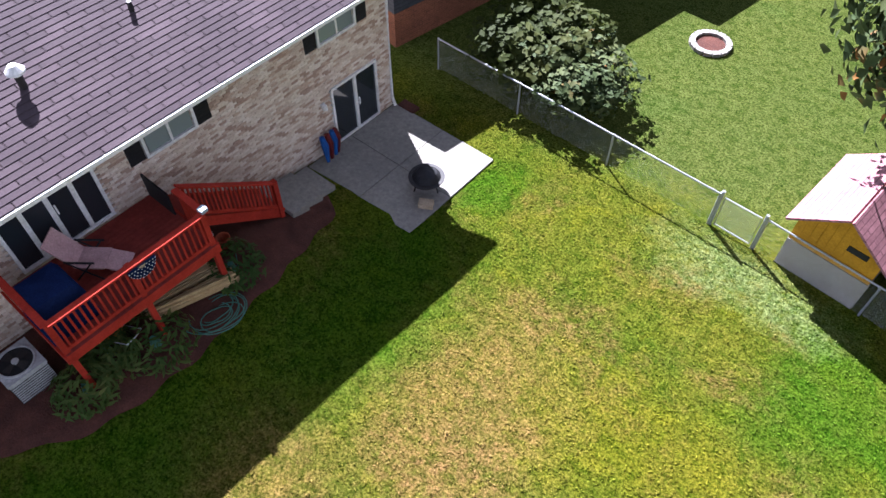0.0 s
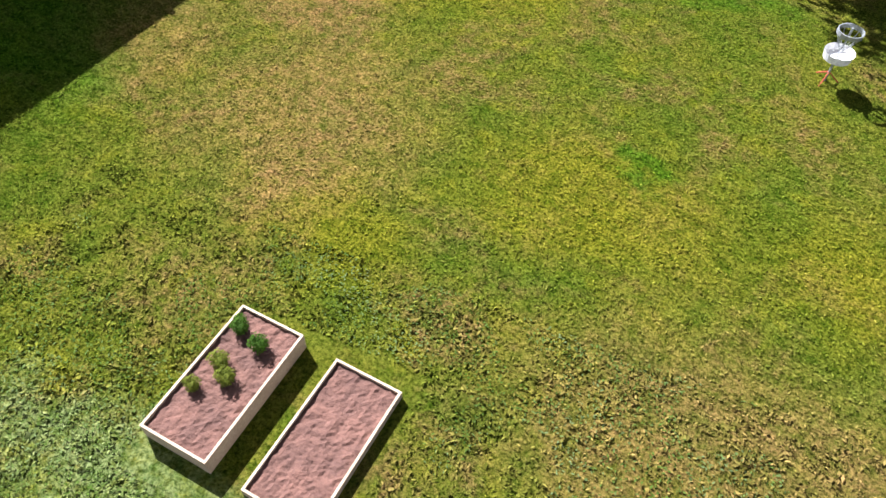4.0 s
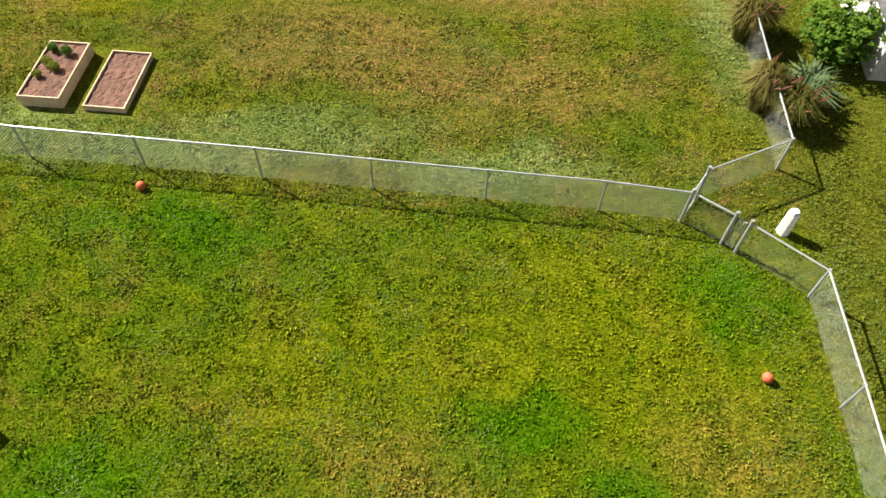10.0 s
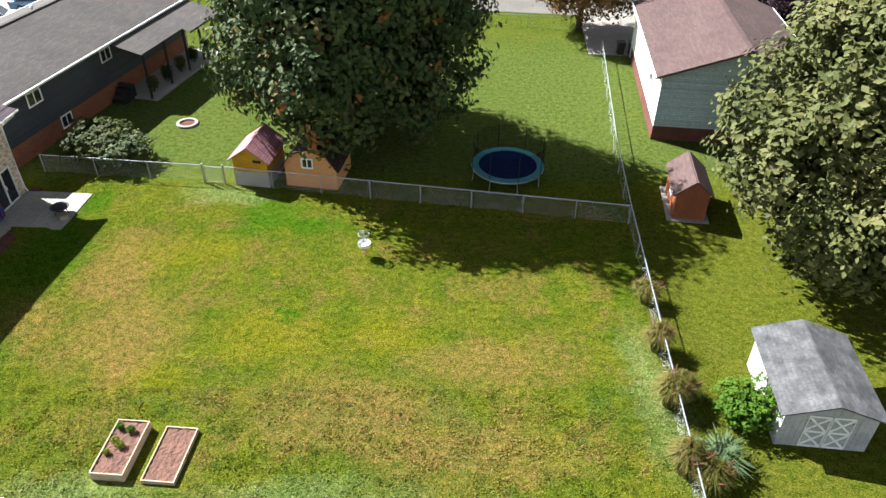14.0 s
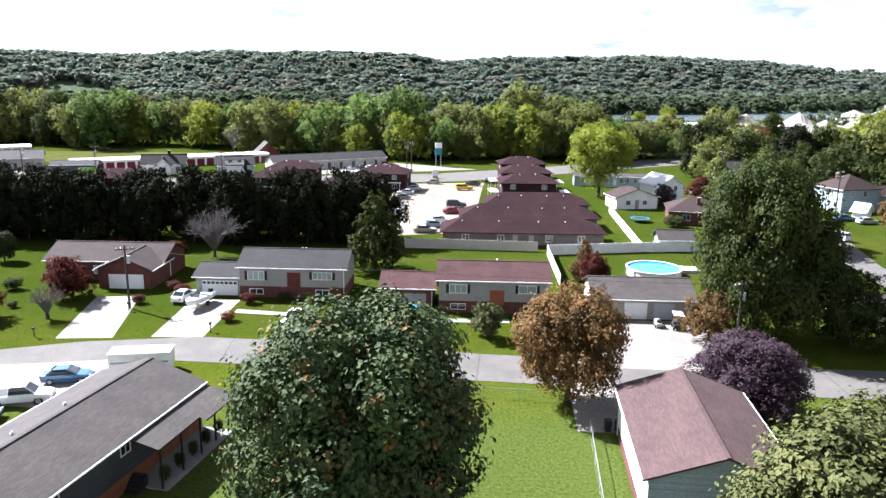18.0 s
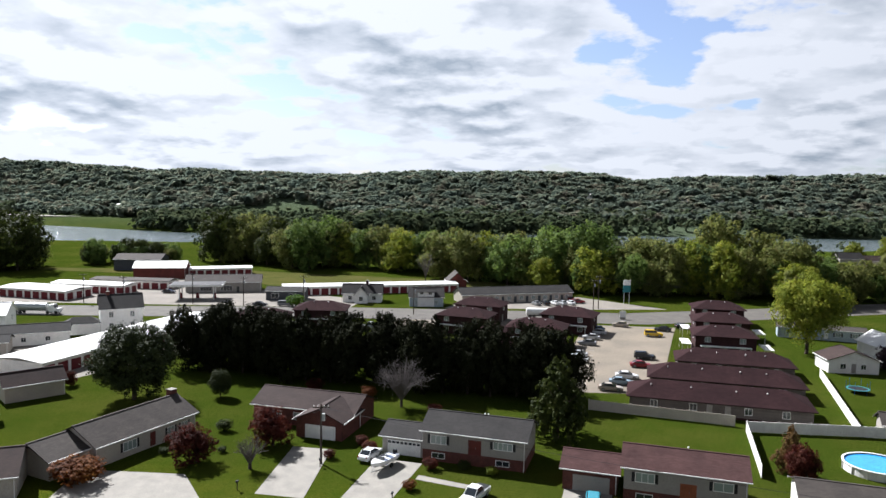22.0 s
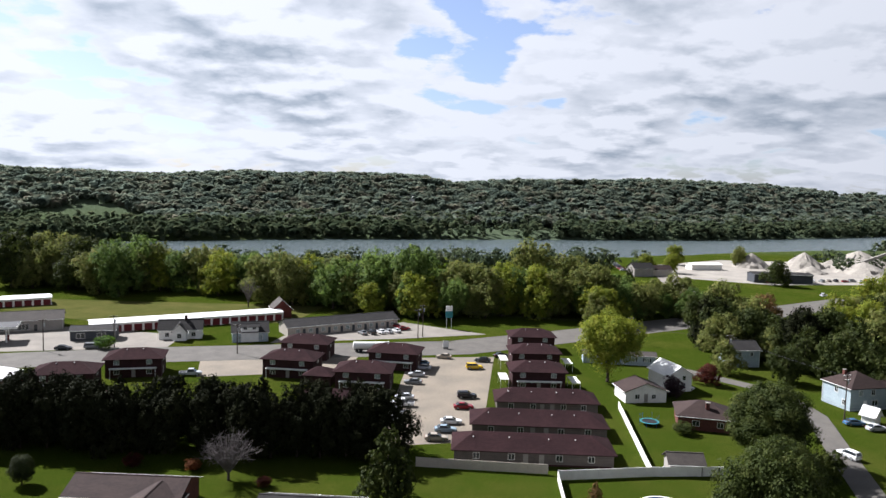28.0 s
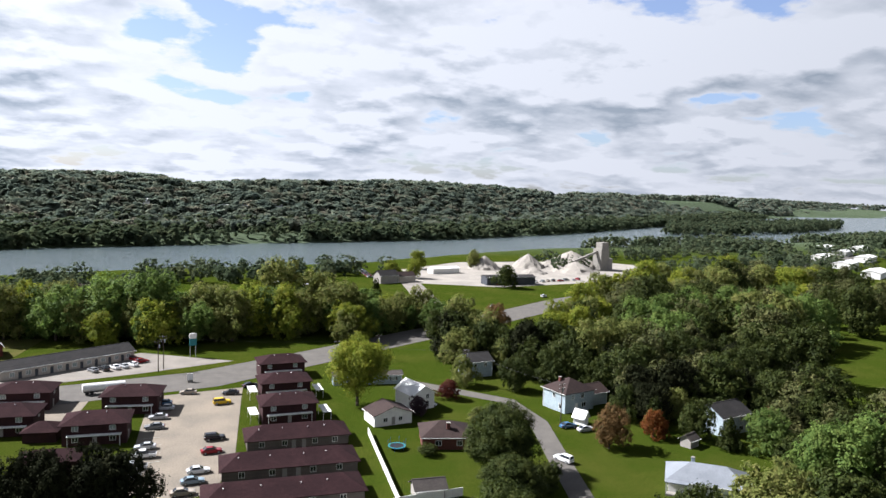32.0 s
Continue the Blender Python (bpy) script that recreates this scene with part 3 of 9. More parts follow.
# ---- building blocks ----
class Mesh:
    """Collects faces; every shape adds its own."""

    def __init__(self):
        self.v, self.f, self.uv = [], [], []

    def face(self, pts, uv=None):
        n = len(self.v)
        self.v += [tuple(p) for p in pts]
        self.f.append(tuple(range(n, n + len(pts))))
        self.uv += list(uv) if uv else self.flat_uv(pts)
        return self

    def flat_uv(self, pts):
        p = [Vector(q) for q in pts]
        nrm = (p[1] - p[0]).cross(p[2] - p[0])
        if nrm.length < 1e-9:
            nrm = Vector((0, 0, 1))
        nrm.normalize()
        if abs(nrm.z) > 0.999:
            a, b = Vector((1, 0, 0)), Vector((0, 1, 0))
        else:
            a = Vector((0, 0, 1)).cross(nrm).normalized()
            b = nrm.cross(a)
        return [(q.dot(a), q.dot(b)) for q in p]

    def box(self, x0, x1, y0, y1, z0, z1):
        c = [(x0, y0, z0), (x1, y0, z0), (x1, y1, z0), (x0, y1, z0), (x0, y0, z1), (x1, y0, z1), (x1, y1, z1), (x0, y1, z1)]
        for q in ((3, 2, 1, 0), (4, 5, 6, 7), (0, 1, 5, 4), (1, 2, 6, 5), (2, 3, 7, 6), (3, 0, 4, 7)):
            self.face([c[i] for i in q])
        return self

    def beam(self, a, b, w, h=None):
        """A square bar from a to b."""
        a, b = Vector(a), Vector(b)
        d = (b - a).normalized()
        s = d.cross(Vector((0, 0, 1)))
        s = (Vector((1, 0, 0)) if s.length < 1e-4 else s.normalized())
        u = s.cross(d)
        s, u = s * w / 2, u * (h or w) / 2
        c = [a - s - u, a + s - u, a + s + u, a - s + u, b - s - u, b + s - u, b + s + u, b - s + u]
        for q in ((0, 1, 2, 3), (7, 6, 5, 4), (4, 5, 1, 0), (5, 6, 2, 1), (6, 7, 3, 2), (7, 4, 0, 3)):
            self.face([c[i] for i in q])
        return self

    def tube(self, pts, radii, n=8, caps=True):
        """A round bar through the points."""
        pts = [Vector(p) for p in pts]
        radii = radii if isinstance(radii, (list, tuple)) else [radii] * len(pts)
        rings = []
        for i, p in enumerate(pts):
            d = (pts[min(i + 1, len(pts) - 1)] - pts[max(i - 1, 0)]).normalized()
            s = d.cross(Vector((0, 0, 1)))
            s = Vector((1, 0, 0)) if s.length < 1e-3 else s.normalized()
            u = s.cross(d)
            rings.append([p + radii[i] * (math.cos(2 * math.pi * k / n) * s + math.sin(2 * math.pi * k / n) * u) for k in range(n)])
        for r0, r1 in zip(rings, rings[1:]):
            for k in range(n):
                self.face([r0[k], r0[(k + 1) % n], r1[(k + 1) % n], r1[k]])
        if caps:
            self.face(rings[0][::-1]), self.face(rings[-1])
        return self

    def ring(self, x, y, z, r0, r1, h, n=32):
        """A flat ring with thickness h."""
        for k in range(n):
            a, b = 2 * math.pi * k / n, 2 * math.pi * (k + 1) / n
            p = lambda r, t, zz: (x + r * math.cos(t), y + r * math.sin(t), zz)
            self.face([p(r0, a, z + h), p(r1, a, z + h), p(r1, b, z + h), p(r0, b, z + h)])
            self.face([p(r1, a, z), p(r1, b, z), p(r1, b, z + h), p(r1, a, z + h)])
            self.face([p(r0, b, z), p(r0, a, z), p(r0, a, z + h), p(r0, b, z + h)])
        return self

    def disc(self, x, y, z, r, n=32):
        return self.face([(x + r * math.cos(2 * math.pi * k / n), y + r * math.sin(2 * math.pi * k / n), z) for k in range(n)])

    def prism(self, outline, y0, y1):
        """An outline in x and z, drawn out along y."""
        n = len(outline)
        self.face([(x, y0, z) for x, z in outline])
        self.face([(x, y1, z) for x, z in outline][::-1])
        for i in range(n):
            (xa, za), (xb, zb) = outline[i], outline[(i + 1) % n]
            self.face([(xb, y0, zb), (xa, y0, za), (xa, y1, za), (xb, y1, zb)])
        return self

    def plate(self, outline, z0, z1):
        """An outline in x and y, as a slab."""
        n = len(outline)
        self.face([(x, y, z1) for x, y in outline])
        self.face([(x, y, z0) for x, y in outline][::-1])
        for i in range(n):
            (xa, ya), (xb, yb) = outline[i], outline[(i + 1) % n]
            self.face([(xa, ya, z0), (xb, yb, z0), (xb, yb, z1), (xa, ya, z1)])
        return self

    def data(self, name, smooth=False):
        me = bpy.data.meshes.new(name)
        me.from_pydata(self.v, [], self.f)
        layer = me.uv_layers.new(name="UVMap")
        layer.data.foreach_set("uv", np.array(self.uv, dtype=np.float32).ravel())
        if smooth:
            me.polygons.foreach_set("use_smooth", [True] * len(me.polygons))
        me.update()
        return me


def part(name, mesh, mat, parent=None, label="", smooth=False, at=None):
    """One mesh object under a thing or a part. Takes a Mesh or mesh data."""
    me = mesh.data(name, smooth) if isinstance(mesh, Mesh) else mesh
    ob = new(name, me)
    mat = MAT[mat] if isinstance(mat, str) else mat
    if not me.materials:
        me.materials.append(mat)
    elif me.materials[0] != mat:
        ob.material_slots[0].link = "OBJECT"
        ob.material_slots[0].material = mat
    if parent:
        ob.parent = parent
    if at is not None:
        ob.matrix_basis = at
    if label:
        ob["label"] = label
    return ob


def thing(name, m, label, category, group=""):
    """The Empty at the base of a thing."""
    ob = new(name)
    ob.empty_display_size = 0.2
    ob.matrix_basis = m
    return tagged(ob, label, category, group)


def single(name, mesh, mat, m, label, category, group="", kind="", smooth=False):
    """A thing of one mesh."""
    ob = part(name, mesh, mat, None, "", smooth, m)
    return tagged(ob, label, category, group, kind)


def smooth_step(v):
    v = min(max(v, 0.0), 1.0)
    return v * v * (3 - 2 * v)


def bank(x, pts):
    return float(np.interp(x, [p[0] for p in pts], [p[1] for p in pts]))


NEAR_BANK = [(-2600, -500), (-900, 130), (-420, 410), (-250, 478), (112, 563), (327, 690), (800, 800), (1200, 940), (2600, 1500)]
FAR_BANK = [(-2600, 700), (-1000, 645), (-731, 622), (-526, 592), (-379, 572), (-129, 705), (315, 840), (555, 975), (979, 1268), (1650, 1750), (3600, 2950)]


def ridge(az):
    """Height of the far hills' treetops by direction."""
    t = [(-180, 60), (-70, 72), (-55, 72), (-49, 71), (-45, 77), (-41, 71), (-36, 62), (-32.8, 65), (-30, 61), (-26, 60), (-21.4, 58.5), (-16, 66), (-11.8, 65), (-7.5, 68), (-2, 68), (0.7, 57), (6, 67), (13, 70), (20.3, 72), (28.5, 66), (31.4, 64), (34.5, 62), (40, 60), (52, 63), (80, 66), (180, 60)]
    return float(np.interp(az, [a for a, _ in t], [h for _, h in t]))


def crest_of(az):
    """How far off the hills' crest is."""
    return float(np.interp(az, [-60, -44, -36, -10, 6, 13, 20, 28.5, 36, 44, 56], [1400, 1330, 1060, 990, 1020, 1110, 1190, 1400, 1880, 2400, 3000]))


def land(x, y):
    """Height of the ground."""
    z = 1.12 * smooth_step((-0.4 - y) / 5.2) * smooth_step((-27.6 - x) / 5.6) * smooth_step((y + 40) / 20)
    near, far = bank(x, NEAR_BANK), bank(x, FAR_BANK)
    if y > near - 70:
        z -= 10.0 * smooth_step((y - near + 55) / 70)
    if y > far - 30:
        z += 11.0 * smooth_step((y - far + 25) / 50)
    if y > far:
        dx, dy = x + 12, y + 34
        dist, az = math.hypot(dx, dy), math.degrees(math.atan2(dx, dy))
        crest = crest_of(az)
        edge = dist - (y - far) * 0.86
        top = ridge(az) - 13.5
        swell = 9 * noise.noise((x * 0.006, y * 0.006, 3.1)) + 4 * noise.noise((x * 0.016, y * 0.016, 1.7))
        f = smooth_step((dist - edge - 30) / max(crest - edge - 30, 200))
        z += f * top + swell * smooth_step((dist - edge - 80) / 200) * smooth_step((crest - dist) / 120) - max(dist - crest, 0) * 0.01
    return z

# ---- the ground ----
def spread(lo, hi, fine_lo, fine_hi, step, grow):
    """Grid lines: fine in the middle, wider and wider outside."""
    mid = list(np.arange(fine_lo, fine_hi + 1e-6, step))
    out, s = [], step
    while (out[-1] if out else fine_hi) < hi:
        s = min(s * grow, 34)
        out.append((out[-1] if out else fine_hi) + s)
    inn, s = [], step
    while (inn[-1] if inn else fine_lo) > lo:
        s = min(s * grow, 34)
        inn.append((inn[-1] if inn else fine_lo) - s)
    return [lo - 2500, lo - 800] + inn[::-1] + mid + out + [hi + 800, hi + 2500]


xs, ys = spread(-1500, 2200, -46, 8, 1.4, 1.12), spread(-300, 2300, -34, 16, 1.4, 1.12)
verts = [(x, y, land(x, y)) for y in ys for x in xs]
nx = len(xs)
faces = [(j * nx + i, j * nx + i + 1, (j + 1) * nx + i + 1, (j + 1) * nx + i) for j in range(len(ys) - 1) for i in range(nx - 1)]
me = bpy.data.meshes.new("ground")
me.from_pydata(verts, [], faces)
me.polygons.foreach_set("use_smooth", [True] * len(me.polygons))
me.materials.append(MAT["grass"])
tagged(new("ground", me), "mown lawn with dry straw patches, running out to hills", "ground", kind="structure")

m = Mesh()
cols = list(np.linspace(-2300, 3500, 60))
for xa, xb in zip(cols, cols[1:]):
    m.face([(xa, bank(xa, NEAR_BANK) - 25, -6), (xb, bank(xb, NEAR_BANK) - 25, -6), (xb, bank(xb, FAR_BANK) + 15, -6), (xa, bank(xa, FAR_BANK) + 15, -6)])
single("river", m, "water", Matrix(), "wide calm grey-blue river between wooded banks", "river", kind="structure")


def strip(name, mat, pts, width, z, label, category, thick=0.3):
    """A paved band along a line of points."""
    m = Mesh()
    p = [Vector((x, y, 0)) for x, y in pts]
    side = []
    for i in range(len(p)):
        d = (p[min(i + 1, len(p) - 1)] - p[max(i - 1, 0)]).normalized()
        w = width if not isinstance(width, (list, tuple)) else width[i]
        side.append(Vector((-d.y, d.x, 0)) * w / 2)
    for i in range(len(p) - 1):
        a, b, c, d = p[i] - side[i], p[i + 1] - side[i + 1], p[i + 1] + side[i + 1], p[i] + side[i]
        for lo, hi in ((a, b), (c, d)):
            m.face([(lo.x, lo.y, z - thick), (hi.x, hi.y, z - thick), (hi.x, hi.y, z), (lo.x, lo.y, z)])
        m.face([(q.x, q.y, z) for q in (a, b, c, d)])
    return single(name, m, mat, Matrix(), label, category, kind="structure")


def slab(name, mat, outline, z, label, category, thick=0.3):
    return single(name, Mesh().plate(outline, z - thick, z), mat, Matrix(), label, category, kind="structure")


street = strip("road", "asphalt", [(-150, 18), (-110, 24), (-82, 30), (-66, 36.5), (-50, 42), (-38, 43.8), (-20, 41.8), (-6, 39.0), (12, 36.8), (30, 35.2), (60, 33.5), (110, 31)], 7.4, 0.03, "pale worn asphalt street curving past the houses", "road")
for xa, ya, dx, dy in ((-33.6, 43.4, -0.05, 1), (-26.5, 42.7, 0.09, 1), (-19.4, 41.7, 0.12, 1), (-12.6, 40.4, 0.15, 1), (-5.8, 39.0, 0.12, 1), (1.4, 38.1, 0.1, 1), (8.6, 37.2, 0.1, 1), (15.9, 36.4, 0.09, 1), (23.2, 35.8, 0.08, 1), (30.4, 35.2, 0.07, 1), (38.0, 34.7, 0.06, 1)):
    part("joint", Mesh().beam((xa - dx * 3.6, ya - dy * 3.6, 0.033), (xa + dx * 3.6, ya + dy * 3.6, 0.033), 0.07, 0.008), "tar", street)
strip("highway", "asphalt", [(-420, 90), (-260, 128), (-190, 143), (-100, 171.5), (-50, 183), (-6, 192.5), (31, 214), (70, 238), (110, 262), (186, 313), (260, 352), (420, 420), (700, 560)], [17, 17, 17, 19, 19, 19, 18, 18, 19, 20, 18, 16, 16], 0.06, "wide pale concrete highway with grass verges", "road")
strip("lane", "asphalt", [(57, 50), (62, 84), (69, 108), (76, 131), (76, 150), (62, 166), (48, 182), (40, 205)], 5.2, 0.05, "narrow grey asphalt lane between gardens", "road")
for i, (name, mat, outline, label) in enumerate([
    ("driveway_1", "concrete", [(-54.3, 46.6), (-47.9, 47.0), (-51.2, 63.5), (-57.0, 63.0)], "pale cracked concrete driveway up to a brick ranch house"),
    ("driveway_2", "concrete", [(-43.6, 47.4), (-37.6, 47.2), (-37.0, 62.0), (-43.6, 62.2)], "pale concrete driveway with a boat on a trailer"),
    ("driveway_3", "concrete", [(-76, 34.5), (-59, 42.5), (-66, 49.5), (-80, 47)], "broad pale concrete driveway"),
    ("driveway_4", "concrete", [(-17.5, 43), (-11, 42.6), (-11.2, 59), (-17.2, 59.3)], "concrete driveway below a brick garage"),
    ("driveway_5", "gravel", [(3.8, 39.2), (27, 37.2), (24, 54), (9, 55)], "wide pale gravel yard before a long garage"),
    ("driveway_6", "gravel", [(2.0, 24.5), (7.5, 24.3), (8.5, 34.5), (3.0, 36)], "gravel drive beside a house with bins"),
    ("driveway_7", "concrete", [(-58, 30), (-42, 28), (-40, 41), (-56, 38.5)], "concrete drive with parked vehicles"),
    ("parking_lot", "lot", [(-23.5, 104), (-6.5, 107.5), (-1.2, 128), (3.2, 170), (4.5, 181), (-20.5, 177), (-22, 150)], "sunlit concrete parking lot with marked bays"),
    ("forecourt_1", "gravel", [(-215, 152), (-95, 182), (-96, 200), (-160, 212), (-178, 228), (-215, 205)], "pale concrete forecourt round storage units and a filling station"),
    ("forecourt_2", "gravel", [(-150, 76), (-118, 70), (-100, 138), (-112, 145), (-132, 140), (-152, 90)], "bright gravel yard round storage units"),
    ("forecourt_3", "gravel", [(-66, 192), (-26, 203), (4, 214), (-26, 232), (-64, 203)], "pale lot before a long low motel"),
    ("forecourt_4", "lot", [(-75, 150), (-38, 160), (-36, 178), (-80, 168)], "concrete drive among brick apartments"),
    ("quarry_floor", "sand", [(128, 395), (175, 372), (320, 400), (365, 470), (330, 520), (200, 515), (138, 468)], "pale stone yard of a gravel works"),
    ("gravel_track", "gravel", [(102, 312), (116, 318), (136, 436), (126, 446)], "gravel track with parked cars"),
    ("field_bare", "sand", [(280, 330), (360, 350), (380, 372), (300, 356)], "bare pale earth field"),
    ("sand_bank", "sand", [(-760, 640), (-640, 640), (-470, 720), (-480, 760), (-760, 760)], "pale mud bank by the river"),
    ("walk_1", "concrete", [(-36.4, 56.5), (-26.5, 55), (-26.5, 56.2), (-36.4, 58)], "concrete garden path"),
    ("walk_2", "concrete", [(-10.5, 53.4), (-1, 53.2), (-1, 54.6), (-10.5, 54.8)], "concrete garden path"),
]):
    z = 0.025 + 0.0042 * (i % 7)
    if name == "sand_bank":
        z = 1.6
    slab(name, mat, outline, z, label, "paving", 0.4)
slab("meadow", "meadow", [(-300, 228), (-180, 262), (-60, 262), (-66, 226), (-120, 212), (-180, 236)], 0.05, "rough tan and green grass field by the road", "grass")
# bay lines of the lot
for k in range(13):
    a = Vector((-21.6 + 0.02 * k, 106 + 5.2 * k, 0))
    single("bay_line", Mesh().box(0, 4.6, -0.06, 0.06, 0.0, 0.012), "light_line", pose(a.x, a.y, 0.052, 0, 0, 4), "faded white bay line on concrete", "road marking", "bay lines", "structure")

# ---- building kinds ----
def window(parent, m, w, h, shutters=False, sashes=2, curtain=False, frame_mat="white"):
    """A framed window; m puts its sill's middle on the wall, +y outward."""
    fr = Mesh()
    t = 0.07
    for x0, x1, z0, z1 in ((-w / 2 - t, w / 2 + t, -t, 0), (-w / 2 - t, w / 2 + t, h, h + t), (-w / 2 - t, -w / 2, 0, h), (w / 2, w / 2 + t, 0, h)):
        fr.box(x0, x1, 0, 0.06, z0, z1)
    for k in range(1, sashes):
        x = -w / 2 + w * k / sashes
        fr.box(x - 0.03, x + 0.03, 0.005, 0.05, 0, h)
    win = part("window", fr, frame_mat, parent, at=m)
    for k in range(sashes):
        x0 = -w / 2 + w * k / sashes
        part("pane", Mesh().box(x0 + 0.03, x0 + w / sashes - 0.03, 0.008, 0.022, 0.02, h - 0.02), "pale_glass" if curtain else "glass", win)
    if shutters:
        for s in (-1, 1):
            sh = Mesh()
            x = s * (w / 2 + 0.28)
            sh.box(x - 0.19, x + 0.19, 0.0, 0.035, -0.05, h + 0.05)
            for j in range(int(h / 0.12)):
                sh.box(x - 0.15, x + 0.15, 0.035, 0.05, 0.02 + j * 0.12, 0.09 + j * 0.12)
            part("shutter", sh, "black", win)
    return win


def door(parent, m, w=0.95, h=2.05, mat="barn_red", panels=2):
    d = Mesh().box(-w / 2, w / 2, 0, 0.05, 0, h)
    ob = part("door", d, mat, parent, at=m)
    for k in range(panels):
        part("panel", Mesh().box(-w / 2 + 0.12, w / 2 - 0.12, 0.052, 0.07, 0.15 + k * h / panels, (k + 1) * h / panels - 0.12), mat, ob)
    part("handle", Mesh().box(w / 2 - 0.14, w / 2 - 0.08, 0.05, 0.11, 0.98, 1.04), "steel", ob)
    return ob


def garage_door(parent, m, w=2.6, h=2.1, mat="white", lights=False):
    ob = part("garage_door", Mesh().box(-w / 2, w / 2, 0, 0.04, 0, h), mat, parent, at=m)
    for k in range(4):
        part("panel", Mesh().box(-w / 2 + 0.06, w / 2 - 0.06, 0.042, 0.06, 0.05 + k * h / 4, (k + 1) * h / 4 - 0.05), mat, ob)
    if lights:
        for k in range(8):
            x = -w / 2 + w * (k + 0.5) / 8
            part("pane", Mesh().box(x - w / 22, x + w / 22, 0.062, 0.07, h * 0.77, h * 0.93), "glass", ob)
    return ob


def side(w, d, which, u, z):
    """A place on one wall of a w by d house: u along it from its middle, seen from outside, to the right."""
    return {"s": pose(u, -d / 2, z, 0, 0, 180), "n": pose(-u, d / 2, z), "e": pose(w / 2, u, z, 0, 0, -90), "w": pose(-w / 2, -u, z, 0, 0, 90)}[which]


def house(name, x, y, rot, w, d, h, rise, wall, roof, label, ridge_along="x", z=0.0, base=None, base_h=0.0, over=0.45, hip=False,
          windows=(), doors=(), garages=(), category="house", group="", chimney=None, vents=(), gable=None, trim="white", skip_trim=False):
    """A house: shell, roof, openings. windows: (side, u, z, w, h, shutters, sashes)."""
    root = thing(name, pose(x, y, z, 0, 0, rot), label, category, group)
    if base:
        part("foundation", Mesh().box(-w / 2 - 0.012, w / 2 + 0.012, -d / 2 - 0.012, d / 2 + 0.012, -0.3, base_h), base, root)
    if ridge_along == "x":
        half, run = d / 2, w / 2
        turn = lambda a, b, c: (a, b, c)
    else:
        half, run = w / 2, d / 2
        turn = lambda a, b, c: (-b, a, c)
    for y0 in (-half, half):
        s = 1 if y0 < 0 else -1
        part("wall", Mesh().face([turn(-run * s, y0, base_h), turn(run * s, y0, base_h), turn(run * s, y0, h), turn(-run * s, y0, h)]), wall, root)
    for x0 in (-run, run):
        s = 1 if x0 > 0 else -1
        m = Mesh().face([turn(x0, -half * s, base_h), turn(x0, half * s, base_h), turn(x0, half * s, h)] + ([] if hip else [turn(x0, 0, h + rise)]) + [turn(x0, -half * s, h)])
        part("gable_wall", m, gable or wall, root)
    rf = Mesh()
    drop = over * rise / half
    t = 0.14
    inset = half if hip else 0.0
    e, ro = half + over, run + over
    ri = max(ro - inset - over * 0.2, 0.3) if hip else ro
    for s in (-1, 1):
        a, b, c, dd = turn(-ro * s, e * -s, h - drop), turn(ro * s, e * -s, h - drop), turn(ri * s, 0, h + rise), turn(-ri * s, 0, h + rise)
        rf.face([(p[0], p[1], p[2] + t) for p in (a, b, c, dd)])
        rf.face([a, dd, c, b])
        rf.face([a, b, (b[0], b[1], b[2] + t), (a[0], a[1], a[2] + t)])
        if hip:
            p, q = turn(ro * s, -e * s, h - drop), turn(ro * s, e * s, h - drop)
            rf.face([(v[0], v[1], v[2] + t) for v in (p, q, c)])
            rf.face([p, q, (q[0], q[1], q[2] + t), (p[0], p[1], p[2] + t)])
        else:
            for px, flip in ((ro * s, 1), (-ro * s, -1)):
                p, q = turn(px, e * -s, h - drop), turn(px, 0, h + rise)
                f = [p, q, (q[0], q[1], q[2] + t), (p[0], p[1], p[2] + t)]
                rf.face(f if flip * s > 0 else f[::-1])
    r = part("roof", rf, roof, root)
    if not hip:
        part("ridge_cap", Mesh().beam(turn(-ro, 0, h + rise + t), turn(ro, 0, h + rise + t), 0.28, 0.06), roof, r)
    if not skip_trim:
        for s in (-1, 1):
            p, q = turn(-ro, (e + 0.05) * s, h - drop + 0.06), turn(ro, (e + 0.05) * s, h - drop + 0.06)
            part("gutter", Mesh().beam(p, q, 0.10, 0.12), trim, r)
            dp = turn(run - 0.12, (half + 0.06) * s, 0)
            part("downpipe", Mesh().beam((dp[0], dp[1], 0.1), (dp[0], dp[1], h), 0.08), trim, root)
    for sd, u, zz, ww, hh, *rest in windows:
        window(root, side(w, d, sd, u, zz), ww, hh, bool(rest and rest[0]), rest[1] if len(rest) > 1 else 2, bool(len(rest) > 2 and rest[2]))
    for sd, u, zz, *rest in doors:
        door(root, side(w, d, sd, u, zz), mat=rest[0] if rest else "barn_red")
    for sd, u, ww, hh, *rest in garages:
        garage_door(root, side(w, d, sd, u, 0.02), ww, hh, rest[0] if rest else "white", bool(len(rest) > 1 and rest[1]))
    if chimney:
        cx, cy, cw, ch, cm = chimney
        ck = part("chimney", Mesh().box(cx - cw / 2, cx + cw / 2, cy - cw / 2, cy + cw / 2, 0, ch), cm, root)
        part("cap", Mesh().box(cx - cw / 2 - 0.06, cx + cw / 2 + 0.06, cy - cw / 2 - 0.06, cy + cw / 2 + 0.06, ch, ch + 0.1), "concrete", ck)
    for vx, vy, vz in vents:
        v = part("vent", Mesh().tube([(vx, vy, vz - 0.6), (vx, vy, vz)], 0.07, 8), "steel", r)
        part("hood", Mesh().tube([(vx, vy, vz), (vx, vy, vz + 0.14)], [0.16, 0.05], 8), "white", v)
    return root


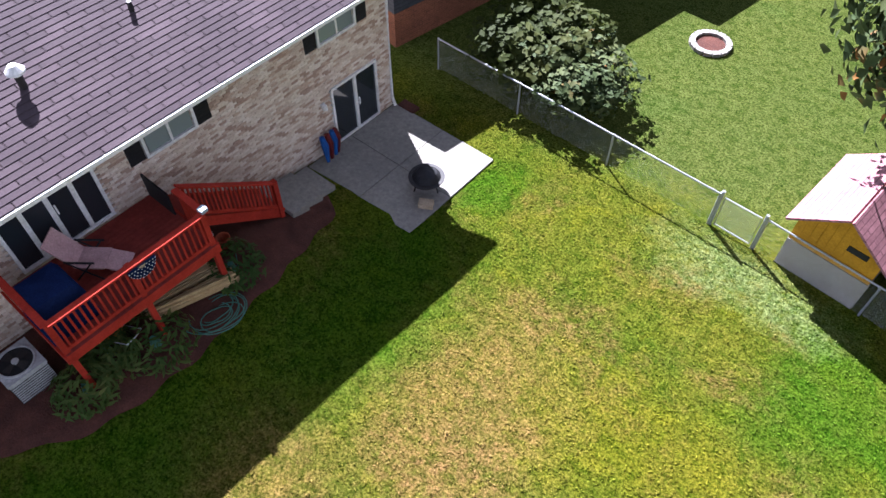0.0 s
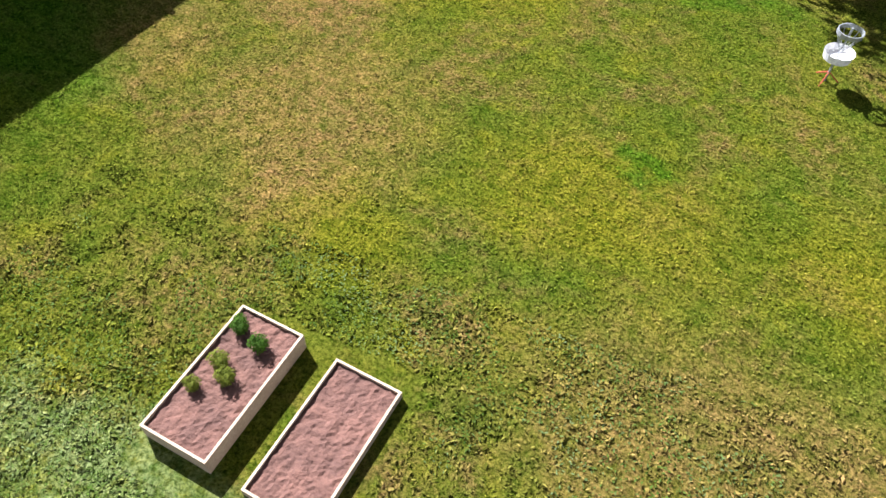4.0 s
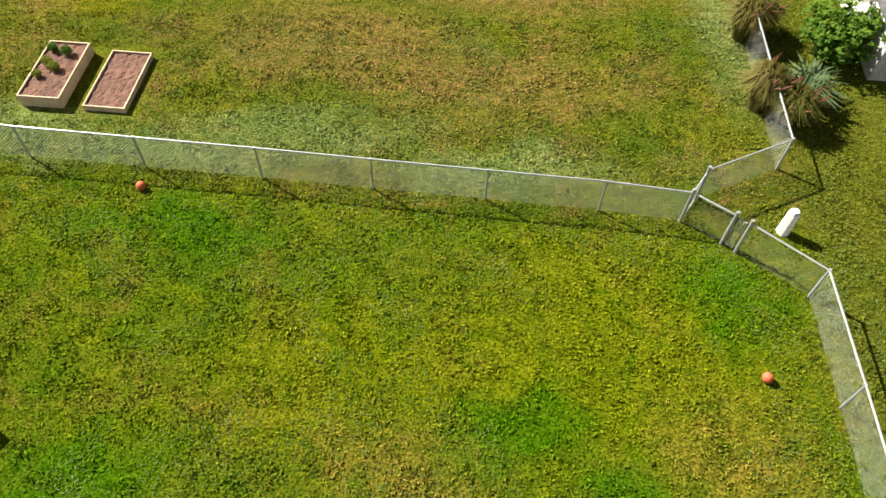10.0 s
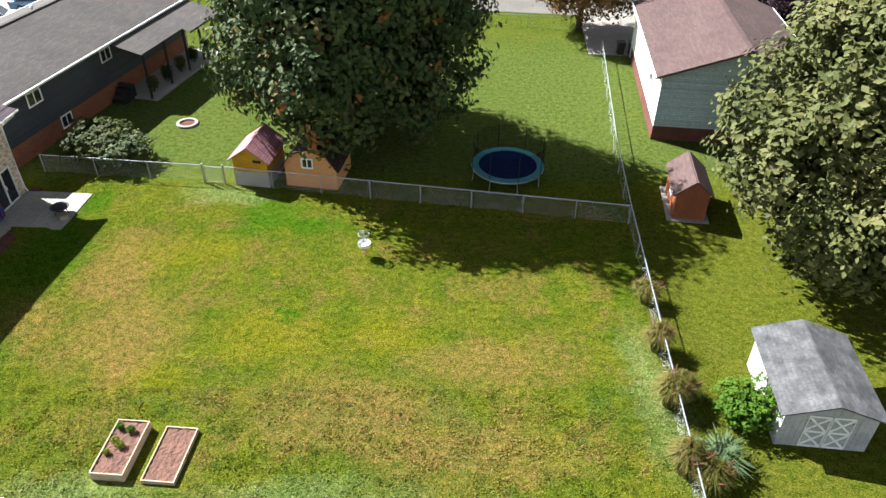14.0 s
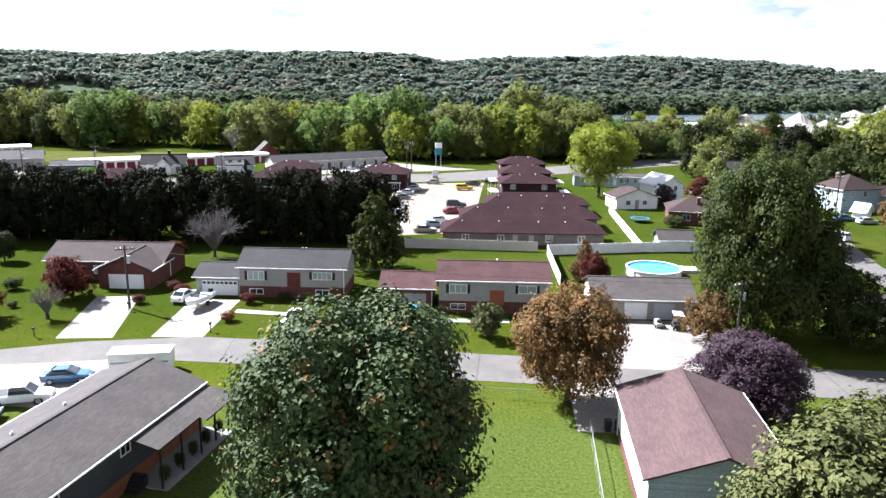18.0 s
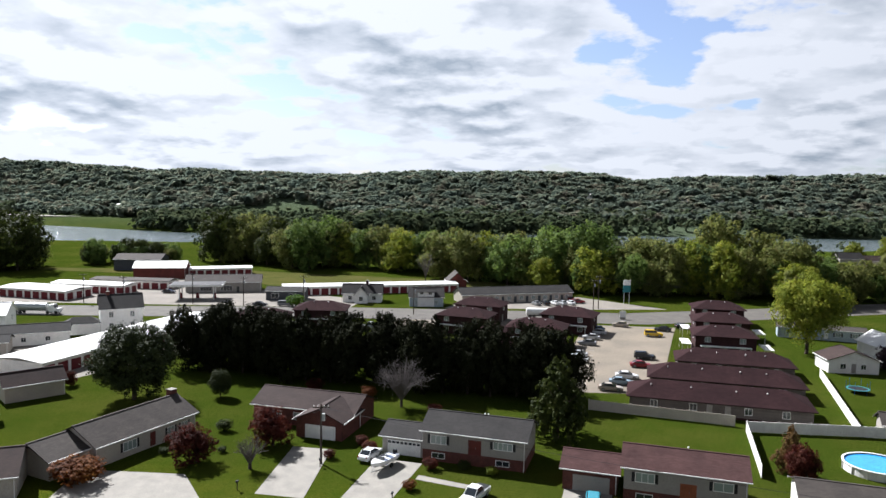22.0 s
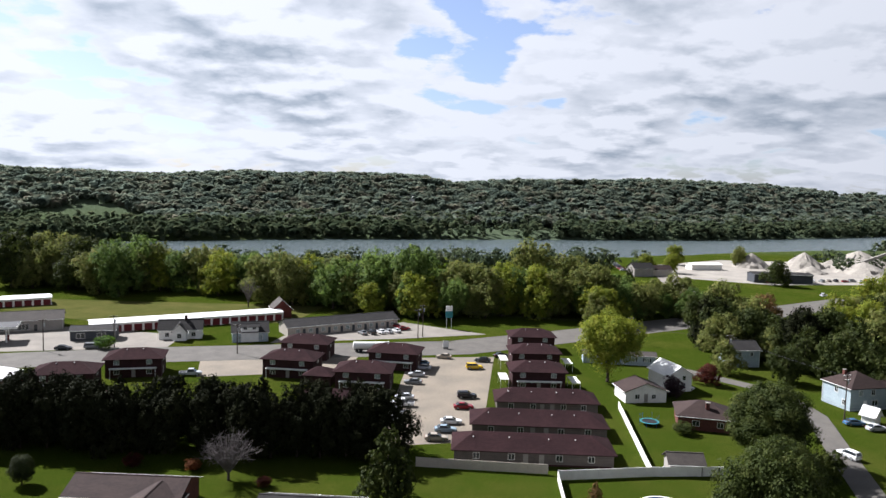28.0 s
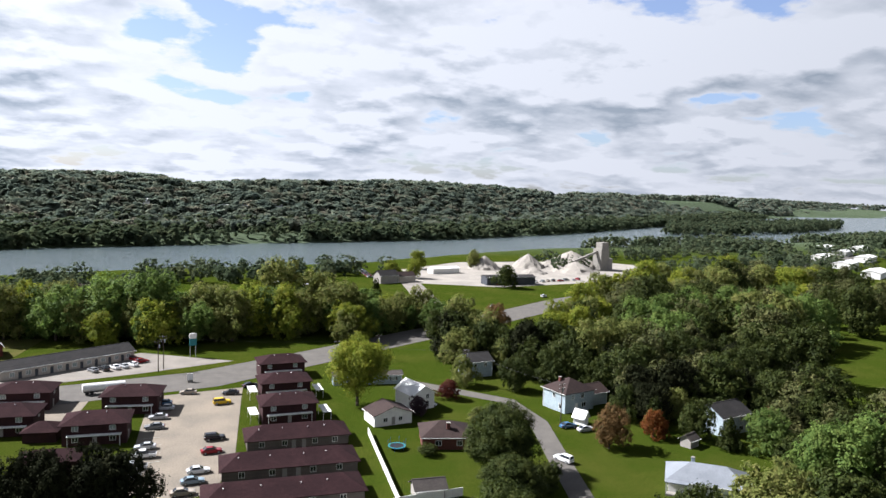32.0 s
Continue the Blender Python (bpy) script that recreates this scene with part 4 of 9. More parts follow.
# ---- trees ----
def leaf_mesh(name, centres, normals, size, seed=0, long=1.0):
    """Many small leaves: a bent kite at each place."""
    g = np.random.default_rng(seed)
    n = len(centres)
    r = g.normal(size=(n, 3))
    a = np.cross(normals, r)
    a /= np.linalg.norm(a, axis=1, keepdims=True) + 1e-9
    b = np.cross(normals, a)
    s = (size * g.uniform(0.65, 1.35, (n, 1)))
    lift = normals * s * 0.22
    v = np.stack([centres - a * s * long, centres - b * s * 0.62 + lift, centres + a * s * long, centres + b * s * 0.62 + lift], 1).reshape(-1, 3)
    i = np.arange(n) * 4
    f = np.concatenate([np.stack([i, i + 1, i + 2], 1), np.stack([i, i + 2, i + 3], 1)])
    me = bpy.data.meshes.new(name)
    me.vertices.add(len(v))
    me.vertices.foreach_set("co", v.astype(np.float32).ravel())
    me.loops.add(len(f) * 3)
    me.loops.foreach_set("vertex_index", f.astype(np.int32).ravel())
    me.polygons.add(len(f))
    me.polygons.foreach_set("loop_start", np.arange(0, len(f) * 3, 3, dtype=np.int32))
    me.update(calc_edges=True)
    return me


def crown_points(g, count, lobes, shell=0.75, per=9, jitter=0.42, spread_of=0.085):
    """Places and outward directions in the lobes (x, y, z, rx, ry, rz), gathered in twigs."""
    lob = np.array(lobes)
    vol = np.prod(lob[:, 3:], axis=1) ** 0.67
    twigs = max(count // per, 1)
    k = g.choice(len(lob), twigs, p=vol / vol.sum())
    d = g.normal(size=(twigs, 3))
    d[:, 2] += 0.25
    d /= np.linalg.norm(d, axis=1, keepdims=True)
    rad = (shell + (1.06 - shell) * g.random((twigs, 1)) ** 0.8)
    c = lob[k, :3] + d * lob[k, 3:] * rad
    size = lob[k, 3:].mean(axis=1, keepdims=True)
    off = g.normal(size=(twigs * per, 3)) * np.repeat(size, per, 0) * spread_of
    c = np.repeat(c, per, 0) + off
    nrm = np.repeat(d, per, 0) + g.normal(size=(twigs * per, 3)) * jitter + np.array([0, 0, 0.35]) + off / (np.linalg.norm(off, axis=1, keepdims=True) + 1e-9) * 0.6
    nrm /= np.linalg.norm(nrm, axis=1, keepdims=True)
    return c, nrm


def round_lobes(g, n=26, squash=0.8, low=0.30, peak=1.0, rough=1.0):
    """Lobes of a round crown of radius 1 and height 2, over a stem. peak under 1: widest low down."""
    out = [(0, 0, 0.95, 0.62, 0.62, 0.68)]
    for i in range(n):
        t = (i + 0.5) / n
        z = low + (1.84 - low) * t
        wide = math.sin(math.pi * min(max(((z - low + 0.22) / (1.92 - low + 0.3)) ** peak, 0.03), 0.97)) ** 0.62
        a = i * 2.399 + g.uniform(-0.4, 0.4)
        r = wide * g.uniform(0.67 - 0.14 * rough, 0.70 + 0.14 * rough)
        s = g.uniform(0.31 - 0.09 * rough, 0.31 + 0.10 * rough) * (0.75 + 0.35 * wide)
        out.append((r * math.cos(a), r * math.sin(a), z, s, s, s * squash))
    return out


def cone_lobes(g, n=30, low=0.12):
    """Lobes of a pointed crown."""
    out = []
    for i in range(n):
        t = (i + 0.5) / n
        z = low + (1.95 - low) * t
        a = i * 2.399 + g.uniform(-0.5, 0.5)
        r = 0.80 * (1 - t) ** 0.62 * g.uniform(0.6, 1.0)
        s = 0.15 + 0.26 * (1 - t)
        out.append((r * math.cos(a), r * math.sin(a), z, s, s, s * 0.8))
    out.append((0, 0, 0.9, 0.30, 0.30, 0.85))
    return out


def stem_mesh(g, limbs=7, spread_to=0.6, reach=1.25, r=0.06):
    """A tapered trunk with limbs, for a tree of radius 1 and height 2."""
    m = Mesh()
    m.tube([(0, 0, -0.05), (0.01, 0, 0.1), (0, 0.015, 0.5), (0.02, 0, 1.0), (0, 0, reach)], [r * 1.5, r, r * 0.85, r * 0.55, r * 0.2], 8)
    for k in range(limbs):
        a, z = k * 2.399, 0.42 + 0.55 * k / limbs
        q = spread_to * g.uniform(0.7, 1.1)
        m.tube([(0, 0, z), (q * 0.5 * math.cos(a), q * 0.5 * math.sin(a), z + 0.16), (q * math.cos(a), q * math.sin(a), z + 0.42)], [r * 0.45, r * 0.3, r * 0.08], 5)
    return m


CROWN, STEM = {}, {}
for key, kind, count, size, per in (("grand", "round", 66000, 0.024, 26), ("grand_b", "round", 56000, 0.025, 26), ("round_a", "round", 10000, 0.046, 20), ("round_b", "round", 10000, 0.046, 20), ("round_c", "round", 9500, 0.047, 20), ("round_d", "round", 9500, 0.047, 20),
                                    ("round_e", "round", 10000, 0.045, 20), ("round_f", "round", 10000, 0.045, 20), ("cone_a", "cone", 7500, 0.052, 12), ("cone_b", "cone", 7500, 0.052, 12), ("tall", "round", 26000, 0.031, 20), ("street", "round", 30000, 0.030, 20), ("orb", "round", 32000, 0.030, 20), ("bush", "bush", 3600, 0.062, 9)):
    g = np.random.default_rng(sum(map(ord, key)))
    if kind == "round":
        if key.startswith("grand"):
            lobes = round_lobes(g, 54, low=0.30, peak=0.86, rough=0.95)
        elif key == "street":
            lobes = round_lobes(g, 40, low=0.50, peak=0.85)
        elif key == "orb":
            lobes = round_lobes(g, 56, low=0.42, rough=0.35)
        elif key == "tall":
            lobes = round_lobes(g, 30, low=0.80)
        else:
            lobes = round_lobes(g, 26, low={"a": 0.28, "b": 0.38, "c": 0.22, "d": 0.30, "e": 0.45, "f": 0.25}[key[-1]], peak={"a": 0.8, "c": 0.7, "e": 1.25}.get(key[-1], 1.0), rough=1.7)
            lean = g.uniform(-0.16, 0.16, 2)
            lobes = [(x + lean[0] * z, y + lean[1] * z, z, a, b, c) for x, y, z, a, b, c in lobes]
    elif kind == "cone":
        lobes = cone_lobes(g)
    else:
        lobes = [(0.45 * math.cos(i * 2.4), 0.45 * math.sin(i * 2.4), 0.75 + 0.5 * g.random(), 0.55, 0.55, 0.6) for i in range(8)] + [(0, 0, 0.7, 0.7, 0.7, 0.7)]
    c, nrm = crown_points(g, count, lobes, 0.72, per, spread_of=0.15 if per > 15 else 0.09)
    CROWN[key] = leaf_mesh("crown", c, nrm, size, 3)
    STEM[key] = stem_mesh(g).data("trunk", True)
    CROWN[key].materials.append(MAT["green"])
    STEM[key].materials.append(MAT["bark"])


def tree(x, y, h, r, kind, leaf, label, name="tree", group="", z=None, turn=None, category="tree"):
    """A tree of height h and crown radius r."""
    turn = (x * 37.7 + y * 11.3) % 360 if turn is None else turn
    root = thing(name, pose(x, y, land(x, y) if z is None else z, 0, 0, turn), label, category, group)
    k = Matrix.Diagonal((r, r, h / 2, 1))
    part("trunk" if kind != "bush" else "stem", STEM[kind], "bark", root, at=k)
    part("crown", CROWN[kind], leaf, root, at=k)
    return root

# ---- the street's houses ----
W = lambda s, u, z, w, h, *r: (s, u, z, w, h, *r)
# slate-sided neighbour with a low porch
house("ranch_house", -37.6, 16.2, -13.5, 9.4, 20.4, 4.15, 1.55, "siding_dark", "roof_grey", "slate-sided ranch house on orange brick with a grey shingle roof", ridge_along="y", base="brick_orange", base_h=1.25, z=0,
      windows=[W("e", -7.0, 2.9, 1.1, 0.75), W("e", 0.2, 2.9, 1.0, 0.75), W("e", -5.0, 0.5, 0.9, 0.7), W("n", 2, 1.6, 1.6, 1.2)], vents=[(-1.2, -3.5, 5.6), (-0.9, 1.2, 5.7)], gable="siding_dark")
# house with a rose-brown roof
house("rose_roof_house", 9.2, 16.3, -7.0, 9.6, 14.2, 4.45, 1.75, "white", "roof_rose", "white and blue-grey house with a rose-brown shingle roof", ridge_along="y", base="brick_red", base_h=0.95, gable="siding_blue",
      windows=[W("s", 1.2, 1.6, 1.0, 0.8), W("w", 3.5, 2.4, 0.9, 0.7)])
# grey split-level with a garage
house("grey_house", -29.9, 67.2, -3.0, 14.6, 8.0, 4.4, 1.6, "siding", "roof_slate", "pale grey raised ranch house with dark shutters", base="brick_red", base_h=1.6, vents=[(0.5, 0.8, 6.0), (1.0, 0.8, 6.0)],
      windows=[W("s", -5.0, 2.55, 2.2, 1.15, True, 3, True), W("s", 4.2, 2.75, 2.6, 0.95, True, 4, True), W("s", -5.0, 0.5, 1.8, 0.7), W("s", 4.2, 0.5, 1.8, 0.7)], doors=[("s", -0.2, 1.6), ("s", 0.7, 1.6)])
house("grey_garage", -40.2, 67.6, -3.0, 6.6, 6.6, 2.7, 1.15, "siding", "roof_slate", "pale grey garage with a grey shingle roof beside a house", garages=[("s", 0, 5.0, 2.1, "white", True)], category="garage")
# split-level with a maroon roof
house("red_roof_house", -2.6, 61.0, -3.0, 14.2, 7.8, 4.5, 1.5, "siding", "roof_red", "pale split-level house with a red-brown roof and shutters", base="brick_red", base_h=1.6,
      windows=[W("s", -4.6, 2.7, 2.2, 1.1, True, 3, True), W("s", 4.4, 2.8, 2.2, 1.0, True, 2, True), W("s", -4.6, 0.5, 1.9, 0.7), W("s", 4.8, 0.5, 1.6, 0.7)], doors=[("s", 0.0, 1.1, "rust_wood"), ("s", 0.95, 1.1, "rust_wood")], vents=[(0.5, 0.8, 6.1)])
house("red_roof_garage", -13.9, 62.4, -3.0, 6.8, 7.0, 2.9, 1.2, "brick_red", "roof_red", "red brick garage wing with a red-brown roof", garages=[("s", 0.2, 4.6, 2.1, "siding")], category="garage")
# long garage with a grey roof
house("long_garage", 16.6, 59.4, -3.5, 12.6, 8.6, 2.75, 1.6, "siding", "roof_grey", "long pale grey garage with a grey roof and a white gable", garages=[("s", -1.0, 2.9, 2.2), ("s", 2.6, 2.6, 2.2, "grey_box")], category="garage", gable="vinyl")
# brick ranch with a hipped wing
house("brick_ranch", -59.4, 76.0, -2.0, 17.5, 8.6, 3.0, 1.75, "brick_red", "roof_brown", "red brick ranch house with a brown shingle roof", windows=[W("s", -4.5, 1.0, 1.4, 1.1, False, 2, True), W("s", -1.0, 1.0, 1.2, 1.1, False, 2, True)], doors=[("s", 1.5, 0.2, "white")])
house("brick_wing", -54.6, 70.6, -2.0, 7.6, 7.0, 2.9, 1.7, "brick_red", "roof_brown", "red brick garage wing with a brown gabled roof", ridge_along="y", garages=[("s", 0.2, 5.0, 2.1, "white")], category="garage")
# white-trimmed ranch with a broad chimney
house("cream_ranch", -80.6, 57.4, 78.0, 17.6, 8.4, 3.0, 2.1, "siding_cream", "roof_grey", "cream ranch house with a brown-grey roof and white windows", windows=[W("s", -3.4, 0.9, 2.2, 1.2, True, 3, True), W("s", 4.0, 1.0, 1.2, 1.0, True, 2, True), W("s", 6.6, 1.0, 1.2, 1.0, True, 2, True)], doors=[("s", 0.6, 0.2)], chimney=(8.6, 0.5, 1.1, 5.9, "brick_red"), vents=[(-5.5, 0.8, 4.9)])
house("cream_garage", -84.0, 46.6, 78.0, 6.6, 7.6, 2.7, 1.6, "siding_cream", "roof_grey", "cream garage wing with a brown-grey roof", category="garage")
house("brown_roof_house", -89.5, 36.5, 35.0, 15.0, 9.0, 3.0, 2.0, "siding_cream", "roof_brown", "low house with a broad brown shingle roof", vents=[(-1.0, 0.6, 5.1)])

# ---- apartments ----
def flats(x, y, rot, w, d, label, group):
    """A long one-storey block."""
    return house("flats", x, y, rot, w, d, 2.75, 1.9, "siding_mid", "roof_maroon", label, base="brick_dark", base_h=0.35, over=0.6, hip=True, category="apartment block", group=group, skip_trim=True,
                 windows=[W("s", u, 1.0, 1.1, 1.1) for u in (-w * 0.36, -w * 0.14, w * 0.16, w * 0.36)], doors=[("s", -w * 0.05, 0.1, "siding"), ("s", w * 0.05, 0.1, "siding")],
                 vents=[(-w * 0.38, -1.6, 4.2), (-w * 0.15, -1.5, 4.2), (w * 0.1, -1.7, 4.2), (w * 0.27, -1.5, 4.2)])


GF = "apartment blocks by the parking lot"
flats(6.0, 100.6, -2.0, 29.5, 8.6, "long low apartment block with a maroon hipped roof", GF)
flats(9.0, 115.4, -2.0, 27.6, 8.6, "long low apartment block with a maroon hipped roof", GF)
flats(12.9, 131.8, -1.0, 23.0, 8.6, "long low apartment block with a maroon hipped roof", GF)


def walkup(x, y, rot, w=13.5, d=9.0, label="two-storey maroon brick apartment house with a hipped roof"):
    """A two-storey brick block with pale porch roofs."""
    root = house("walkup", x, y, rot, w, d, 5.0, 1.7, "brick_dark", "roof_maroon", label, over=0.7, hip=True, category="apartment house", group="brick apartment houses", skip_trim=True,
                 windows=[W("s", -w * 0.3, 3.4, 1.2, 1.1, False, 2, True), W("s", w * 0.28, 3.4, 1.2, 1.1, False, 2, True), W("s", -w * 0.3, 0.9, 1.2, 1.1), W("s", w * 0.28, 0.9, 1.2, 1.1), W("e", 0, 3.4, 1.1, 1.1), W("w", 0, 3.4, 1.1, 1.1)],
                 doors=[("s", 0, 0.1, "siding"), ("e", -1.2, 0.1, "siding")], vents=[(-2.0, -1.0, 6.6), (2.0, -1.0, 6.6)])
    part("porch_roof", Mesh().box(-w * 0.42, w * 0.42, -d / 2 - 1.3, -d / 2, 2.45, 2.6), "white", root, "white flat porch roof")
    for u in (-0.4, 0.4):
        part("post", Mesh().box(w * u - 0.06, w * u + 0.06, -d / 2 - 1.25, -d / 2 - 1.13, 0, 2.45), "white", root)
    return root


for x, y, rot in ((13.2, 150.4, 1), (15.0, 170.8, 2), (16.8, 193.0, 3), (-30.8, 145.6, -3), (-24.4, 166.6, -8), (-51.2, 156.0, -6), (-50.8, 175.6, -6), (-91.6, 152.5, 14), (-101.5, 136.5, 14)):
    walkup(x, y, rot)
for x, y, rot, w in ((-42.5, 148.6, -6, 7), (-38, 129, -4, 11), (-88, 122, 14, 13)):
    house("brick_annex", x, y, rot, w, 6.5, 2.6, 1.4, "brick_dark", "roof_maroon", "low maroon brick annex with a hipped roof", hip=True, over=0.5, category="annex", group="brick annexes", skip_trim=True)
for x, y in ((4.6, 150.0), (6.2, 170.2), (22.6, 148.2), (24.2, 168.2)):
    r = thing("carport", pose(x, y, 0, 0, 0, 2), "flat white metal porch canopy against a brick block", "canopy", "white canopies")
    part("canopy", Mesh().box(-1.1, 1.1, -3.2, 3.2, 2.35, 2.5), "roof_white", r)
    for u, v in ((-1, -3), (1, -3), (-1, 3), (1, 3)):
        part("post", Mesh().box(u - 0.05, u + 0.05, v - 0.05, v + 0.05, 0, 2.35), "white", r)

# ---- houses beyond the white fence ----
house("mobile_home", 41.2, 178.0, -6.0, 21.0, 4.6, 2.9, 0.7, "siding_blue", "roof_grey", "long pale blue mobile home among trees", windows=[W("s", u, 1.2, 1.3, 1.0, True, 2, True) for u in (-7, -2, 4, 8)], doors=[("s", 1.2, 0.5, "white")])
house("white_cottage", 37.8, 141.4, 8.0, 10.4, 7.0, 2.9, 1.9, "vinyl", "roof_brown", "small white cottage with a brown roof behind a fence", ridge_along="y", windows=[W("s", -2.2, 1.0, 1.1, 1.1), W("s", 2.0, 1.0, 1.0, 1.0)], doors=[("s", 0, 0.1, "siding")])
house("white_gable_house", 48.6, 152.6, 16.0, 7.0, 9.0, 4.4, 2.2, "vinyl", "roof_white", "white two-storey house with a pale metal roof", ridge_along="y", windows=[W("s", 1.2, 3.0, 0.9, 1.2), W("s", -1.2, 1.0, 0.9, 1.2), W("s", 1.2, 1.0, 0.9, 1.2), W("e", 0, 1.2, 1.0, 1.2)])
house("brown_bungalow", 46.8, 123.0, -14.0, 11.5, 10.0, 3.0, 2.3, "brick_red", "roof_brown", "brick bungalow with a pale brown hipped roof", hip=True, windows=[W("s", -2, 1.0, 1.4, 1.1), W("s", 3, 1.0, 1.2, 1.1)], chimney=(0.5, -2.5, 0.8, 5.6, "brick_red"))
house("small_shed", 33.4, 95.6, -3.0, 6.0, 4.4, 2.2, 1.3, "siding", "roof_grey", "small pale shed with a grey roof by a white fence", garages=[("s", -0.6, 2.2, 1.9, "siding")], category="shed")
house("dark_cottage", 78.2, 180.5, 5.0, 8.6, 8.0, 5.2, 2.0, "siding_blue", "roof_slate", "tall dark grey cottage among trees", windows=[W("s", -1.8, 3.4, 0.9, 1.1), W("s", 1.8, 3.4, 0.9, 1.1), W("s", -1.8, 1.0, 0.9, 1.1)])
house("blue_farmhouse", 90.6, 141.0, 14.0, 11.0, 9.0, 5.6, 2.8, "siding_blue", "roof_brown", "two-storey pale blue farmhouse with a white porch", ridge_along="y", hip=True, windows=[W("s", -2.6, 3.7, 1.0, 1.3, False, 2, True), W("s", 1.0, 3.7, 1.0, 1.3), W("s", 1.6, 1.1, 1.6, 1.3), W("w", 0, 3.6, 1.0, 1.3), W("w", 2.6, 1.1, 1.0, 1.3)], doors=[("s", -1.2, 0.4, "white")], chimney=(-2.0, 1.5, 0.7, 8.6, "brick_red"))
house("farmhouse_wing", 99.0, 144.0, 14.0, 8.0, 7.0, 3.6, 1.8, "siding_blue", "roof_brown", "low wing of a pale blue farmhouse")
house("white_playhouse", 86.5, 127.0, 30.0, 2.4, 3.0, 2.2, 1.5, "white", "white", "small white steep-roofed garden house", ridge_along="y", category="shed")
house("hidden_house", 121.0, 114.0, 12.0, 11.0, 9.0, 5.0, 2.4, "siding_blue", "roof_slate", "blue-grey house almost hidden by trees", windows=[W("s", -2, 3.2, 1.1, 1.2), W("s", 2, 3.2, 1.1, 1.2), W("s", 2, 0.8, 1.6, 1.2)])
house("white_porch_house", 90.5, 83.0, -38.0, 15.5, 9.5, 3.0, 2.3, "white", "roof_blue", "white house with a pale grey metal roof and a columned porch", hip=True, over=0.7, windows=[W("w", 0, 0.9, 1.4, 1.2), W("n", 3, 0.9, 1.2, 1.2), W("n", -2, 0.9, 1.2, 1.2)], chimney=(-3.0, 2.4, 0.7, 5.6, "siding_blue"))
house("white_garage", 44.0, 54.5, -20.0, 7.0, 6.0, 2.6, 1.4, "white", "roof_grey", "small white garage among trees", category="garage")
house("garden_shed", 104.0, 105.5, 20.0, 3.4, 2.8, 2.1, 1.0, "siding", "roof_grey", "small grey shed at the end of a garden fence", category="shed")
PORCH_AT = pose(90.5, 83.0, 0, 0, 0, -38.0)
r = thing("house_porch", PORCH_AT, "white columned porch against a white house", "porch")
part("floor", Mesh().box(-8.2, -4.0, -6.6, -4.8, 0, 0.35), "concrete", r)
part("roof", Mesh().box(-8.4, -3.8, -6.8, -4.9, 2.75, 2.95), "roof_blue", r)
for u in (-8.1, -6.1, -4.1):
    part("column", Mesh().box(u - 0.11, u + 0.11, -6.6, -6.38, 0.35, 2.75), "white", r)

# ---- the town by the highway ----
def storage(x, y, rot, w, d, label, doors_s=True, doors_e=False, roof="roof_white", h=2.9, face="vinyl"):
    """A low row of lock-ups with red roll-up doors."""
    root = thing("storage_row", pose(x, y, 0, 0, 0, rot), label, "storage building", "storage rows")
    part("wall", Mesh().box(-w / 2, w / 2, -d / 2, d / 2, 0, h), face, root)
    rf = Mesh()
    rf.prism([(-d / 2 - 0.35, h), (0, h + 0.55), (d / 2 + 0.35, h), (d / 2 + 0.35, h + 0.16), (0, h + 0.71), (-d / 2 - 0.35, h + 0.16)], -w / 2 - 0.35, w / 2 + 0.35)
    part("roof", rf, roof, root, at=pose(0, 0, 0, 0, 0, 90))
    if doors_s:
        n = int(w / 3.1)
        for k in range(n):
            u = -w / 2 + w * (k + 0.5) / n
            part("roller_door", Mesh().box(u - 1.25, u + 1.25, -d / 2 - 0.04, -d / 2 + 0.02, 0.02, 2.3), "door_red", root)
    if doors_e:
        n = int(d / 3.1)
        for k in range(n):
            v = -d / 2 + d * (k + 0.5) / n
            for s in ((1, -1) if doors_e == 2 else (1,)):
                part("roller_door", Mesh().box(s * w / 2 - 0.02 * s, s * w / 2 + 0.04 * s, v - 1.25, v + 1.25, 0.02, 2.3) if s > 0 else Mesh().box(-w / 2 - 0.04, -w / 2 + 0.02, v - 1.25, v + 1.25, 0.02, 2.3), "door_red", root)
    return root


# long white-roofed row by the lawns: its ends face the gravel yard
storage(-123.5, 112.8, 85.0, 58.5, 12.3, "long row of lock-ups with a white metal roof and red doors", True, True)
storage(-199.8, 170.0, -1.0, 27.0, 12.0, "low storage block with red doors and a white roof", True, True)
storage(-192.5, 184.5, 4.0, 28.0, 8.0, "low storage block with red doors and a white roof", True, True)
storage(-187.0, 199.0, 8.0, 30.0, 8.5, "low storage block with red doors and a grey roof", True, True, "roof_grey")
storage(-100.5, 218.0, 30.0, 64.0, 9.0, "long storage block with red doors and a white roof", True, False)
storage(-180.0, 246.0, 34.0, 26.0, 10.0, "red-doored storage block with a white roof", True, False)
house("grey_warehouse", -222, 250, 20, 20, 14, 5.0, 2.0, "siding_dark", "roof_grey", "grey warehouse by the river trees", category="warehouse")
house("red_warehouse", -196, 228, 25, 20, 12, 4.5, 2.2, "barn_red", "roof_white", "red warehouse with a white metal roof", category="warehouse")
house("motel", -47.4, 216.5, 31.5, 41.0, 9.0, 3.0, 1.9, "siding_cream", "roof_slate", "long low tan motel with a dark roof and many doors", category="motel", windows=[W("s", u, 0.9, 1.3, 1.2, False, 2, True) for u in (-17, -12.5, -8, -3.5, 1, 5.5, 10, 14.5, 18.5)], doors=[("s", u, 0.05, "siding_dark") for u in (-14.8, -10.2, -5.8, -1.2, 3.2, 7.8, 12.2, 16.5)])
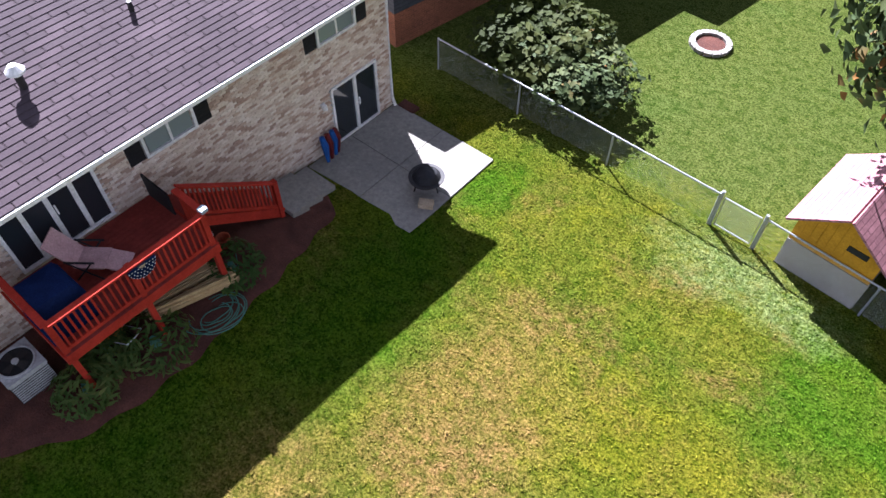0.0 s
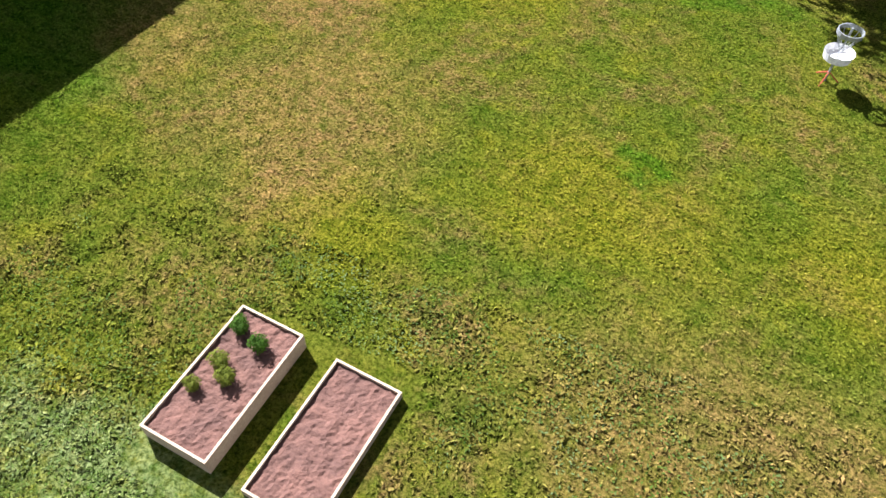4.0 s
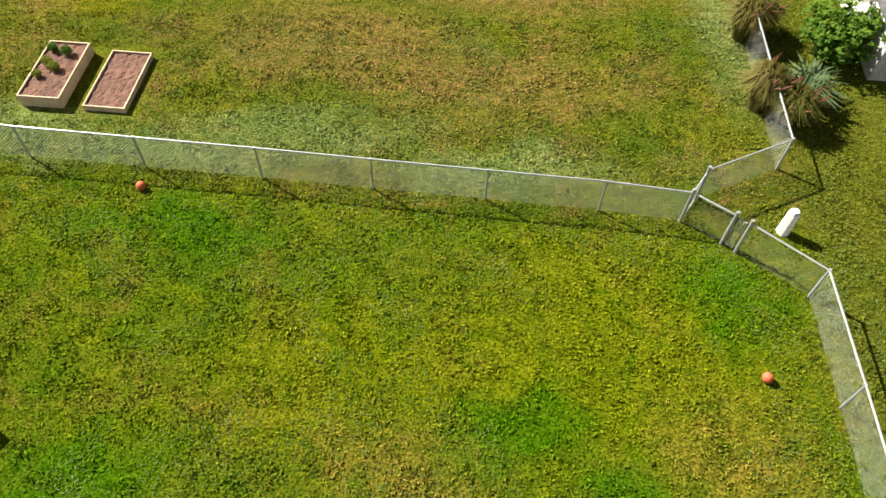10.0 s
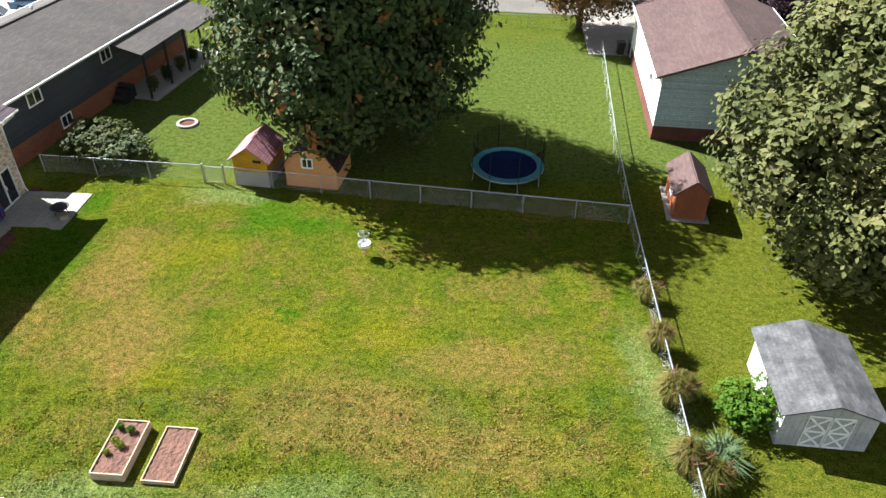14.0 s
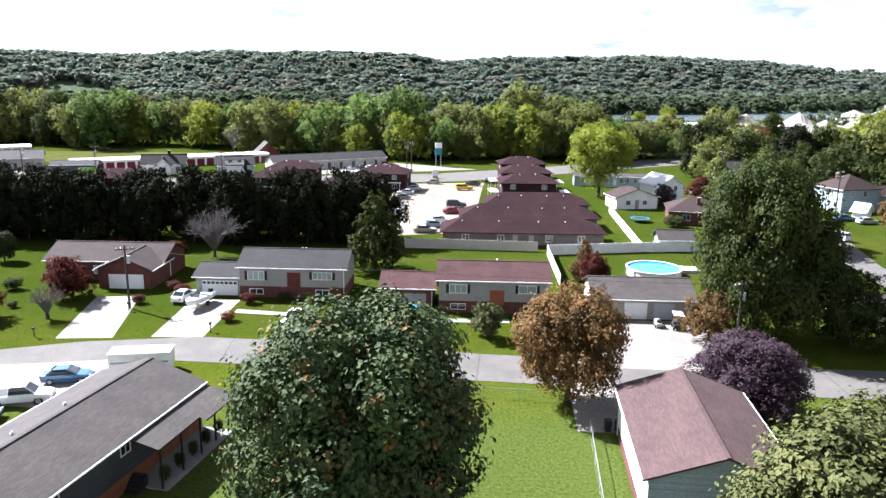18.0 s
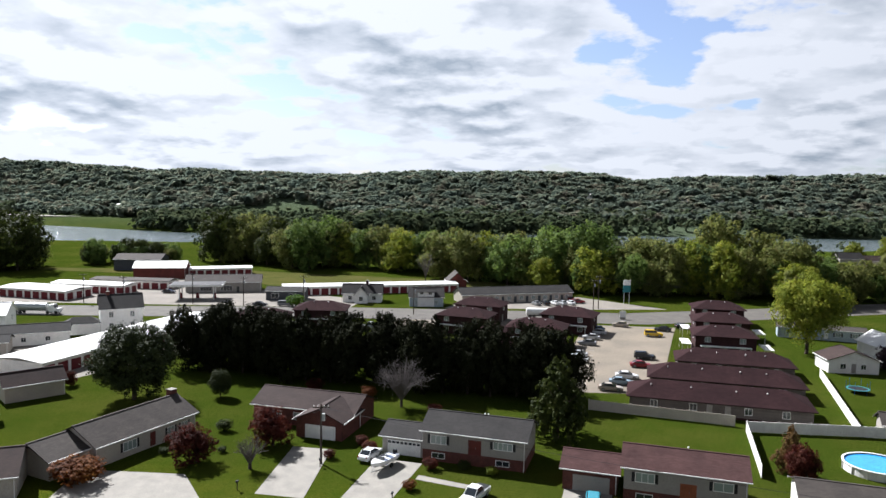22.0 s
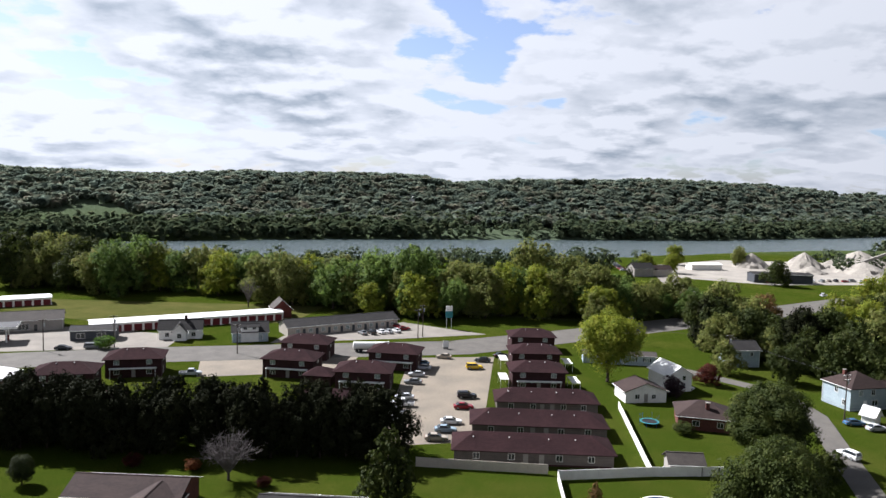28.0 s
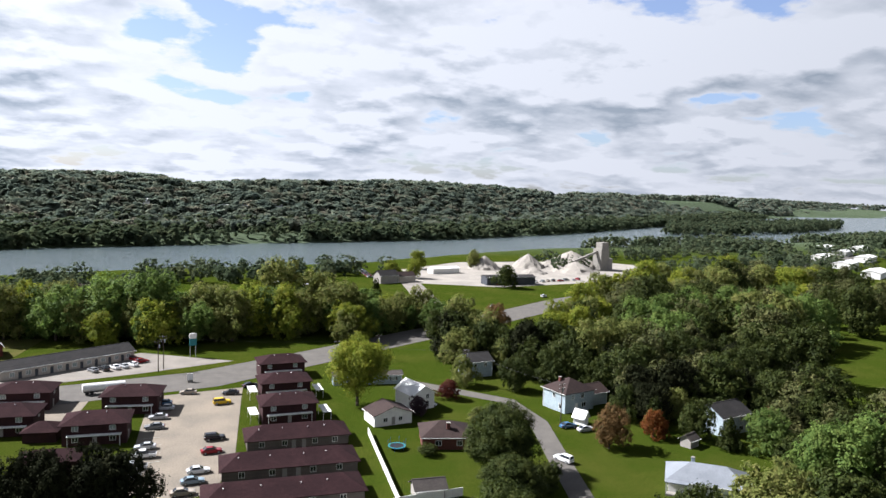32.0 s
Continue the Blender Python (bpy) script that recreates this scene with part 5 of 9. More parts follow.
house("white_chapel_house", -96.0, 197.0, 15.0, 13.0, 7.0, 3.2, 2.6, "white", "roof_slate", "white house with a dark roof and a steep front gable", windows=[W("s", -4, 0.9, 1.2, 1.3), W("s", 4, 0.9, 1.2, 1.3)], chimney=(1.5, 0, 0.8, 7.0, "brick_dark"))
house("chapel_gable", -95.0, 192.8, 15.0, 4.2, 3.4, 3.0, 2.4, "white", "roof_slate", "white steep-gabled porch of a house", ridge_along="y", windows=[W("s", 0, 0.9, 1.2, 1.4)])
house("grey_bungalow", -73.6, 196.5, 17.0, 11.0, 8.5, 3.2, 2.6, "siding_blue", "roof_slate", "grey bungalow with a wide dormer and a dark roof", windows=[W("s", -3, 0.9, 1.4, 1.2, False, 2, True), W("s", 3, 0.9, 1.4, 1.2, False, 2, True)], doors=[("s", 0, 0.2, "white")])
house("dormer", -72.9, 193.6, 17.0, 5.4, 2.6, 5.0, 0.7, "white", "roof_slate", "white dormer with a row of windows on a bungalow", windows=[W("s", -1.4, 4.0, 1.1, 0.8), W("s", 1.4, 4.0, 1.1, 0.8)], category="dormer", skip_trim=True)
house("dark_shop", -121.4, 191.6, 15.0, 13.0, 6.5, 3.2, 1.0, "siding_dark", "roof_slate", "low dark shop beside the highway", category="shop", windows=[W("s", -3.5, 0.8, 2.4, 1.5), W("s", 2.5, 0.8, 2.4, 1.5)])
house("red_barn", -73.2, 238.5, 20.0, 7.0, 9.0, 3.4, 3.2, "barn_red", "roof_grey", "small red barn with a grey roof at the wood's edge", ridge_along="y", category="barn", doors=[("s", 0, 0.0, "white")])
# filling station
house("station_shop", -152.0, 203.0, 26.0, 26.0, 11.0, 3.6, 2.2, "siding", "roof_grey", "filling station shop with a grey roof", category="shop", windows=[W("s", -6, 0.6, 4.0, 1.8, False, 4), W("s", 1, 0.6, 4.0, 1.8, False, 4)], doors=[("s", 5, 0.05, "glass")])
r = thing("fuel_canopy", pose(-150.0, 182.5, 0, 0, 0, 24), "flat dark-topped canopy over fuel pumps", "canopy")
part("canopy", Mesh().box(-8.5, 8.5, -4.6, 4.6, 4.4, 5.2), "black", r)
part("fascia", Mesh().box(-8.6, 8.6, -4.7, -4.61, 4.5, 5.15), "white", r)
part("fascia", Mesh().box(8.51, 8.6, -4.6, 4.6, 4.5, 5.15), "white", r)
for u in (-5.5, 5.5):
    for v in (-2.4, 2.4):
        part("column", Mesh().box(u - 0.2, u + 0.2, v - 0.2, v + 0.2, 0, 4.4), "white", r)
for u in (-5.5, 0.0, 5.5):
    p = thing("fuel_pump", pose(-150.0 + u * 0.91, 182.5 + u * 0.4, 0, 0, 0, 24), "upright red and white fuel pump under a canopy", "fuel pump", "fuel pumps")
    part("cabinet", Mesh().box(-0.5, 0.5, -0.3, 0.3, 0.15, 1.9), "red", p)
    part("plinth", Mesh().box(-0.8, 0.8, -0.5, 0.5, 0, 0.15), "concrete", p)
# white farmhouse with a dark roof, and its neighbours
house("white_farmhouse", -139.0, 130.0, 42.0, 10.0, 9.0, 6.2, 3.0, "white", "roof_slate", "tall white farmhouse with a dark steep roof", ridge_along="x", windows=[W("s", -2.5, 3.9, 1.0, 1.4), W("s", 2.5, 3.9, 1.0, 1.4), W("s", -2.5, 1.0, 1.0, 1.4), W("s", 2.5, 1.0, 1.0, 1.4), W("e", -2, 3.9, 1.0, 1.4), W("e", 2, 3.9, 1.0, 1.4), W("e", -2, 1.0, 1.0, 1.4), W("e", 0.3, 6.6, 0.7, 0.9)], chimney=(-3, 0, 0.8, 10.0, "brick_red"))
house("farmhouse_porch", -144.2, 122.0, 42.0, 8.0, 4.6, 2.8, 1.3, "white", "roof_slate", "low white porch wing with a dark hipped roof", hip=True)
house("white_villa", -163.4, 112.0, 30.0, 10.5, 9.0, 5.8, 2.4, "white", "roof_white", "white two-storey house with a pale metal roof", windows=[W("s", -2.5, 3.7, 1.0, 1.4), W("s", 2.0, 3.7, 1.0, 1.4), W("s", 2.0, 1.0, 1.0, 1.4), W("e", 1, 3.7, 0.9, 1.3), W("e", 1, 1.0, 0.9, 1.3)])
house("villa_wing", -170.0, 104.0, 30.0, 8.0, 7.0, 3.0, 1.6, "white", "roof_white", "low white wing with a pale roof")
house("white_workshop", -146.5, 109.0, 40.0, 15.0, 6.5, 3.0, 1.5, "white", "roof_slate", "white workshop with a dark stained wall and roof", windows=[W("s", -2, 0.9, 1.0, 1.0), W("s", 3, 0.9, 1.0, 1.0)], category="workshop")
house("cream_garages", -148.5, 97.0, 36.0, 10.0, 6.0, 2.7, 1.2, "siding_cream", "roof_slate", "pale garage with a dark roof", garages=[("s", 0, 3, 2.1)], category="garage")
house("blue_cottage", -213.0, 146.0, 12.0, 9.0, 8.0, 3.4, 3.0, "siding_dark", "roof_slate", "slate blue cottage with a steep roof beside the highway", windows=[W("s", -2, 1, 1, 1.2), W("s", 2, 1, 1, 1.2)], ridge_along="y")
house("barn_shed", -112.8, 73.0, 57.0, 9.5, 5.5, 3.0, 1.7, "siding_cream", "roof_brown", "large pale shed with a brown roof on the lawn", category="shed")
house("tin_shed", -108.6, 57.6, 45.0, 5.6, 3.4, 2.0, 0.9, "siding", "roof_rose", "small grey shed with a rusty roof", category="shed")
house("tin_shed_low", -112.5, 59.5, 45.0, 5.0, 3.6, 2.2, 1.0, "rust_wood", "roof_brown", "small russet shed with a brown roof", category="shed")
# far side buildings near the river
house("boathouse", -40, 372, 20, 15, 10, 5.5, 3.0, "brick_dark", "roof_brown", "dark brown gabled house among river trees")
house("boathouse_wing", -58, 366, 20, 11, 9, 4.0, 2.6, "brick_dark", "roof_brown", "dark brown wing with a gabled roof")
house("white_trailer", 50, 372, 8, 18, 5, 3.0, 0.8, "vinyl", "roof_white", "long white trailer on grass by the river", category="trailer")
house("green_shed", 38, 382, 8, 10, 6, 3.4, 1.2, "teal", "roof_white", "green-sided shed by the river", category="shed")
house("river_house", 108, 400, 15, 13, 9, 5.0, 3.0, "siding", "roof_slate", "grey house with a dark roof by the river")
house("river_house_wing", 121, 404, 15, 12, 8, 4.0, 2.4, "siding_cream", "roof_brown", "pale house with a brown roof by the river")
house("yard_office", 163, 446, 12, 22, 8, 3.6, 1.0, "vinyl", "roof_white", "long pale shed at the gravel works", category="shed")
house("works_shed", 186, 386, 0, 34, 10, 5.0, 1.0, "siding_dark", "roof_slate", "long dark shed at the gravel works", category="shed")
for i in range(7):
    house("far_trailer", 520 + i * 42, 395 + i * 38 + (i % 3) * 26, 30, 40, 14, 5, 1.6, "vinyl", "roof_white", "long low white building by the river", category="warehouse", group="white river buildings", skip_trim=True)
for x, y, w in ((-640, 690, 40), (-575, 700, 26), (30, 900, 22), (58, 905, 16), (95, 915, 26), (-60, 880, 20), (-8, 893, 14)):
    house("far_farm", x, y, 12, w, 10, 5, 2.4, "white", "roof_white", "white farm building across the river", category="farm building", group="far farm buildings", z=land(x, y), skip_trim=True)


def heap(x, y, r, h, label):
    """A cone of crushed stone."""
    g = np.random.default_rng(int(abs(x * 7 + y)))
    m = Mesh()
    n = 28
    rings = []
    for k in range(6):
        t = k / 5
        rings.append([(r * (1 - t) ** 0.9 * (1 + 0.08 * g.normal()) * math.cos(2 * math.pi * i / n), r * (1 - t) ** 0.9 * (1 + 0.08 * g.normal()) * math.sin(2 * math.pi * i / n), h * t) for i in range(n)])
    for a, b in zip(rings, rings[1:]):
        for i in range(n):
            m.face([a[i], a[(i + 1) % n], b[(i + 1) % n], b[i]])
    single("gravel_mound", m, "sand", pose(x, y, 0), label, "mound", "gravel mounds", smooth=True)


heap(205, 470, 13, 10, "grey-white cone of crushed stone")
heap(246, 478, 14, 11, "pale cone of crushed stone")
heap(286, 480, 26, 13, "broad pale heap of crushed stone")
heap(270, 446, 18, 8, "broad pale heap of crushed stone")
heap(232, 440, 10, 5, "low pale heap of crushed stone")
r = thing("works_tower", pose(299, 456, 0, 0, 0, 20), "pale concrete tower of a gravel works with a conveyor", "works tower")
part("tower", Mesh().box(-5, 5, -4, 4, 0, 17), "concrete", r)
part("top", Mesh().box(-3, 5, -3, 3, 17, 22), "concrete", r)
part("conveyor", Mesh().beam((-4, 0, 15), (-32, 14, 2), 2.0, 1.6), "concrete", r)
part("shed", Mesh().box(5, 11, -3, 3, 0, 9), "siding", r)

# poles, sign, lamps
def pole(x, y, h, arms=1, lean=0.0, rot=0.0):
    r = thing("utility_pole", pose(x, y, 0, 0, lean, rot), "weathered brown wooden utility pole", "utility pole", "utility poles")
    part("pole", Mesh().tube([(0, 0, -0.2), (0, 0, h)], [0.17, 0.11], 8), "bark", r)
    for k in range(arms):
        part("crossarm", Mesh().box(-1.2, 1.2, -0.06, 0.06, h - 0.6 - k, h - 0.46 - k), "bark", r)
        for u in (-1.0, -0.45, 0.45, 1.0):
            part("insulator", Mesh().tube([(u, 0, h - 0.46 - k), (u, 0, h - 0.26 - k)], 0.05, 6), "white", r)
    part("transformer", Mesh().tube([(0.32, 0, h - 2.4), (0.32, 0, h - 1.4)], 0.24, 10), "grey_box", r)
    return r


POLES = [(-50.4, 58.0, 8.5, 1), (-18.0, 207.5, 11.0, 2), (-19.5, 204.5, 10.0, 1), (36, 199, 9.0, 1), (70.0, 168.0, 11.5, 1), (81.0, 128.0, 11.0, 2), (-128, 174, 9.5, 1), (-178, 162, 9.5, 1), (-72, 176.5, 9.0, 1), (-110, 180, 10, 1), (-160, 158, 10, 1), (23.5, 43.5, 8.5, 1), (52, 206, 9, 1), (-145, 172, 10, 1)]
for x, y, h, k in POLES:
    pole(x, y, h, k, 0, 20)
r = thing("pylon_sign", pose(-9, 222.5, 0, 0, 0, 12), "tall white and blue roadside sign on two posts", "sign")
for u in (-0.9, 0.9):
    part("post", Mesh().box(u - 0.1, u + 0.1, -0.1, 0.1, 0, 4.2), "steel", r)
part("panel", Mesh().box(-1.2, 1.2, -0.14, 0.14, 4.0, 6.4), "teal", r)
part("upper_panel", Mesh().box(-1.2, 1.2, -0.16, 0.16, 6.4, 8.2), "white", r)
r = thing("banner_sign", pose(-10.2, 190.0, 0.05, 0, 0, 10), "small white banner sign on the verge", "sign")
part("panel", Mesh().box(-0.9, 0.9, -0.04, 0.04, 0.6, 2.6), "white", r)
part("foot", Mesh().box(-0.8, 0.8, -0.3, 0.3, 0, 0.6), "concrete", r)


def wire(a, b, sag=0.8, r=0.02):
    m = Mesh()
    a, b = Vector(a), Vector(b)
    pts = [a.lerp(b, t) - Vector((0, 0, sag * 4 * t * (1 - t))) for t in np.linspace(0, 1, 9)]
    m.tube(pts, r, 4)
    single("overhead_wire", m, "black", Matrix(), "thin black overhead wire between poles", "wire", "overhead wires")


for a, b in (((70, 168, 11), (81, 128, 10.5)), ((36, 199, 8.5), (70, 168, 11)), ((-18, 207.5, 10.5), (36, 199, 8.6)), ((-72, 176.5, 8.6), (-18, 207.5, 10)), ((-110, 180, 9.6), (-72, 176.5, 8.7)), ((-50.4, 58, 8.2), (-58, 71, 3.2)), ((23.5, 43.5, 8.2), (70, 30, 8.2)), ((-50.4, 58, 8.0), (23.5, 43.5, 8.0))):
    wire(a, b)

# ---- fences ----
def chain_fence(pts, h=1.15, step=3.0, label="galvanised chain-link fence with round posts", mesh="thin_link"):
    """Posts, top rail and woven mesh along the points."""
    root = thing("chain_link_fence", pose(pts[0][0], pts[0][1], 0), label, "fence", "chain-link fences")
    o = Vector((pts[0][0], pts[0][1], 0))
    for (xa, ya), (xb, yb) in zip(pts, pts[1:]):
        a, b = Vector((xa, ya, land(xa, ya))) - o, Vector((xb, yb, land(xb, yb))) - o
        n = max(1, round((b - a).length / step))
        for k in range(n):
            p, q = a.lerp(b, k / n), a.lerp(b, (k + 1) / n)
            part("post", Mesh().tube([p, p + Vector((0, 0, h + 0.03))], 0.028, 8), "steel", root)
            part("top_rail", Mesh().tube([p + Vector((0, 0, h)), q + Vector((0, 0, h))], 0.026, 6), "steel", root)
            L = (q - p).length
            part("wire_mesh", Mesh().face([p + Vector((0, 0, 0.04)), q + Vector((0, 0, 0.04)), q + Vector((0, 0, h)), p + Vector((0, 0, h))], [(0, 0), (L, 0), (L, h), (0, h)]), mesh, root)
    e = Vector((pts[-1][0], pts[-1][1], land(*pts[-1]))) - o
    part("post", Mesh().tube([e, e + Vector((0, 0, h + 0.05))], 0.036, 8), "steel", root)
    return root


def gate(a, b, label, h=1.1):
    root = thing("fence_gate", pose(a[0], a[1], 0), label, "gate", "fence gates")
    v = Vector((b[0] - a[0], b[1] - a[1], 0))
    for p in (Vector((0, 0, 0)), v):
        part("post", Mesh().tube([p, p + Vector((0, 0, h + 0.18))], 0.045, 8), "steel", root)
    u = v.normalized() * 0.1
    part("frame", Mesh().tube([u + Vector((0, 0, 0.1)), u + Vector((0, 0, h)), v - u + Vector((0, 0, h)), v - u + Vector((0, 0, 0.1)), u + Vector((0, 0, 0.1))], 0.022, 6), "steel", root)
    L = v.length - 0.2
    part("wire_mesh", Mesh().face([u + Vector((0, 0, 0.1)), v - u + Vector((0, 0, 0.1)), v - u + Vector((0, 0, h)), u + Vector((0, 0, h))], [(0, 0), (L, 0), (L, h), (0, h)]), "link", root)
    return root


chain_fence([(-33.6, 5.1), (-23.9, 4.0)])
gate((-23.85, 4.0), (-22.65, 3.86), "low chain-link gate between round posts")
chain_fence([(-22.6, 3.85), (0, 0)])
chain_fence([(0, 0), (0.8, 8.0), (3.0, 24.5)])
chain_fence([(0, 0), (-1.49, -18.44)])
chain_fence([(-1.49, -18.44), (-3.95, -19.55)], step=2.7, mesh="link")
gate((-3.95, -19.55), (-4.5, -20.3), "narrow chain-link gate standing at a fence corner")
chain_fence([(-40, -16.4), (-30, -17.45), (-21.7, -18.35), (-18.54, -18.68), (-15.4, -19.0), (-12.45, -19.33), (-9.5, -19.65), (-6.57, -19.97), (-4.5, -20.3)], step=3.2, mesh="link")
chain_fence([(-4.5, -20.3), (-3.6, -21.0)], step=2)
gate((-3.6, -21.0), (-3.3, -21.25), "chain-link gate folded back at a fence corner")
chain_fence([(-3.3, -21.25), (-1.85, -22.57)], step=2)
chain_fence([(-1.85, -22.57), (-2.0, -25.4), (-2.2, -28.4), (-2.4, -31.6), (-2.6, -36.0)], step=3.0)
chain_fence([(-18.5, 33.4), (-6, 31.6), (1.4, 30.6)], h=1.0)


def board_fence(pts, h=1.8, step=2.4, mat="vinyl", label="tall white vinyl fence of flat panels"):
    root = thing("panel_fence", pose(pts[0][0], pts[0][1], 0), label, "fence", "panel fences")
    o = Vector((pts[0][0], pts[0][1], 0))
    for (xa, ya), (xb, yb) in zip(pts, pts[1:]):
        a, b = Vector((xa, ya, 0)) - o, Vector((xb, yb, 0)) - o
        n = max(1, round((b - a).length / step))
        for k in range(n):
            p, q = a.lerp(b, k / n), a.lerp(b, (k + 1) / n)
            post = part("post", Mesh().beam(p, p + Vector((0, 0, h + 0.1)), 0.13), mat, root)
            part("cap", Mesh().tube([p + Vector((0, 0, h + 0.1)), p + Vector((0, 0, h + 0.18))], [0.11, 0.02], 4), mat, post)
            part("panel", Mesh().beam(p + Vector((0, 0, h / 2)), q + Vector((0, 0, h / 2)), 0.05, h - 0.1), mat, root)
            part("rail", Mesh().beam(p + Vector((0, 0, h - 0.05)), q + Vector((0, 0, h - 0.05)), 0.09, 0.12), mat, root)
    return root


board_fence([(26.6, 92.8), (30.4, 132.8)], label="long white vinyl fence running along a lawn")
board_fence([(9.4, 89.8), (26.6, 92.6), (40, 93.6)], label="white vinyl fence behind a pool")
board_fence([(9.3, 89.6), (8.2, 70.0)], label="white vinyl fence beside a lawn")
board_fence([(-15.8, 94.4), (8.0, 92.4)], mat="siding_cream", label="tall pale cream fence behind apartments")
board_fence([(-160, 84), (-134, 79)], label="white vinyl fence by a gravel yard")
board_fence([(110.7, 139), (108.5, 124)], label="white vinyl fence among trees", h=1.5)
board_fence([(94, 84), (112, 66), (118, 58)], label="pale wooden fence round a garden", h=1.6, mat="siding_cream")

# ---- trees ----
tree(-15.3, 9.8, 16.0, 8.0, "grand", "maple", "huge dense green maple with first orange leaves", "maple_tree", turn=20)
tree(10.8, -2.2, 13.6, 7.6, "grand_b", "olive", "broad olive-green maple beside a shed", "maple_tree", turn=75)
tree(15.6, 3.6, 12.2, 6.4, "grand_b", "olive", "olive-green maple beside a russet shed", "maple_tree", turn=200)
tree(2.1, 30.0, 11.4, 5.0, "street", "brown", "russet autumn maple by the street", "maple_tree", turn=140)
tree(18.4, 28.4, 7.4, 4.9, "grand_b", "plum", "dark plum-leaved tree by the street", "plum_tree", turn=33)
tree(28.0, 49.0, 21.0, 7.6, "grand", "green", "tall dark green oak by the street", "oak_tree", turn=250)
tree(22.0, 47.6, 6.0, 3.0, "round_a", "brown", "small thin brown tree beside a garage", "tree")
tree(38.0, 46.0, 9.0, 4.6, "round_b", "green", "bushy dark green tree by the street", "tree")
tree(45.0, 42.0, 8.0, 4.2, "round_c", "green", "bushy dark green tree by the street", "tree")
tree(-4.2, 48.2, 0.1 + 4.2, 2.0, "round_d", "olive", "small olive tree before a split-level house", "tree")
tree(-30.9, 6.9, 2.5, 2.3, "bush", "green", "large dark green bush behind a chain-link fence", "bush", category="bush")
tree(-29.3, 6.4, 2.1, 1.9, "bush", "maple", "large pale-topped bush behind a chain-link fence", "bush", category="bush")
tree(1.6, -13.6, 2.0, 1.35, "bush", "bright", "bright green round bush beside a white shed", "bush", category="bush")
tree(-66.9, 53.6, 5.2, 2.9, "round_a", "redleaf", "small dark red maple on a lawn", "red_tree")
tree(-59.9, 62.4, 5.8, 3.0, "round_b", "redleaf", "small dark red maple beside a brick garage", "red_tree")
tree(-94.2, 76.4, 13.2, 7.2, "orb", "darkgreen", "large round dark green tree on a lawn", "tree", turn=10)
tree(-80.6, 82.2, 4.9, 2.0, "orb", "darkgreen", "small round green tree on a lawn", "tree")
tree(-111, 80.4, 2.8, 1.4, "round_d", "redleaf", "small dark red tree on a lawn", "red_tree")
tree(-115.5, 64.0, 1.8, 0.9, "round_d", "green", "small green sapling on a lawn", "tree")
tree(-77.3, 43.4, 3.8, 3.4, "bush", "orangeleaf", "broad rusty orange bush beside a drive", "bush", category="bush")
tree(-19.8, 78.5, 13.0, 5.2, "cone_a", "green", "broad green conifer behind a house", "conifer_tree")
tree(12.4, 73.5, 6.6, 2.4, "cone_b", "brown", "thin brownish pine by a white fence", "conifer_tree")
tree(13.8, 70.4, 5.0, 2.2, "round_a", "redleaf", "small dark russet tree by a white fence", "tree")
tree(33.1, 156.2, 18.5, 8.2, "tall", "yellowgreen", "tall yellow-green tree on a lawn", "tree", turn=60)
tree(52.5, 102.5, 14.6, 7.4, "grand", "green", "large dark green tree by a lane", "tree", turn=80)
tree(47.8, 88.6, 9.0, 6.2, "grand_b", "green", "round dark green tree by a white fence", "tree", turn=150)
tree(83.5, 109.0, 10.0, 4.4, "round_a", "brown", "green and orange tree by a lane", "tree")
tree(46.8, 143.5, 5.0, 2.4, "round_b", "plum", "small plum tree beside a white house", "plum_tree")
tree(59.5, 156.5, 5.4, 3.2, "round_c", "redleaf", "low russet tree beside a lane", "red_tree")
tree(40.2, 116.0, 3.0, 2.4, "bush", "green", "green bush beside a bungalow", "bush", category="bush")
tree(-112, 178.5, 4.4, 3.2, "bush", "bright", "bright green round bush beside the highway", "bush", category="bush")
for x, y, r, leaf in ((-47.6, 66.6, 1.1, "redleaf"), (-45.6, 64.5, 1.2, "redleaf"), (-50.1, 60.2, 1.0, "redleaf"), (-35.4, 60.6, 1.2, "redleaf"), (-31.0, 61.6, 1.0, "green"), (-27.0, 60.8, 0.9, "yellowgreen"), (-36.2, 53.2, 1.0, "orangeleaf"), (-70.2, 66.2, 1.4, "green"), (-63.5, 69.0, 1.5, "green"), (-10.6, 55.4, 0.8, "green"), (-2.6, 55.2, 0.8, "olive"), (-65.6, 58, 0.7, "green"), (-41, 84, 1.4, "redleaf"), (-66, 91, 1.8, "redleaf"), (-55, 90, 1.6, "orangeleaf"), (-73, 55.0, 0.8, "green"), (-71, 60.5, 0.8, "green")):
    tree(x, y, r * 1.5, r, "bush", leaf, {"redleaf": "low dark red shrub in a garden bed", "green": "low green shrub in a garden bed", "olive": "low olive shrub in a garden bed", "yellowgreen": "low yellow-green shrub in a garden bed", "orangeleaf": "low orange shrub in a garden bed"}[leaf], "shrub", "garden shrubs", category="shrub")


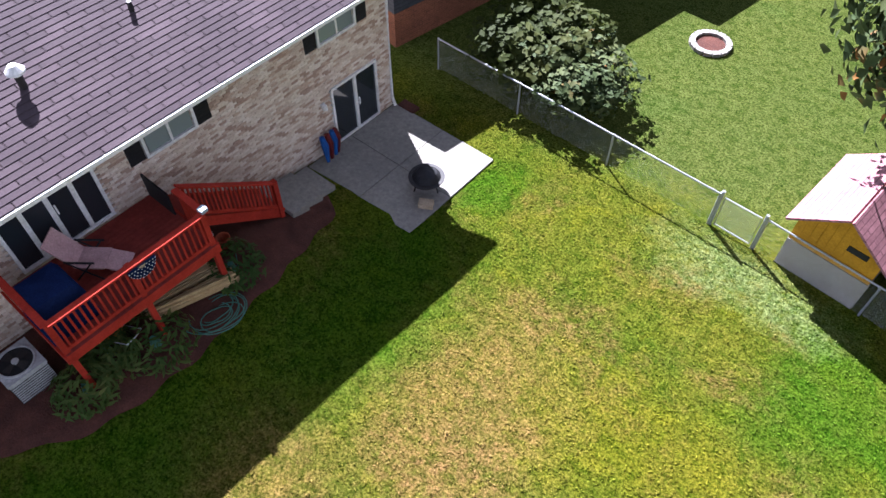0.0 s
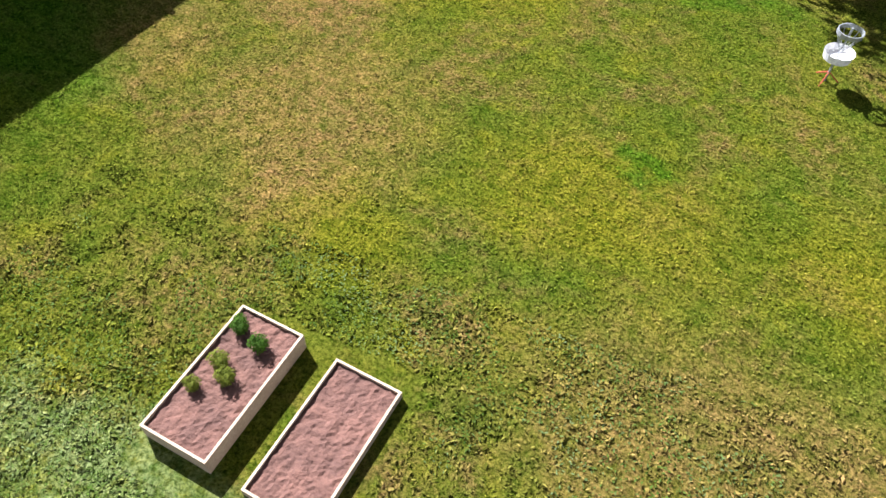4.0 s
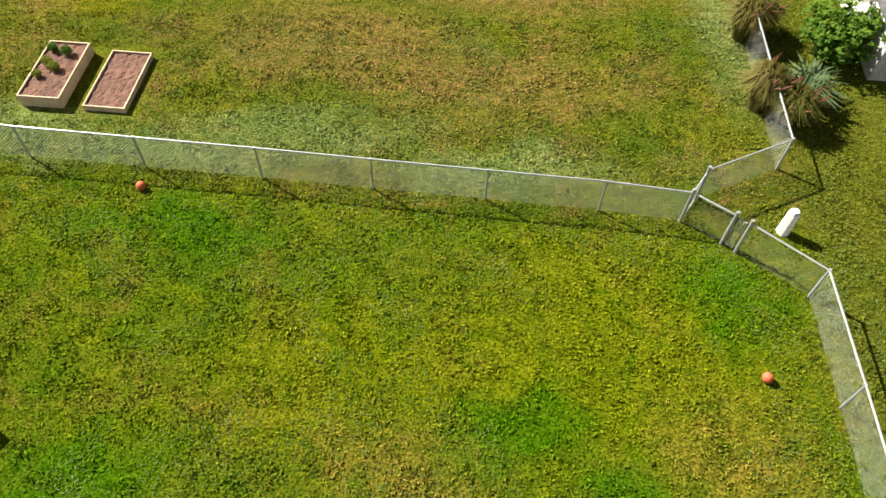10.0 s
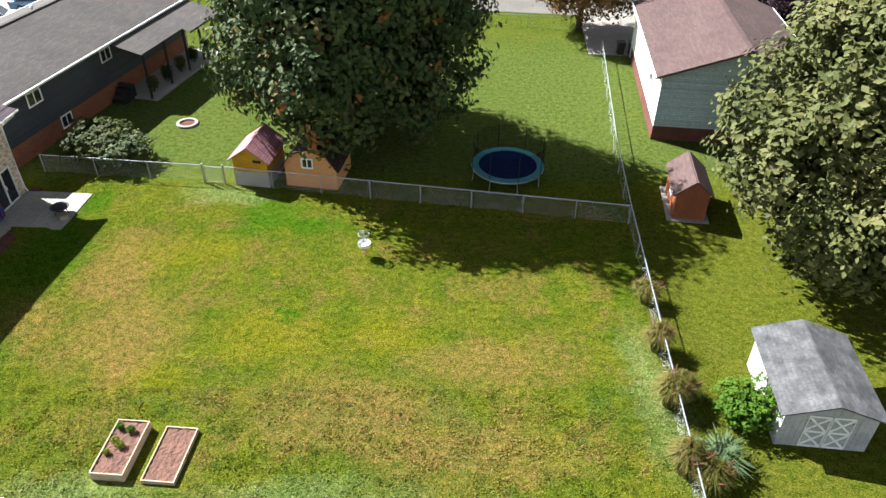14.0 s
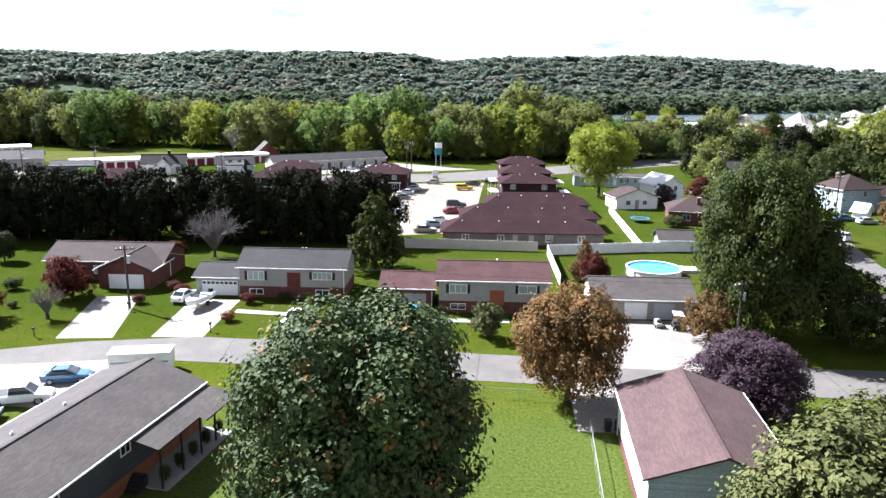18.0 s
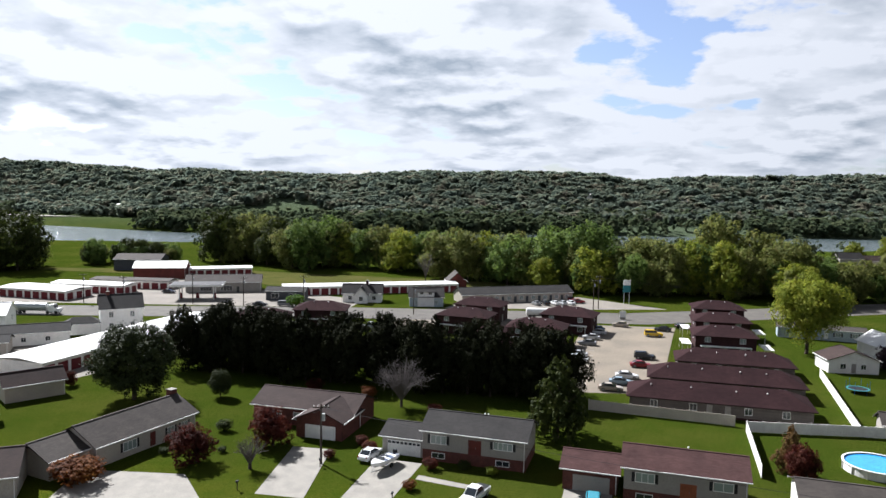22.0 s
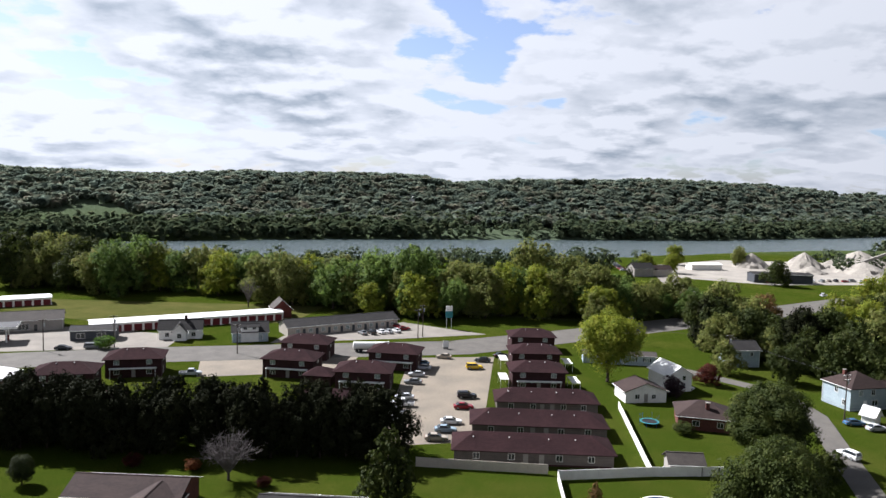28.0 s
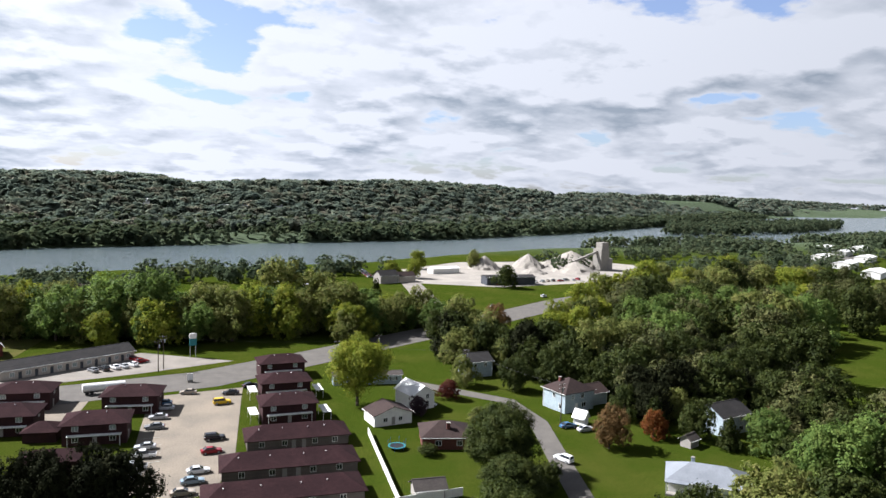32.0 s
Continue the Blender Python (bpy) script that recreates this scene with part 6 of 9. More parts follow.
def bare_tree(x, y, h, r, label, seed=1, twigs=70):
    """A leafless tree of forking twigs."""
    g = np.random.default_rng(seed)
    root = thing("bare_tree", pose(x, y, land(x, y)), label, "tree")
    m = Mesh()
    m.tube([(0, 0, -0.2), (0, 0, h * 0.18)], [0.28, 0.2], 7)
    part("trunk", m, "bark", root)
    br = Mesh()
    for i in range(twigs):
        a, t = i * 2.399, g.uniform(0.1, 1.0)
        top = Vector((r * math.sqrt(t) * math.cos(a), r * math.sqrt(t) * math.sin(a), h * (1.0 - 0.45 * t) * g.uniform(0.85, 1.0)))
        mid = Vector((top.x * 0.45, top.y * 0.45, h * 0.45))
        br.tube([(0, 0, h * 0.12), mid, top], [0.09, 0.05, 0.012], 4, False)
        for _ in range(7):
            s = mid.lerp(top, g.uniform(0.2, 0.95))
            e = s + Vector(g.normal(size=3)) * r * 0.16 + Vector((0, 0, 0.35))
            br.tube([s, e], [0.025, 0.008], 3, False)
    part("branch", br, "grey_twigs", root, "fine pale grey branches")
    return root


MAT["grey_twigs"] = material("grey_twigs", (0.128, 0.112, 0.106), (0.096, 0.0832, 0.08), 2.0, 20.0, 0.9)
bare_tree(-47.6, 86.2, 9.4, 5.0, "leafless grey tree before dark conifers", 4, 110)
bare_tree(-58.8, 53.6, 5.0, 2.2, "slender half-bare sapling on a lawn", 9, 40)
bare_tree(-90, 255, 14, 4.5, "pale leafless tree at the wood's edge", 12, 50)

g = np.random.default_rng(21)
# dark conifer screen
for i in range(34):
    t = i / 33
    x, y = -99 + 76.5 * t + g.uniform(-1, 1), 99.0 + (i % 2) * 4.5 + g.uniform(-1, 1) - 1.5 * t
    if -62 < x < -57:
        y += 4
    tree(x, y, g.uniform(10.5, 13.5), g.uniform(3.9, 5.0), ("round_a", "round_b", "round_f", "round_c", "round_d", "cone_b")[i % 6], "conifer", "dense dark conifer in a tall screen", "conifer_tree", "conifer screen")
# woods: (count, outline box, heights, tones)
KINDS = ["round_a", "round_b", "round_c", "round_d", "round_e", "round_f"]


HOMES = [(90.6, 141), (99, 144), (78, 180), (121, 114), (86, 127), (41, 178), (48, 152), (90, 83), (95, 77), (104, 105), (84, 122)]


CLEAR = [[(86, 205), (104, 196), (150, 250), (205, 296), (200, 335), (150, 320), (100, 280), (84, 240)], [(60, 330), (102, 292), (200, 335), (180, 380), (150, 425), (135, 452), (95, 440), (66, 400)]]


def inside(x, y, ring):
    """Whether a place lies within an outline."""
    hit = False
    for (xa, ya), (xb, yb) in zip(ring, ring[1:] + ring[:1]):
        if (ya > y) != (yb > y) and x < xa + (y - ya) * (xb - xa) / (yb - ya):
            hit = not hit
    return hit


def wood(count, spots, lo, hi, tones, label, wide=0.44, name="woodland_tree"):
    """Trees scattered in a band given by its middle line and half width."""
    xs_, ys_, ws_ = zip(*spots)
    done = []
    tries = 0
    while len(done) < count and tries < count * 30:
        tries += 1
        t = g.uniform(0, len(spots) - 1)
        k = np.arange(len(spots))
        x = np.interp(t, k, xs_) + g.uniform(-1, 1) * np.interp(t, k, ws_) * 0.5
        y = np.interp(t, k, ys_) + g.uniform(-1, 1) * np.interp(t, k, ws_)
        h = g.uniform(lo, hi) * g.uniform(0.72, 1.14)
        if any((x - a) ** 2 + (y - b) ** 2 < 110 for a, b in HOMES) or any(inside(x, y, ring) for ring in CLEAR):
            continue
        if any((x - a) ** 2 + (y - b) ** 2 < (0.34 * h * 0.9) ** 2 for a, b in done):
            continue
        done.append((x, y))
        tree(x, y, h, h * wide * g.uniform(0.85, 1.2), KINDS[int(g.integers(6))], tones[int(g.integers(len(tones)))], label, name, name.replace("_", " ") + "s")


# river trees by the storage yard and the field behind
MIX = ["woodgreen", "woodolive", "yellowgreen", "woodgreen", "woodolive"]
wood(18, [(-330, 215, 30), (-290, 222, 20), (-262, 228, 10)], 22, 28, ["green", "green", "woodolive"], "tall broadleaf tree near the river", 0.42)
wood(16, [(-212, 300, 14), (-160, 300, 14)], 18, 24, ["green", "woodolive", "green"], "tall broadleaf tree behind the storage rows", 0.42, "grove_tree")
wood(18, [(-262, 258, 8), (-240, 272, 8), (-222, 282, 6)], 8, 12, ["woodgreen", "green", "woodolive"], "low broadleaf tree behind the storage rows", 0.5)
wood(16, [(-222, 318, 12), (-190, 322, 12)], 13, 20, ["green", "woodolive", "woodgreen"], "broadleaf tree before the river", 0.44)
wood(46, [(-168, 292, 16), (-110, 285, 18), (-60, 262, 16), (-25, 258, 14)], 13, 25, MIX, "tall green and yellow broadleaf tree in the river wood")
wood(34, [(-14, 252, 12), (25, 262, 14), (62, 262, 14)], 13, 25, MIX, "tall green and yellow broadleaf tree in the river wood")
wood(16, [(46, 236, 5), (74, 262, 8), (100, 250, 6)], 11, 17, MIX, "broadleaf tree beside the highway")
wood(22, [(80, 190, 12), (98, 215, 14), (120, 228, 10)], 13, 20, ["green", "woodolive", "green", "conifer"], "dark broadleaf tree near a cottage")
wood(70, [(118, 160, 20), (165, 182, 30), (215, 215, 45), (275, 250, 55)], 14, 23, ["green", "woodolive", "olive", "green", "woodgreen"], "broadleaf tree in a wide wood")
wood(46, [(175, 270, 22), (235, 290, 20), (300, 318, 18), (380, 350, 20)], 15, 22, ["woodolive", "olive", "woodolive", "yellowgreen"], "olive broadleaf tree in a wide wood")
wood(44, [(104, 132, 10), (125, 122, 18), (150, 105, 26)], 9, 17, ["green", "green", "olive", "conifer"], "garden tree beside a farmhouse")
wood(64, [(98, 182, 12), (120, 152, 22), (150, 152, 30), (195, 195, 40)], 11, 18, ["green", "green", "olive", "green", "conifer"], "dark broadleaf tree in a wooded garden", 0.42, "garden_tree")
wood(20, [(108, 222, 10), (150, 232, 16), (205, 240, 20)], 12, 18, ["woodolive", "green", "yellowgreen"], "broadleaf tree beside the highway", 0.4, "garden_tree")
wood(40, [(300, 215, 30), (350, 270, 34), (400, 320, 24)], 13, 20, ["woodolive", "green", "olive", "yellowgreen"], "broadleaf tree in a wide wood")
wood(9, [(112, 82, 6), (122, 70, 8)], 12, 17, ["woodgreen", "green"], "green tree on a lawn")
wood(12, [(60, 52, 6), (95, 55, 14)], 8, 14, ["green", "woodolive"], "dark green garden tree")
for x, y, h, r, k, leaf in ((80, 318, 14, 4.2, "cone_a", "green"), (80.6, 212.7, 19, 6.0, "cone_b", "green"), (76, 205, 17, 5.5, "round_e", "green"), (92, 182, 14, 6.0, "round_a", "green"), (118, 418, 12, 5, "round_a", "yellowgreen"), (132, 420, 12, 5, "round_b", "yellowgreen"), (176, 370, 14, 7, "round_c", "green"), (152, 470, 14, 6, "round_d", "yellowgreen"), (195, 470, 14, 5, "round_a", "woodolive"), (109, 232, 14, 5, "round_b", "brown")):
    tree(x, y, h, r, k, leaf, "broadleaf tree near the gravel works" if k[0] == "r" else "tall green conifer beside the highway", "tree")


for x, y, h, r, k, leaf in ((103, 118, 9, 3.6, "cone_a", "green"), (109, 110, 10, 4.2, "round_a", "green"), (113, 123, 9, 4.0, "round_b", "woodolive"), (99, 113, 7, 3.2, "round_c", "orangeleaf"), (112, 101, 8, 3.6, "cone_b", "green"), (129, 104, 8, 3.4, "round_d", "brown"), (119, 94, 11, 5.0, "round_a", "woodgreen"), (83, 160, 10, 4.6, "round_b", "green"), (70, 168, 9, 4.0, "round_c", "woodolive"), (96, 160, 12, 5.2, "round_d", "green"), (106, 150, 11, 5.0, "round_a", "green"), (107, 78, 7, 3.2, "cone_a", "green"), (57, 92, 6, 3.4, "round_b", "green"), (60, 134, 4, 2.4, "round_c", "woodolive")):
    tree(x, y, h, r, k, leaf, {"green": "dark green garden tree near a lane", "woodolive": "olive garden tree near a lane", "orangeleaf": "orange autumn tree beside a farmhouse", "brown": "russet tree beside a hidden house", "woodgreen": "green garden tree near a fence"}[leaf], "lane_tree", "lane trees")


# ---- distant woods ----
def far_wood(name, places, label, leaf, seed, count=63, size=0.34, flat=1.0):
    """Many far crowns in one mesh: each a ragged clump of leaf faces."""
    gg = np.random.default_rng(seed)
    base = []
    for q in range(10):
        lob = [(0, 0, 0.1, 0.75, 0.75, 0.85)] + [(0.55 * math.cos(i * 2.4 + q), 0.55 * math.sin(i * 2.4 + q), gg.uniform(-0.25, 0.55), 0.45, 0.45, 0.42) for i in range(6)]
        c, nrm = crown_points(gg, count, lob, 0.8, jitter=0.18)
        base.append((c, nrm))
    cs, ns, ss = [], [], []
    for i, (x, y, z, r) in enumerate(places):
        c, nrm = base[i % 10]
        a = gg.uniform(0, 6.28)
        rot = np.array([[math.cos(a), -math.sin(a), 0], [math.sin(a), math.cos(a), 0], [0, 0, 1]])
        cs.append(c @ rot.T * np.array([r, r, r * flat]) + np.array([x, y, z]))
        up = nrm @ rot.T * 0.9 + np.array([0.0, 0.0, 0.5])
        ns.append(up / np.linalg.norm(up, axis=1, keepdims=True))
        ss.append(np.full((len(c), 1), r * size))
    me = leaf_mesh(name, np.concatenate(cs), np.concatenate(ns), np.concatenate(ss), seed)
    me.materials.append(MAT[leaf])
    tagged(new(name, me), label, "wood", kind="stuff")


# leaf tones lightened and blued: distance haze put into the colour
MAT["hill"] = leaf_material("hazed_hill_woods", [(0.100, 0.130, 0.106), (0.128, 0.156, 0.120), (0.158, 0.178, 0.126), (0.180, 0.160, 0.118)], through_light=0.6, clump=0.055, light=1.25, spec=0.0, island=0.15)
MAT["bankside"] = leaf_material("bankside_woods", [(0.066, 0.092, 0.056), (0.094, 0.120, 0.066), (0.128, 0.142, 0.075)], through_light=0.5, clump=0.07, light=1.0, spec=0.0, island=0.2)
gg = np.random.default_rng(5)
spots = []
for _ in range(60000):
    az = math.radians(gg.uniform(-62, 62))
    d = 620 + 1900 * gg.random() ** 1.25
    x, y = -12 + d * math.sin(az), -34 + d * math.cos(az)
    fb = bank(x, FAR_BANK)
    if y < fb + 60 or len(spots) > 10500:
        continue
    if d > crest_of(math.degrees(az)) + 120:
        continue
    clear = noise.noise((x * 0.004, y * 0.004, 9.0))
    if clear > 0.47 and d < 1150:
        continue
    r = gg.uniform(6.0, 11.5)
    spots.append((x, y, land(x, y) + r * 0.6, r))
for _ in range(4200):
    az, d = math.radians(gg.uniform(14, 62)), gg.uniform(1150, 3000)
    x, y = -12 + d * math.sin(az), -34 + d * math.cos(az)
    if y > bank(x, FAR_BANK) + 60 and d < crest_of(math.degrees(az)) + 150:
        r = gg.uniform(10.0, 16.0)
        spots.append((x, y, land(x, y) + r * 0.45, r))
for _ in range(2600):
    az, d = math.radians(gg.uniform(30, 66)), gg.uniform(2700, 5200)
    x, y = -12 + d * math.sin(az), -34 + d * math.cos(az)
    if y > bank(x, FAR_BANK) + 40:
        r = gg.uniform(18.0, 28.0)
        spots.append((x, y, land(x, y) + r * 0.4, r))
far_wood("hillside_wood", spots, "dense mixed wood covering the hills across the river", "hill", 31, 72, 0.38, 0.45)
spots = []
for _ in range(3300):
    x = gg.uniform(-1300, 1800)
    fb = bank(x, FAR_BANK)
    y = fb - 3 + 95 * gg.random() ** 1.6
    if (-720 < x < -480) or (-30 < x < 120 and y < fb + 60 and gg.random() < 0.8):
        continue
    r = gg.uniform(6.0, 10.0)
    spots.append((x, y, land(x, y) + r * 0.6, r))
far_wood("far_bank_wood", spots, "dark trees along the far river bank", "bankside", 32)
spots = []
for _ in range(900):
    u, v = gg.uniform(-1, 1), gg.uniform(-1, 1)
    if u * u + v * v < 1:
        r = gg.uniform(7, 11)
        x, y = 1180 + u * 430, 1190 + u * 215 + v * 95
        spots.append((x, y, -6 + r * 0.9, r))
far_wood("island_wood", spots, "round-topped trees covering a river island", "bankside", 33, 90, 0.28)
spots = []
for _ in range(1500):
    x = gg.uniform(420, 1700)
    nb = bank(x, NEAR_BANK)
    y = nb - 15 - 150 * gg.random() ** 1.5 if gg.random() < 0.6 else nb - 15 - gg.uniform(150, 330)
    if noise.noise((x * 0.006, y * 0.006, 2.0)) > 0.1:
        continue
    r = gg.uniform(6, 9.5)
    spots.append((x, y, land(x, y) + r * 0.6, r))
for _ in range(500):
    x = gg.uniform(-1300, -620)
    y = bank(x, NEAR_BANK) - 12 - 230 * gg.random()
    r = gg.uniform(6, 9.5)
    spots.append((x, y, land(x, y) + r * 0.6, r))
far_wood("near_bank_wood", spots, "broadleaf woods along the near river bank", "bankside", 34, 117, 0.24)

spots = []
for _ in range(150):
    t = gg.uniform(0, 1)
    for x, y, w in ((-20 + 135 * t, 425 + 15 * t, 28), (-235 + 200 * t, 350 + 45 * t, 34), (250 + 450 * t, 470 + 220 * t, 24), (330 + 270 * t, 380 + 120 * t, 44)):
        if gg.random() < 0.45:
            xx, yy = x + gg.uniform(-1, 1) * w, y + gg.uniform(-1, 1) * w
            if inside(xx, yy, CLEAR[1]):
                continue
            r = gg.uniform(5, 7.5)
            spots.append((xx, yy, land(xx, yy) + r * 0.75, r))
far_wood("river_field_wood", spots, "broadleaf trees scattered before the river", "bankside", 35, 351, 0.14)

# ---- the brick house with the red deck ----
HOME = pose(-33.72, 2.9, 0, 0, 0, -4.5)  # x out of the wall, y along it


def home_at(x, y, z=None, rot=0.0):
    p = HOME @ Vector((x, y, 0))
    return pose(p.x, p.y, land(p.x, p.y) if z is None else z, 0, 0, rot - 4.5)


home = thing("brick_house", HOME, "two-storey tan brick house with a plum shingle roof and dark shutters", "house")
LEN, TALL = 15.6, 5.06
part("wall", Mesh().box(-8.4, -0.05, -LEN, 0, -0.3, TALL), "mortar", home)
OPEN = [(-0.62, -2.42, 0.05, 2.0), (-6.40, -7.72, 3.45, 4.45), (-1.25, -2.60, 3.5, 4.45), (-8.85, -11.15, 2.5, 4.5)]  # y from, y to, z from, z to
g = np.random.default_rng(3)


def free(y, z):
    return not any(b - 0.02 < y < a + 0.02 and lo - 0.02 < z < hi + 0.02 for a, b, lo, hi in OPEN)


bricks = []
row = 0
z = -0.05
while z < TALL - 0.05:
    y = -0.10 * (row % 2)
    while y > -LEN + 0.2:
        if free(y - 0.1, z + 0.035):
            bricks.append((y - 0.1, z))
        y -= 0.205
    z += 0.0755
    row += 1
near = [b for b in bricks if -5.2 < b[0] < -3.2 and 0.6 < b[1] < 3.2][:300]
rest = [b for b in bricks if b not in set(near)]
m = Mesh()
for y, z in rest:
    d = g.uniform(-0.006, 0.008)
    x1 = 0.0 + d
    c = [(x1, y - 0.097, z), (x1, y + 0.097, z), (x1, y + 0.097, z + 0.065), (x1, y - 0.097, z + 0.065)]
    k = [(-0.06, q[1], q[2]) for q in c]
    n = len(m.v)
    m.v += c + k
    for f in ((0, 1, 2, 3), (3, 2, 6, 7), (0, 4, 5, 1), (1, 5, 6, 2), (0, 3, 7, 4)):
        m.f.append(tuple(n + i for i in f))
        m.uv += [(0, 0), (1, 0), (1, 1), (0, 1)]
tagged(part("brickwork", m, "brick_tan", home), kind="stuff")
MAT["brick_single"] = brick_material("tan_brick_single", "object")
one = Mesh().box(-0.06, 0.0, -0.097, 0.097, 0, 0.065).data("brick")
for y, z in near:
    part("brick", one, "brick_single", home, at=pose(g.uniform(-0.004, 0.008), y, z))
# gable end and far walls stay plain brick
part("end_wall", Mesh().prism([(-8.4, TALL), (-0.05, TALL), (-4.2, TALL + 1.46)], -0.02, 0.0), "brick_tan", home)
part("frieze_board", Mesh().box(0.0, 0.03, -LEN, 0, TALL - 0.16, TALL), "white", home)
roof = part("roof", Mesh().face([(0.95, -LEN - 0.3, 4.92), (0.95, 0.4, 4.92), (-4.2, 0.4, 6.54), (-4.2, -LEN - 0.3, 6.54)]).face([(-9.35, 0.4, 4.92), (-9.35, -LEN - 0.3, 4.92), (-4.2, -LEN - 0.3, 6.54), (-4.2, 0.4, 6.54)])
            .face([(0.95, 0.4, 4.80), (-4.2, 0.4, 6.40), (-4.2, 0.4, 6.54), (0.95, 0.4, 4.92)]).face([(0.95, 0.4, 4.80), (0.95, -LEN - 0.3, 4.80), (-4.2, -LEN - 0.3, 6.40), (-4.2, 0.4, 6.40)]), "roof_purple", home)
MAT["shingle"] = material("plum_shingle_tab", (0.0704, 0.0512, 0.0582), (0.0525, 0.0378, 0.0442), 0.7, 25.0, 0.9, per="object")
MAT["shingle_mass"] = material("plum_shingle_mass", (0.0704, 0.0512, 0.0582), (0.0525, 0.0378, 0.0442), 0.7, 25.0, 0.9, per="island")
slope = math.hypot(5.15, 1.62)
ux, uz = -5.15 / slope, 1.62 / slope
tabs = []
row = 0
s = 0.0
while s < slope - 0.1:
    y = 0.38 - 0.3 * (row % 3)
    while y > -LEN - 0.2:
        tabs.append((s, y))
        y -= 0.92
    s += 0.165
    row += 1
tab = Mesh().face([(0, -0.895, 0.022), (0, 0, 0.022), (ux * 0.2, 0, uz * 0.2 + 0.004), (ux * 0.2, -0.895, uz * 0.2 + 0.004)]).face([(0, -0.895, 0.0), (0, 0, 0.0), (0, 0, 0.022), (0, -0.895, 0.022)]).data("shingle")
near = [t for t in tabs if t[0] < 2.4 and -10.5 < t[1] < -3][:300]
for s, y in near:
    part("shingle", tab, "shingle", roof, at=pose(0.95 + ux * s, y, 4.925 + uz * s))
m = Mesh()
for s, y in tabs:
    if (s, y) not in set(near):
        o = Vector((0.95 + ux * s, y, 4.925 + uz * s))
        n = len(m.v)
        for v in tab.vertices:
            m.v.append(tuple(v.co + o))
        m.f += [(n, n + 1, n + 2, n + 3), (n + 4, n + 5, n + 6, n + 7)]
        m.uv += [(0, 0)] * 8
tagged(part("shingles", m, "shingle_mass", roof), kind="stuff")
part("gutter", Mesh().box(0.95, 1.0, -LEN - 0.3, 0.4, 4.82, 4.92), "white", home)
part("downpipe", Mesh().tube([(1.0, -0.1, 4.81), (0.08, -0.1, 4.1), (0.07, -0.1, 0.35), (0.2, -0.12, 0.12)], 0.045, 8), "white", home)
v = part("vent_pipe", Mesh().tube([(-1.1, -9.0, 5.08), (-1.1, -9.0, 5.93)], 0.08, 10), "dark_metal", roof, "dark flue pipe with a white cap")
part("cap", Mesh().tube([(-1.1, -9.0, 5.93), (-1.1, -9.0, 5.98), (-1.1, -9.0, 6.10)], [0.19, 0.19, 0.08], 12), "white", v)
part("flashing", Mesh().tube([(-1.1, -9.0, 5.23), (-1.1, -9.0, 5.48)], [0.22, 0.1], 10), "dark_metal", v)
v = part("vent_pipe", Mesh().tube([(-1.5, -6.2, 5.38), (-1.5, -6.2, 5.93)], 0.06, 8), "dark_metal", roof)


def on_wall(y, z):
    return pose(0.0, y, z, 0, 0, -90)


window(home, on_wall(-7.06, 3.5), 1.24, 0.92, True, 2, True)
window(home, on_wall(-1.92, 3.55), 1.24, 0.88, True, 2, True)


def sliding_door(y, z, w, h, panels, label):
    fr = Mesh()
    for x0, x1, z0, z1 in ((-w / 2, w / 2, 0, 0.07), (-w / 2, w / 2, h - 0.07, h), (-w / 2, -w / 2 + 0.07, 0, h), (w / 2 - 0.07, w / 2, 0, h)):
        fr.box(x0, x1, -0.05, 0.05, z0, z1)
    for k in range(1, panels):
        x = -w / 2 + w * k / panels
        fr.box(x - 0.05, x + 0.05, -0.03, 0.06, 0.05, h - 0.05)
    d = part("sliding_door", fr, "white", home, label, at=on_wall(y, z))
    for k in range(panels):
        x = -w / 2 + w * k / panels
        part("pane", Mesh().box(x + 0.05, x + w / panels - 0.05, -0.01, 0.005, 0.07, h - 0.07), "glass", d)
    part("handle", Mesh().box(-0.1, -0.07, 0.06, 0.1, 0.9, 1.15), "white", d)


sliding_door(-1.52, 0.05, 1.78, 1.98, 2, "white-framed sliding glass door")
sliding_door(-10.0, 2.6, 2.2, 1.86, 4, "wide white-framed glass door onto the deck")
lamp = thing("wall_lamp", HOME @ pose(0.02, -2.75, 1.72), "small white outdoor wall lamp on brick", "wall lamp")
part("bracket", Mesh().box(0, 0.06, -0.06, 0.06, -0.06, 0.06), "white", lamp)
part("shade", Mesh().tube([(0.11, 0, -0.1), (0.11, 0, 0.05)], [0.08, 0.05], 8), "white", lamp)

# deck
FL, RT = 2.54, 3.52
deck = thing("deck", HOME, "raised red-stained wooden deck with slatted railings", "deck")
for k in range(17):
    x0 = 0.06 + k * 0.138
    part("board", Mesh().box(x0, x0 + 0.13, -11.6, -8.0, FL - 0.03, FL), "deck_floor", deck)
part("rim_joist", Mesh().box(2.34, 2.40, -11.66, -7.94, FL - 0.26, FL - 0.002), "red_deck", deck)
part("rim_joist", Mesh().box(0.02, 2.34, -11.66, -11.61, FL - 0.26, FL - 0.002), "red_deck", deck)
part("rim_joist", Mesh().box(0.02, 2.34, -7.99, -7.94, FL - 0.26, FL - 0.002), "red_deck", deck)
for y in (-11.55, -9.8, -8.05):
    p = HOME @ Vector((2.3, y, 0))
    part("post", Mesh().box(2.24, 2.36, y - 0.06, y + 0.06, land(p.x, p.y) - 0.1, RT + 0.02), "red_deck", deck)


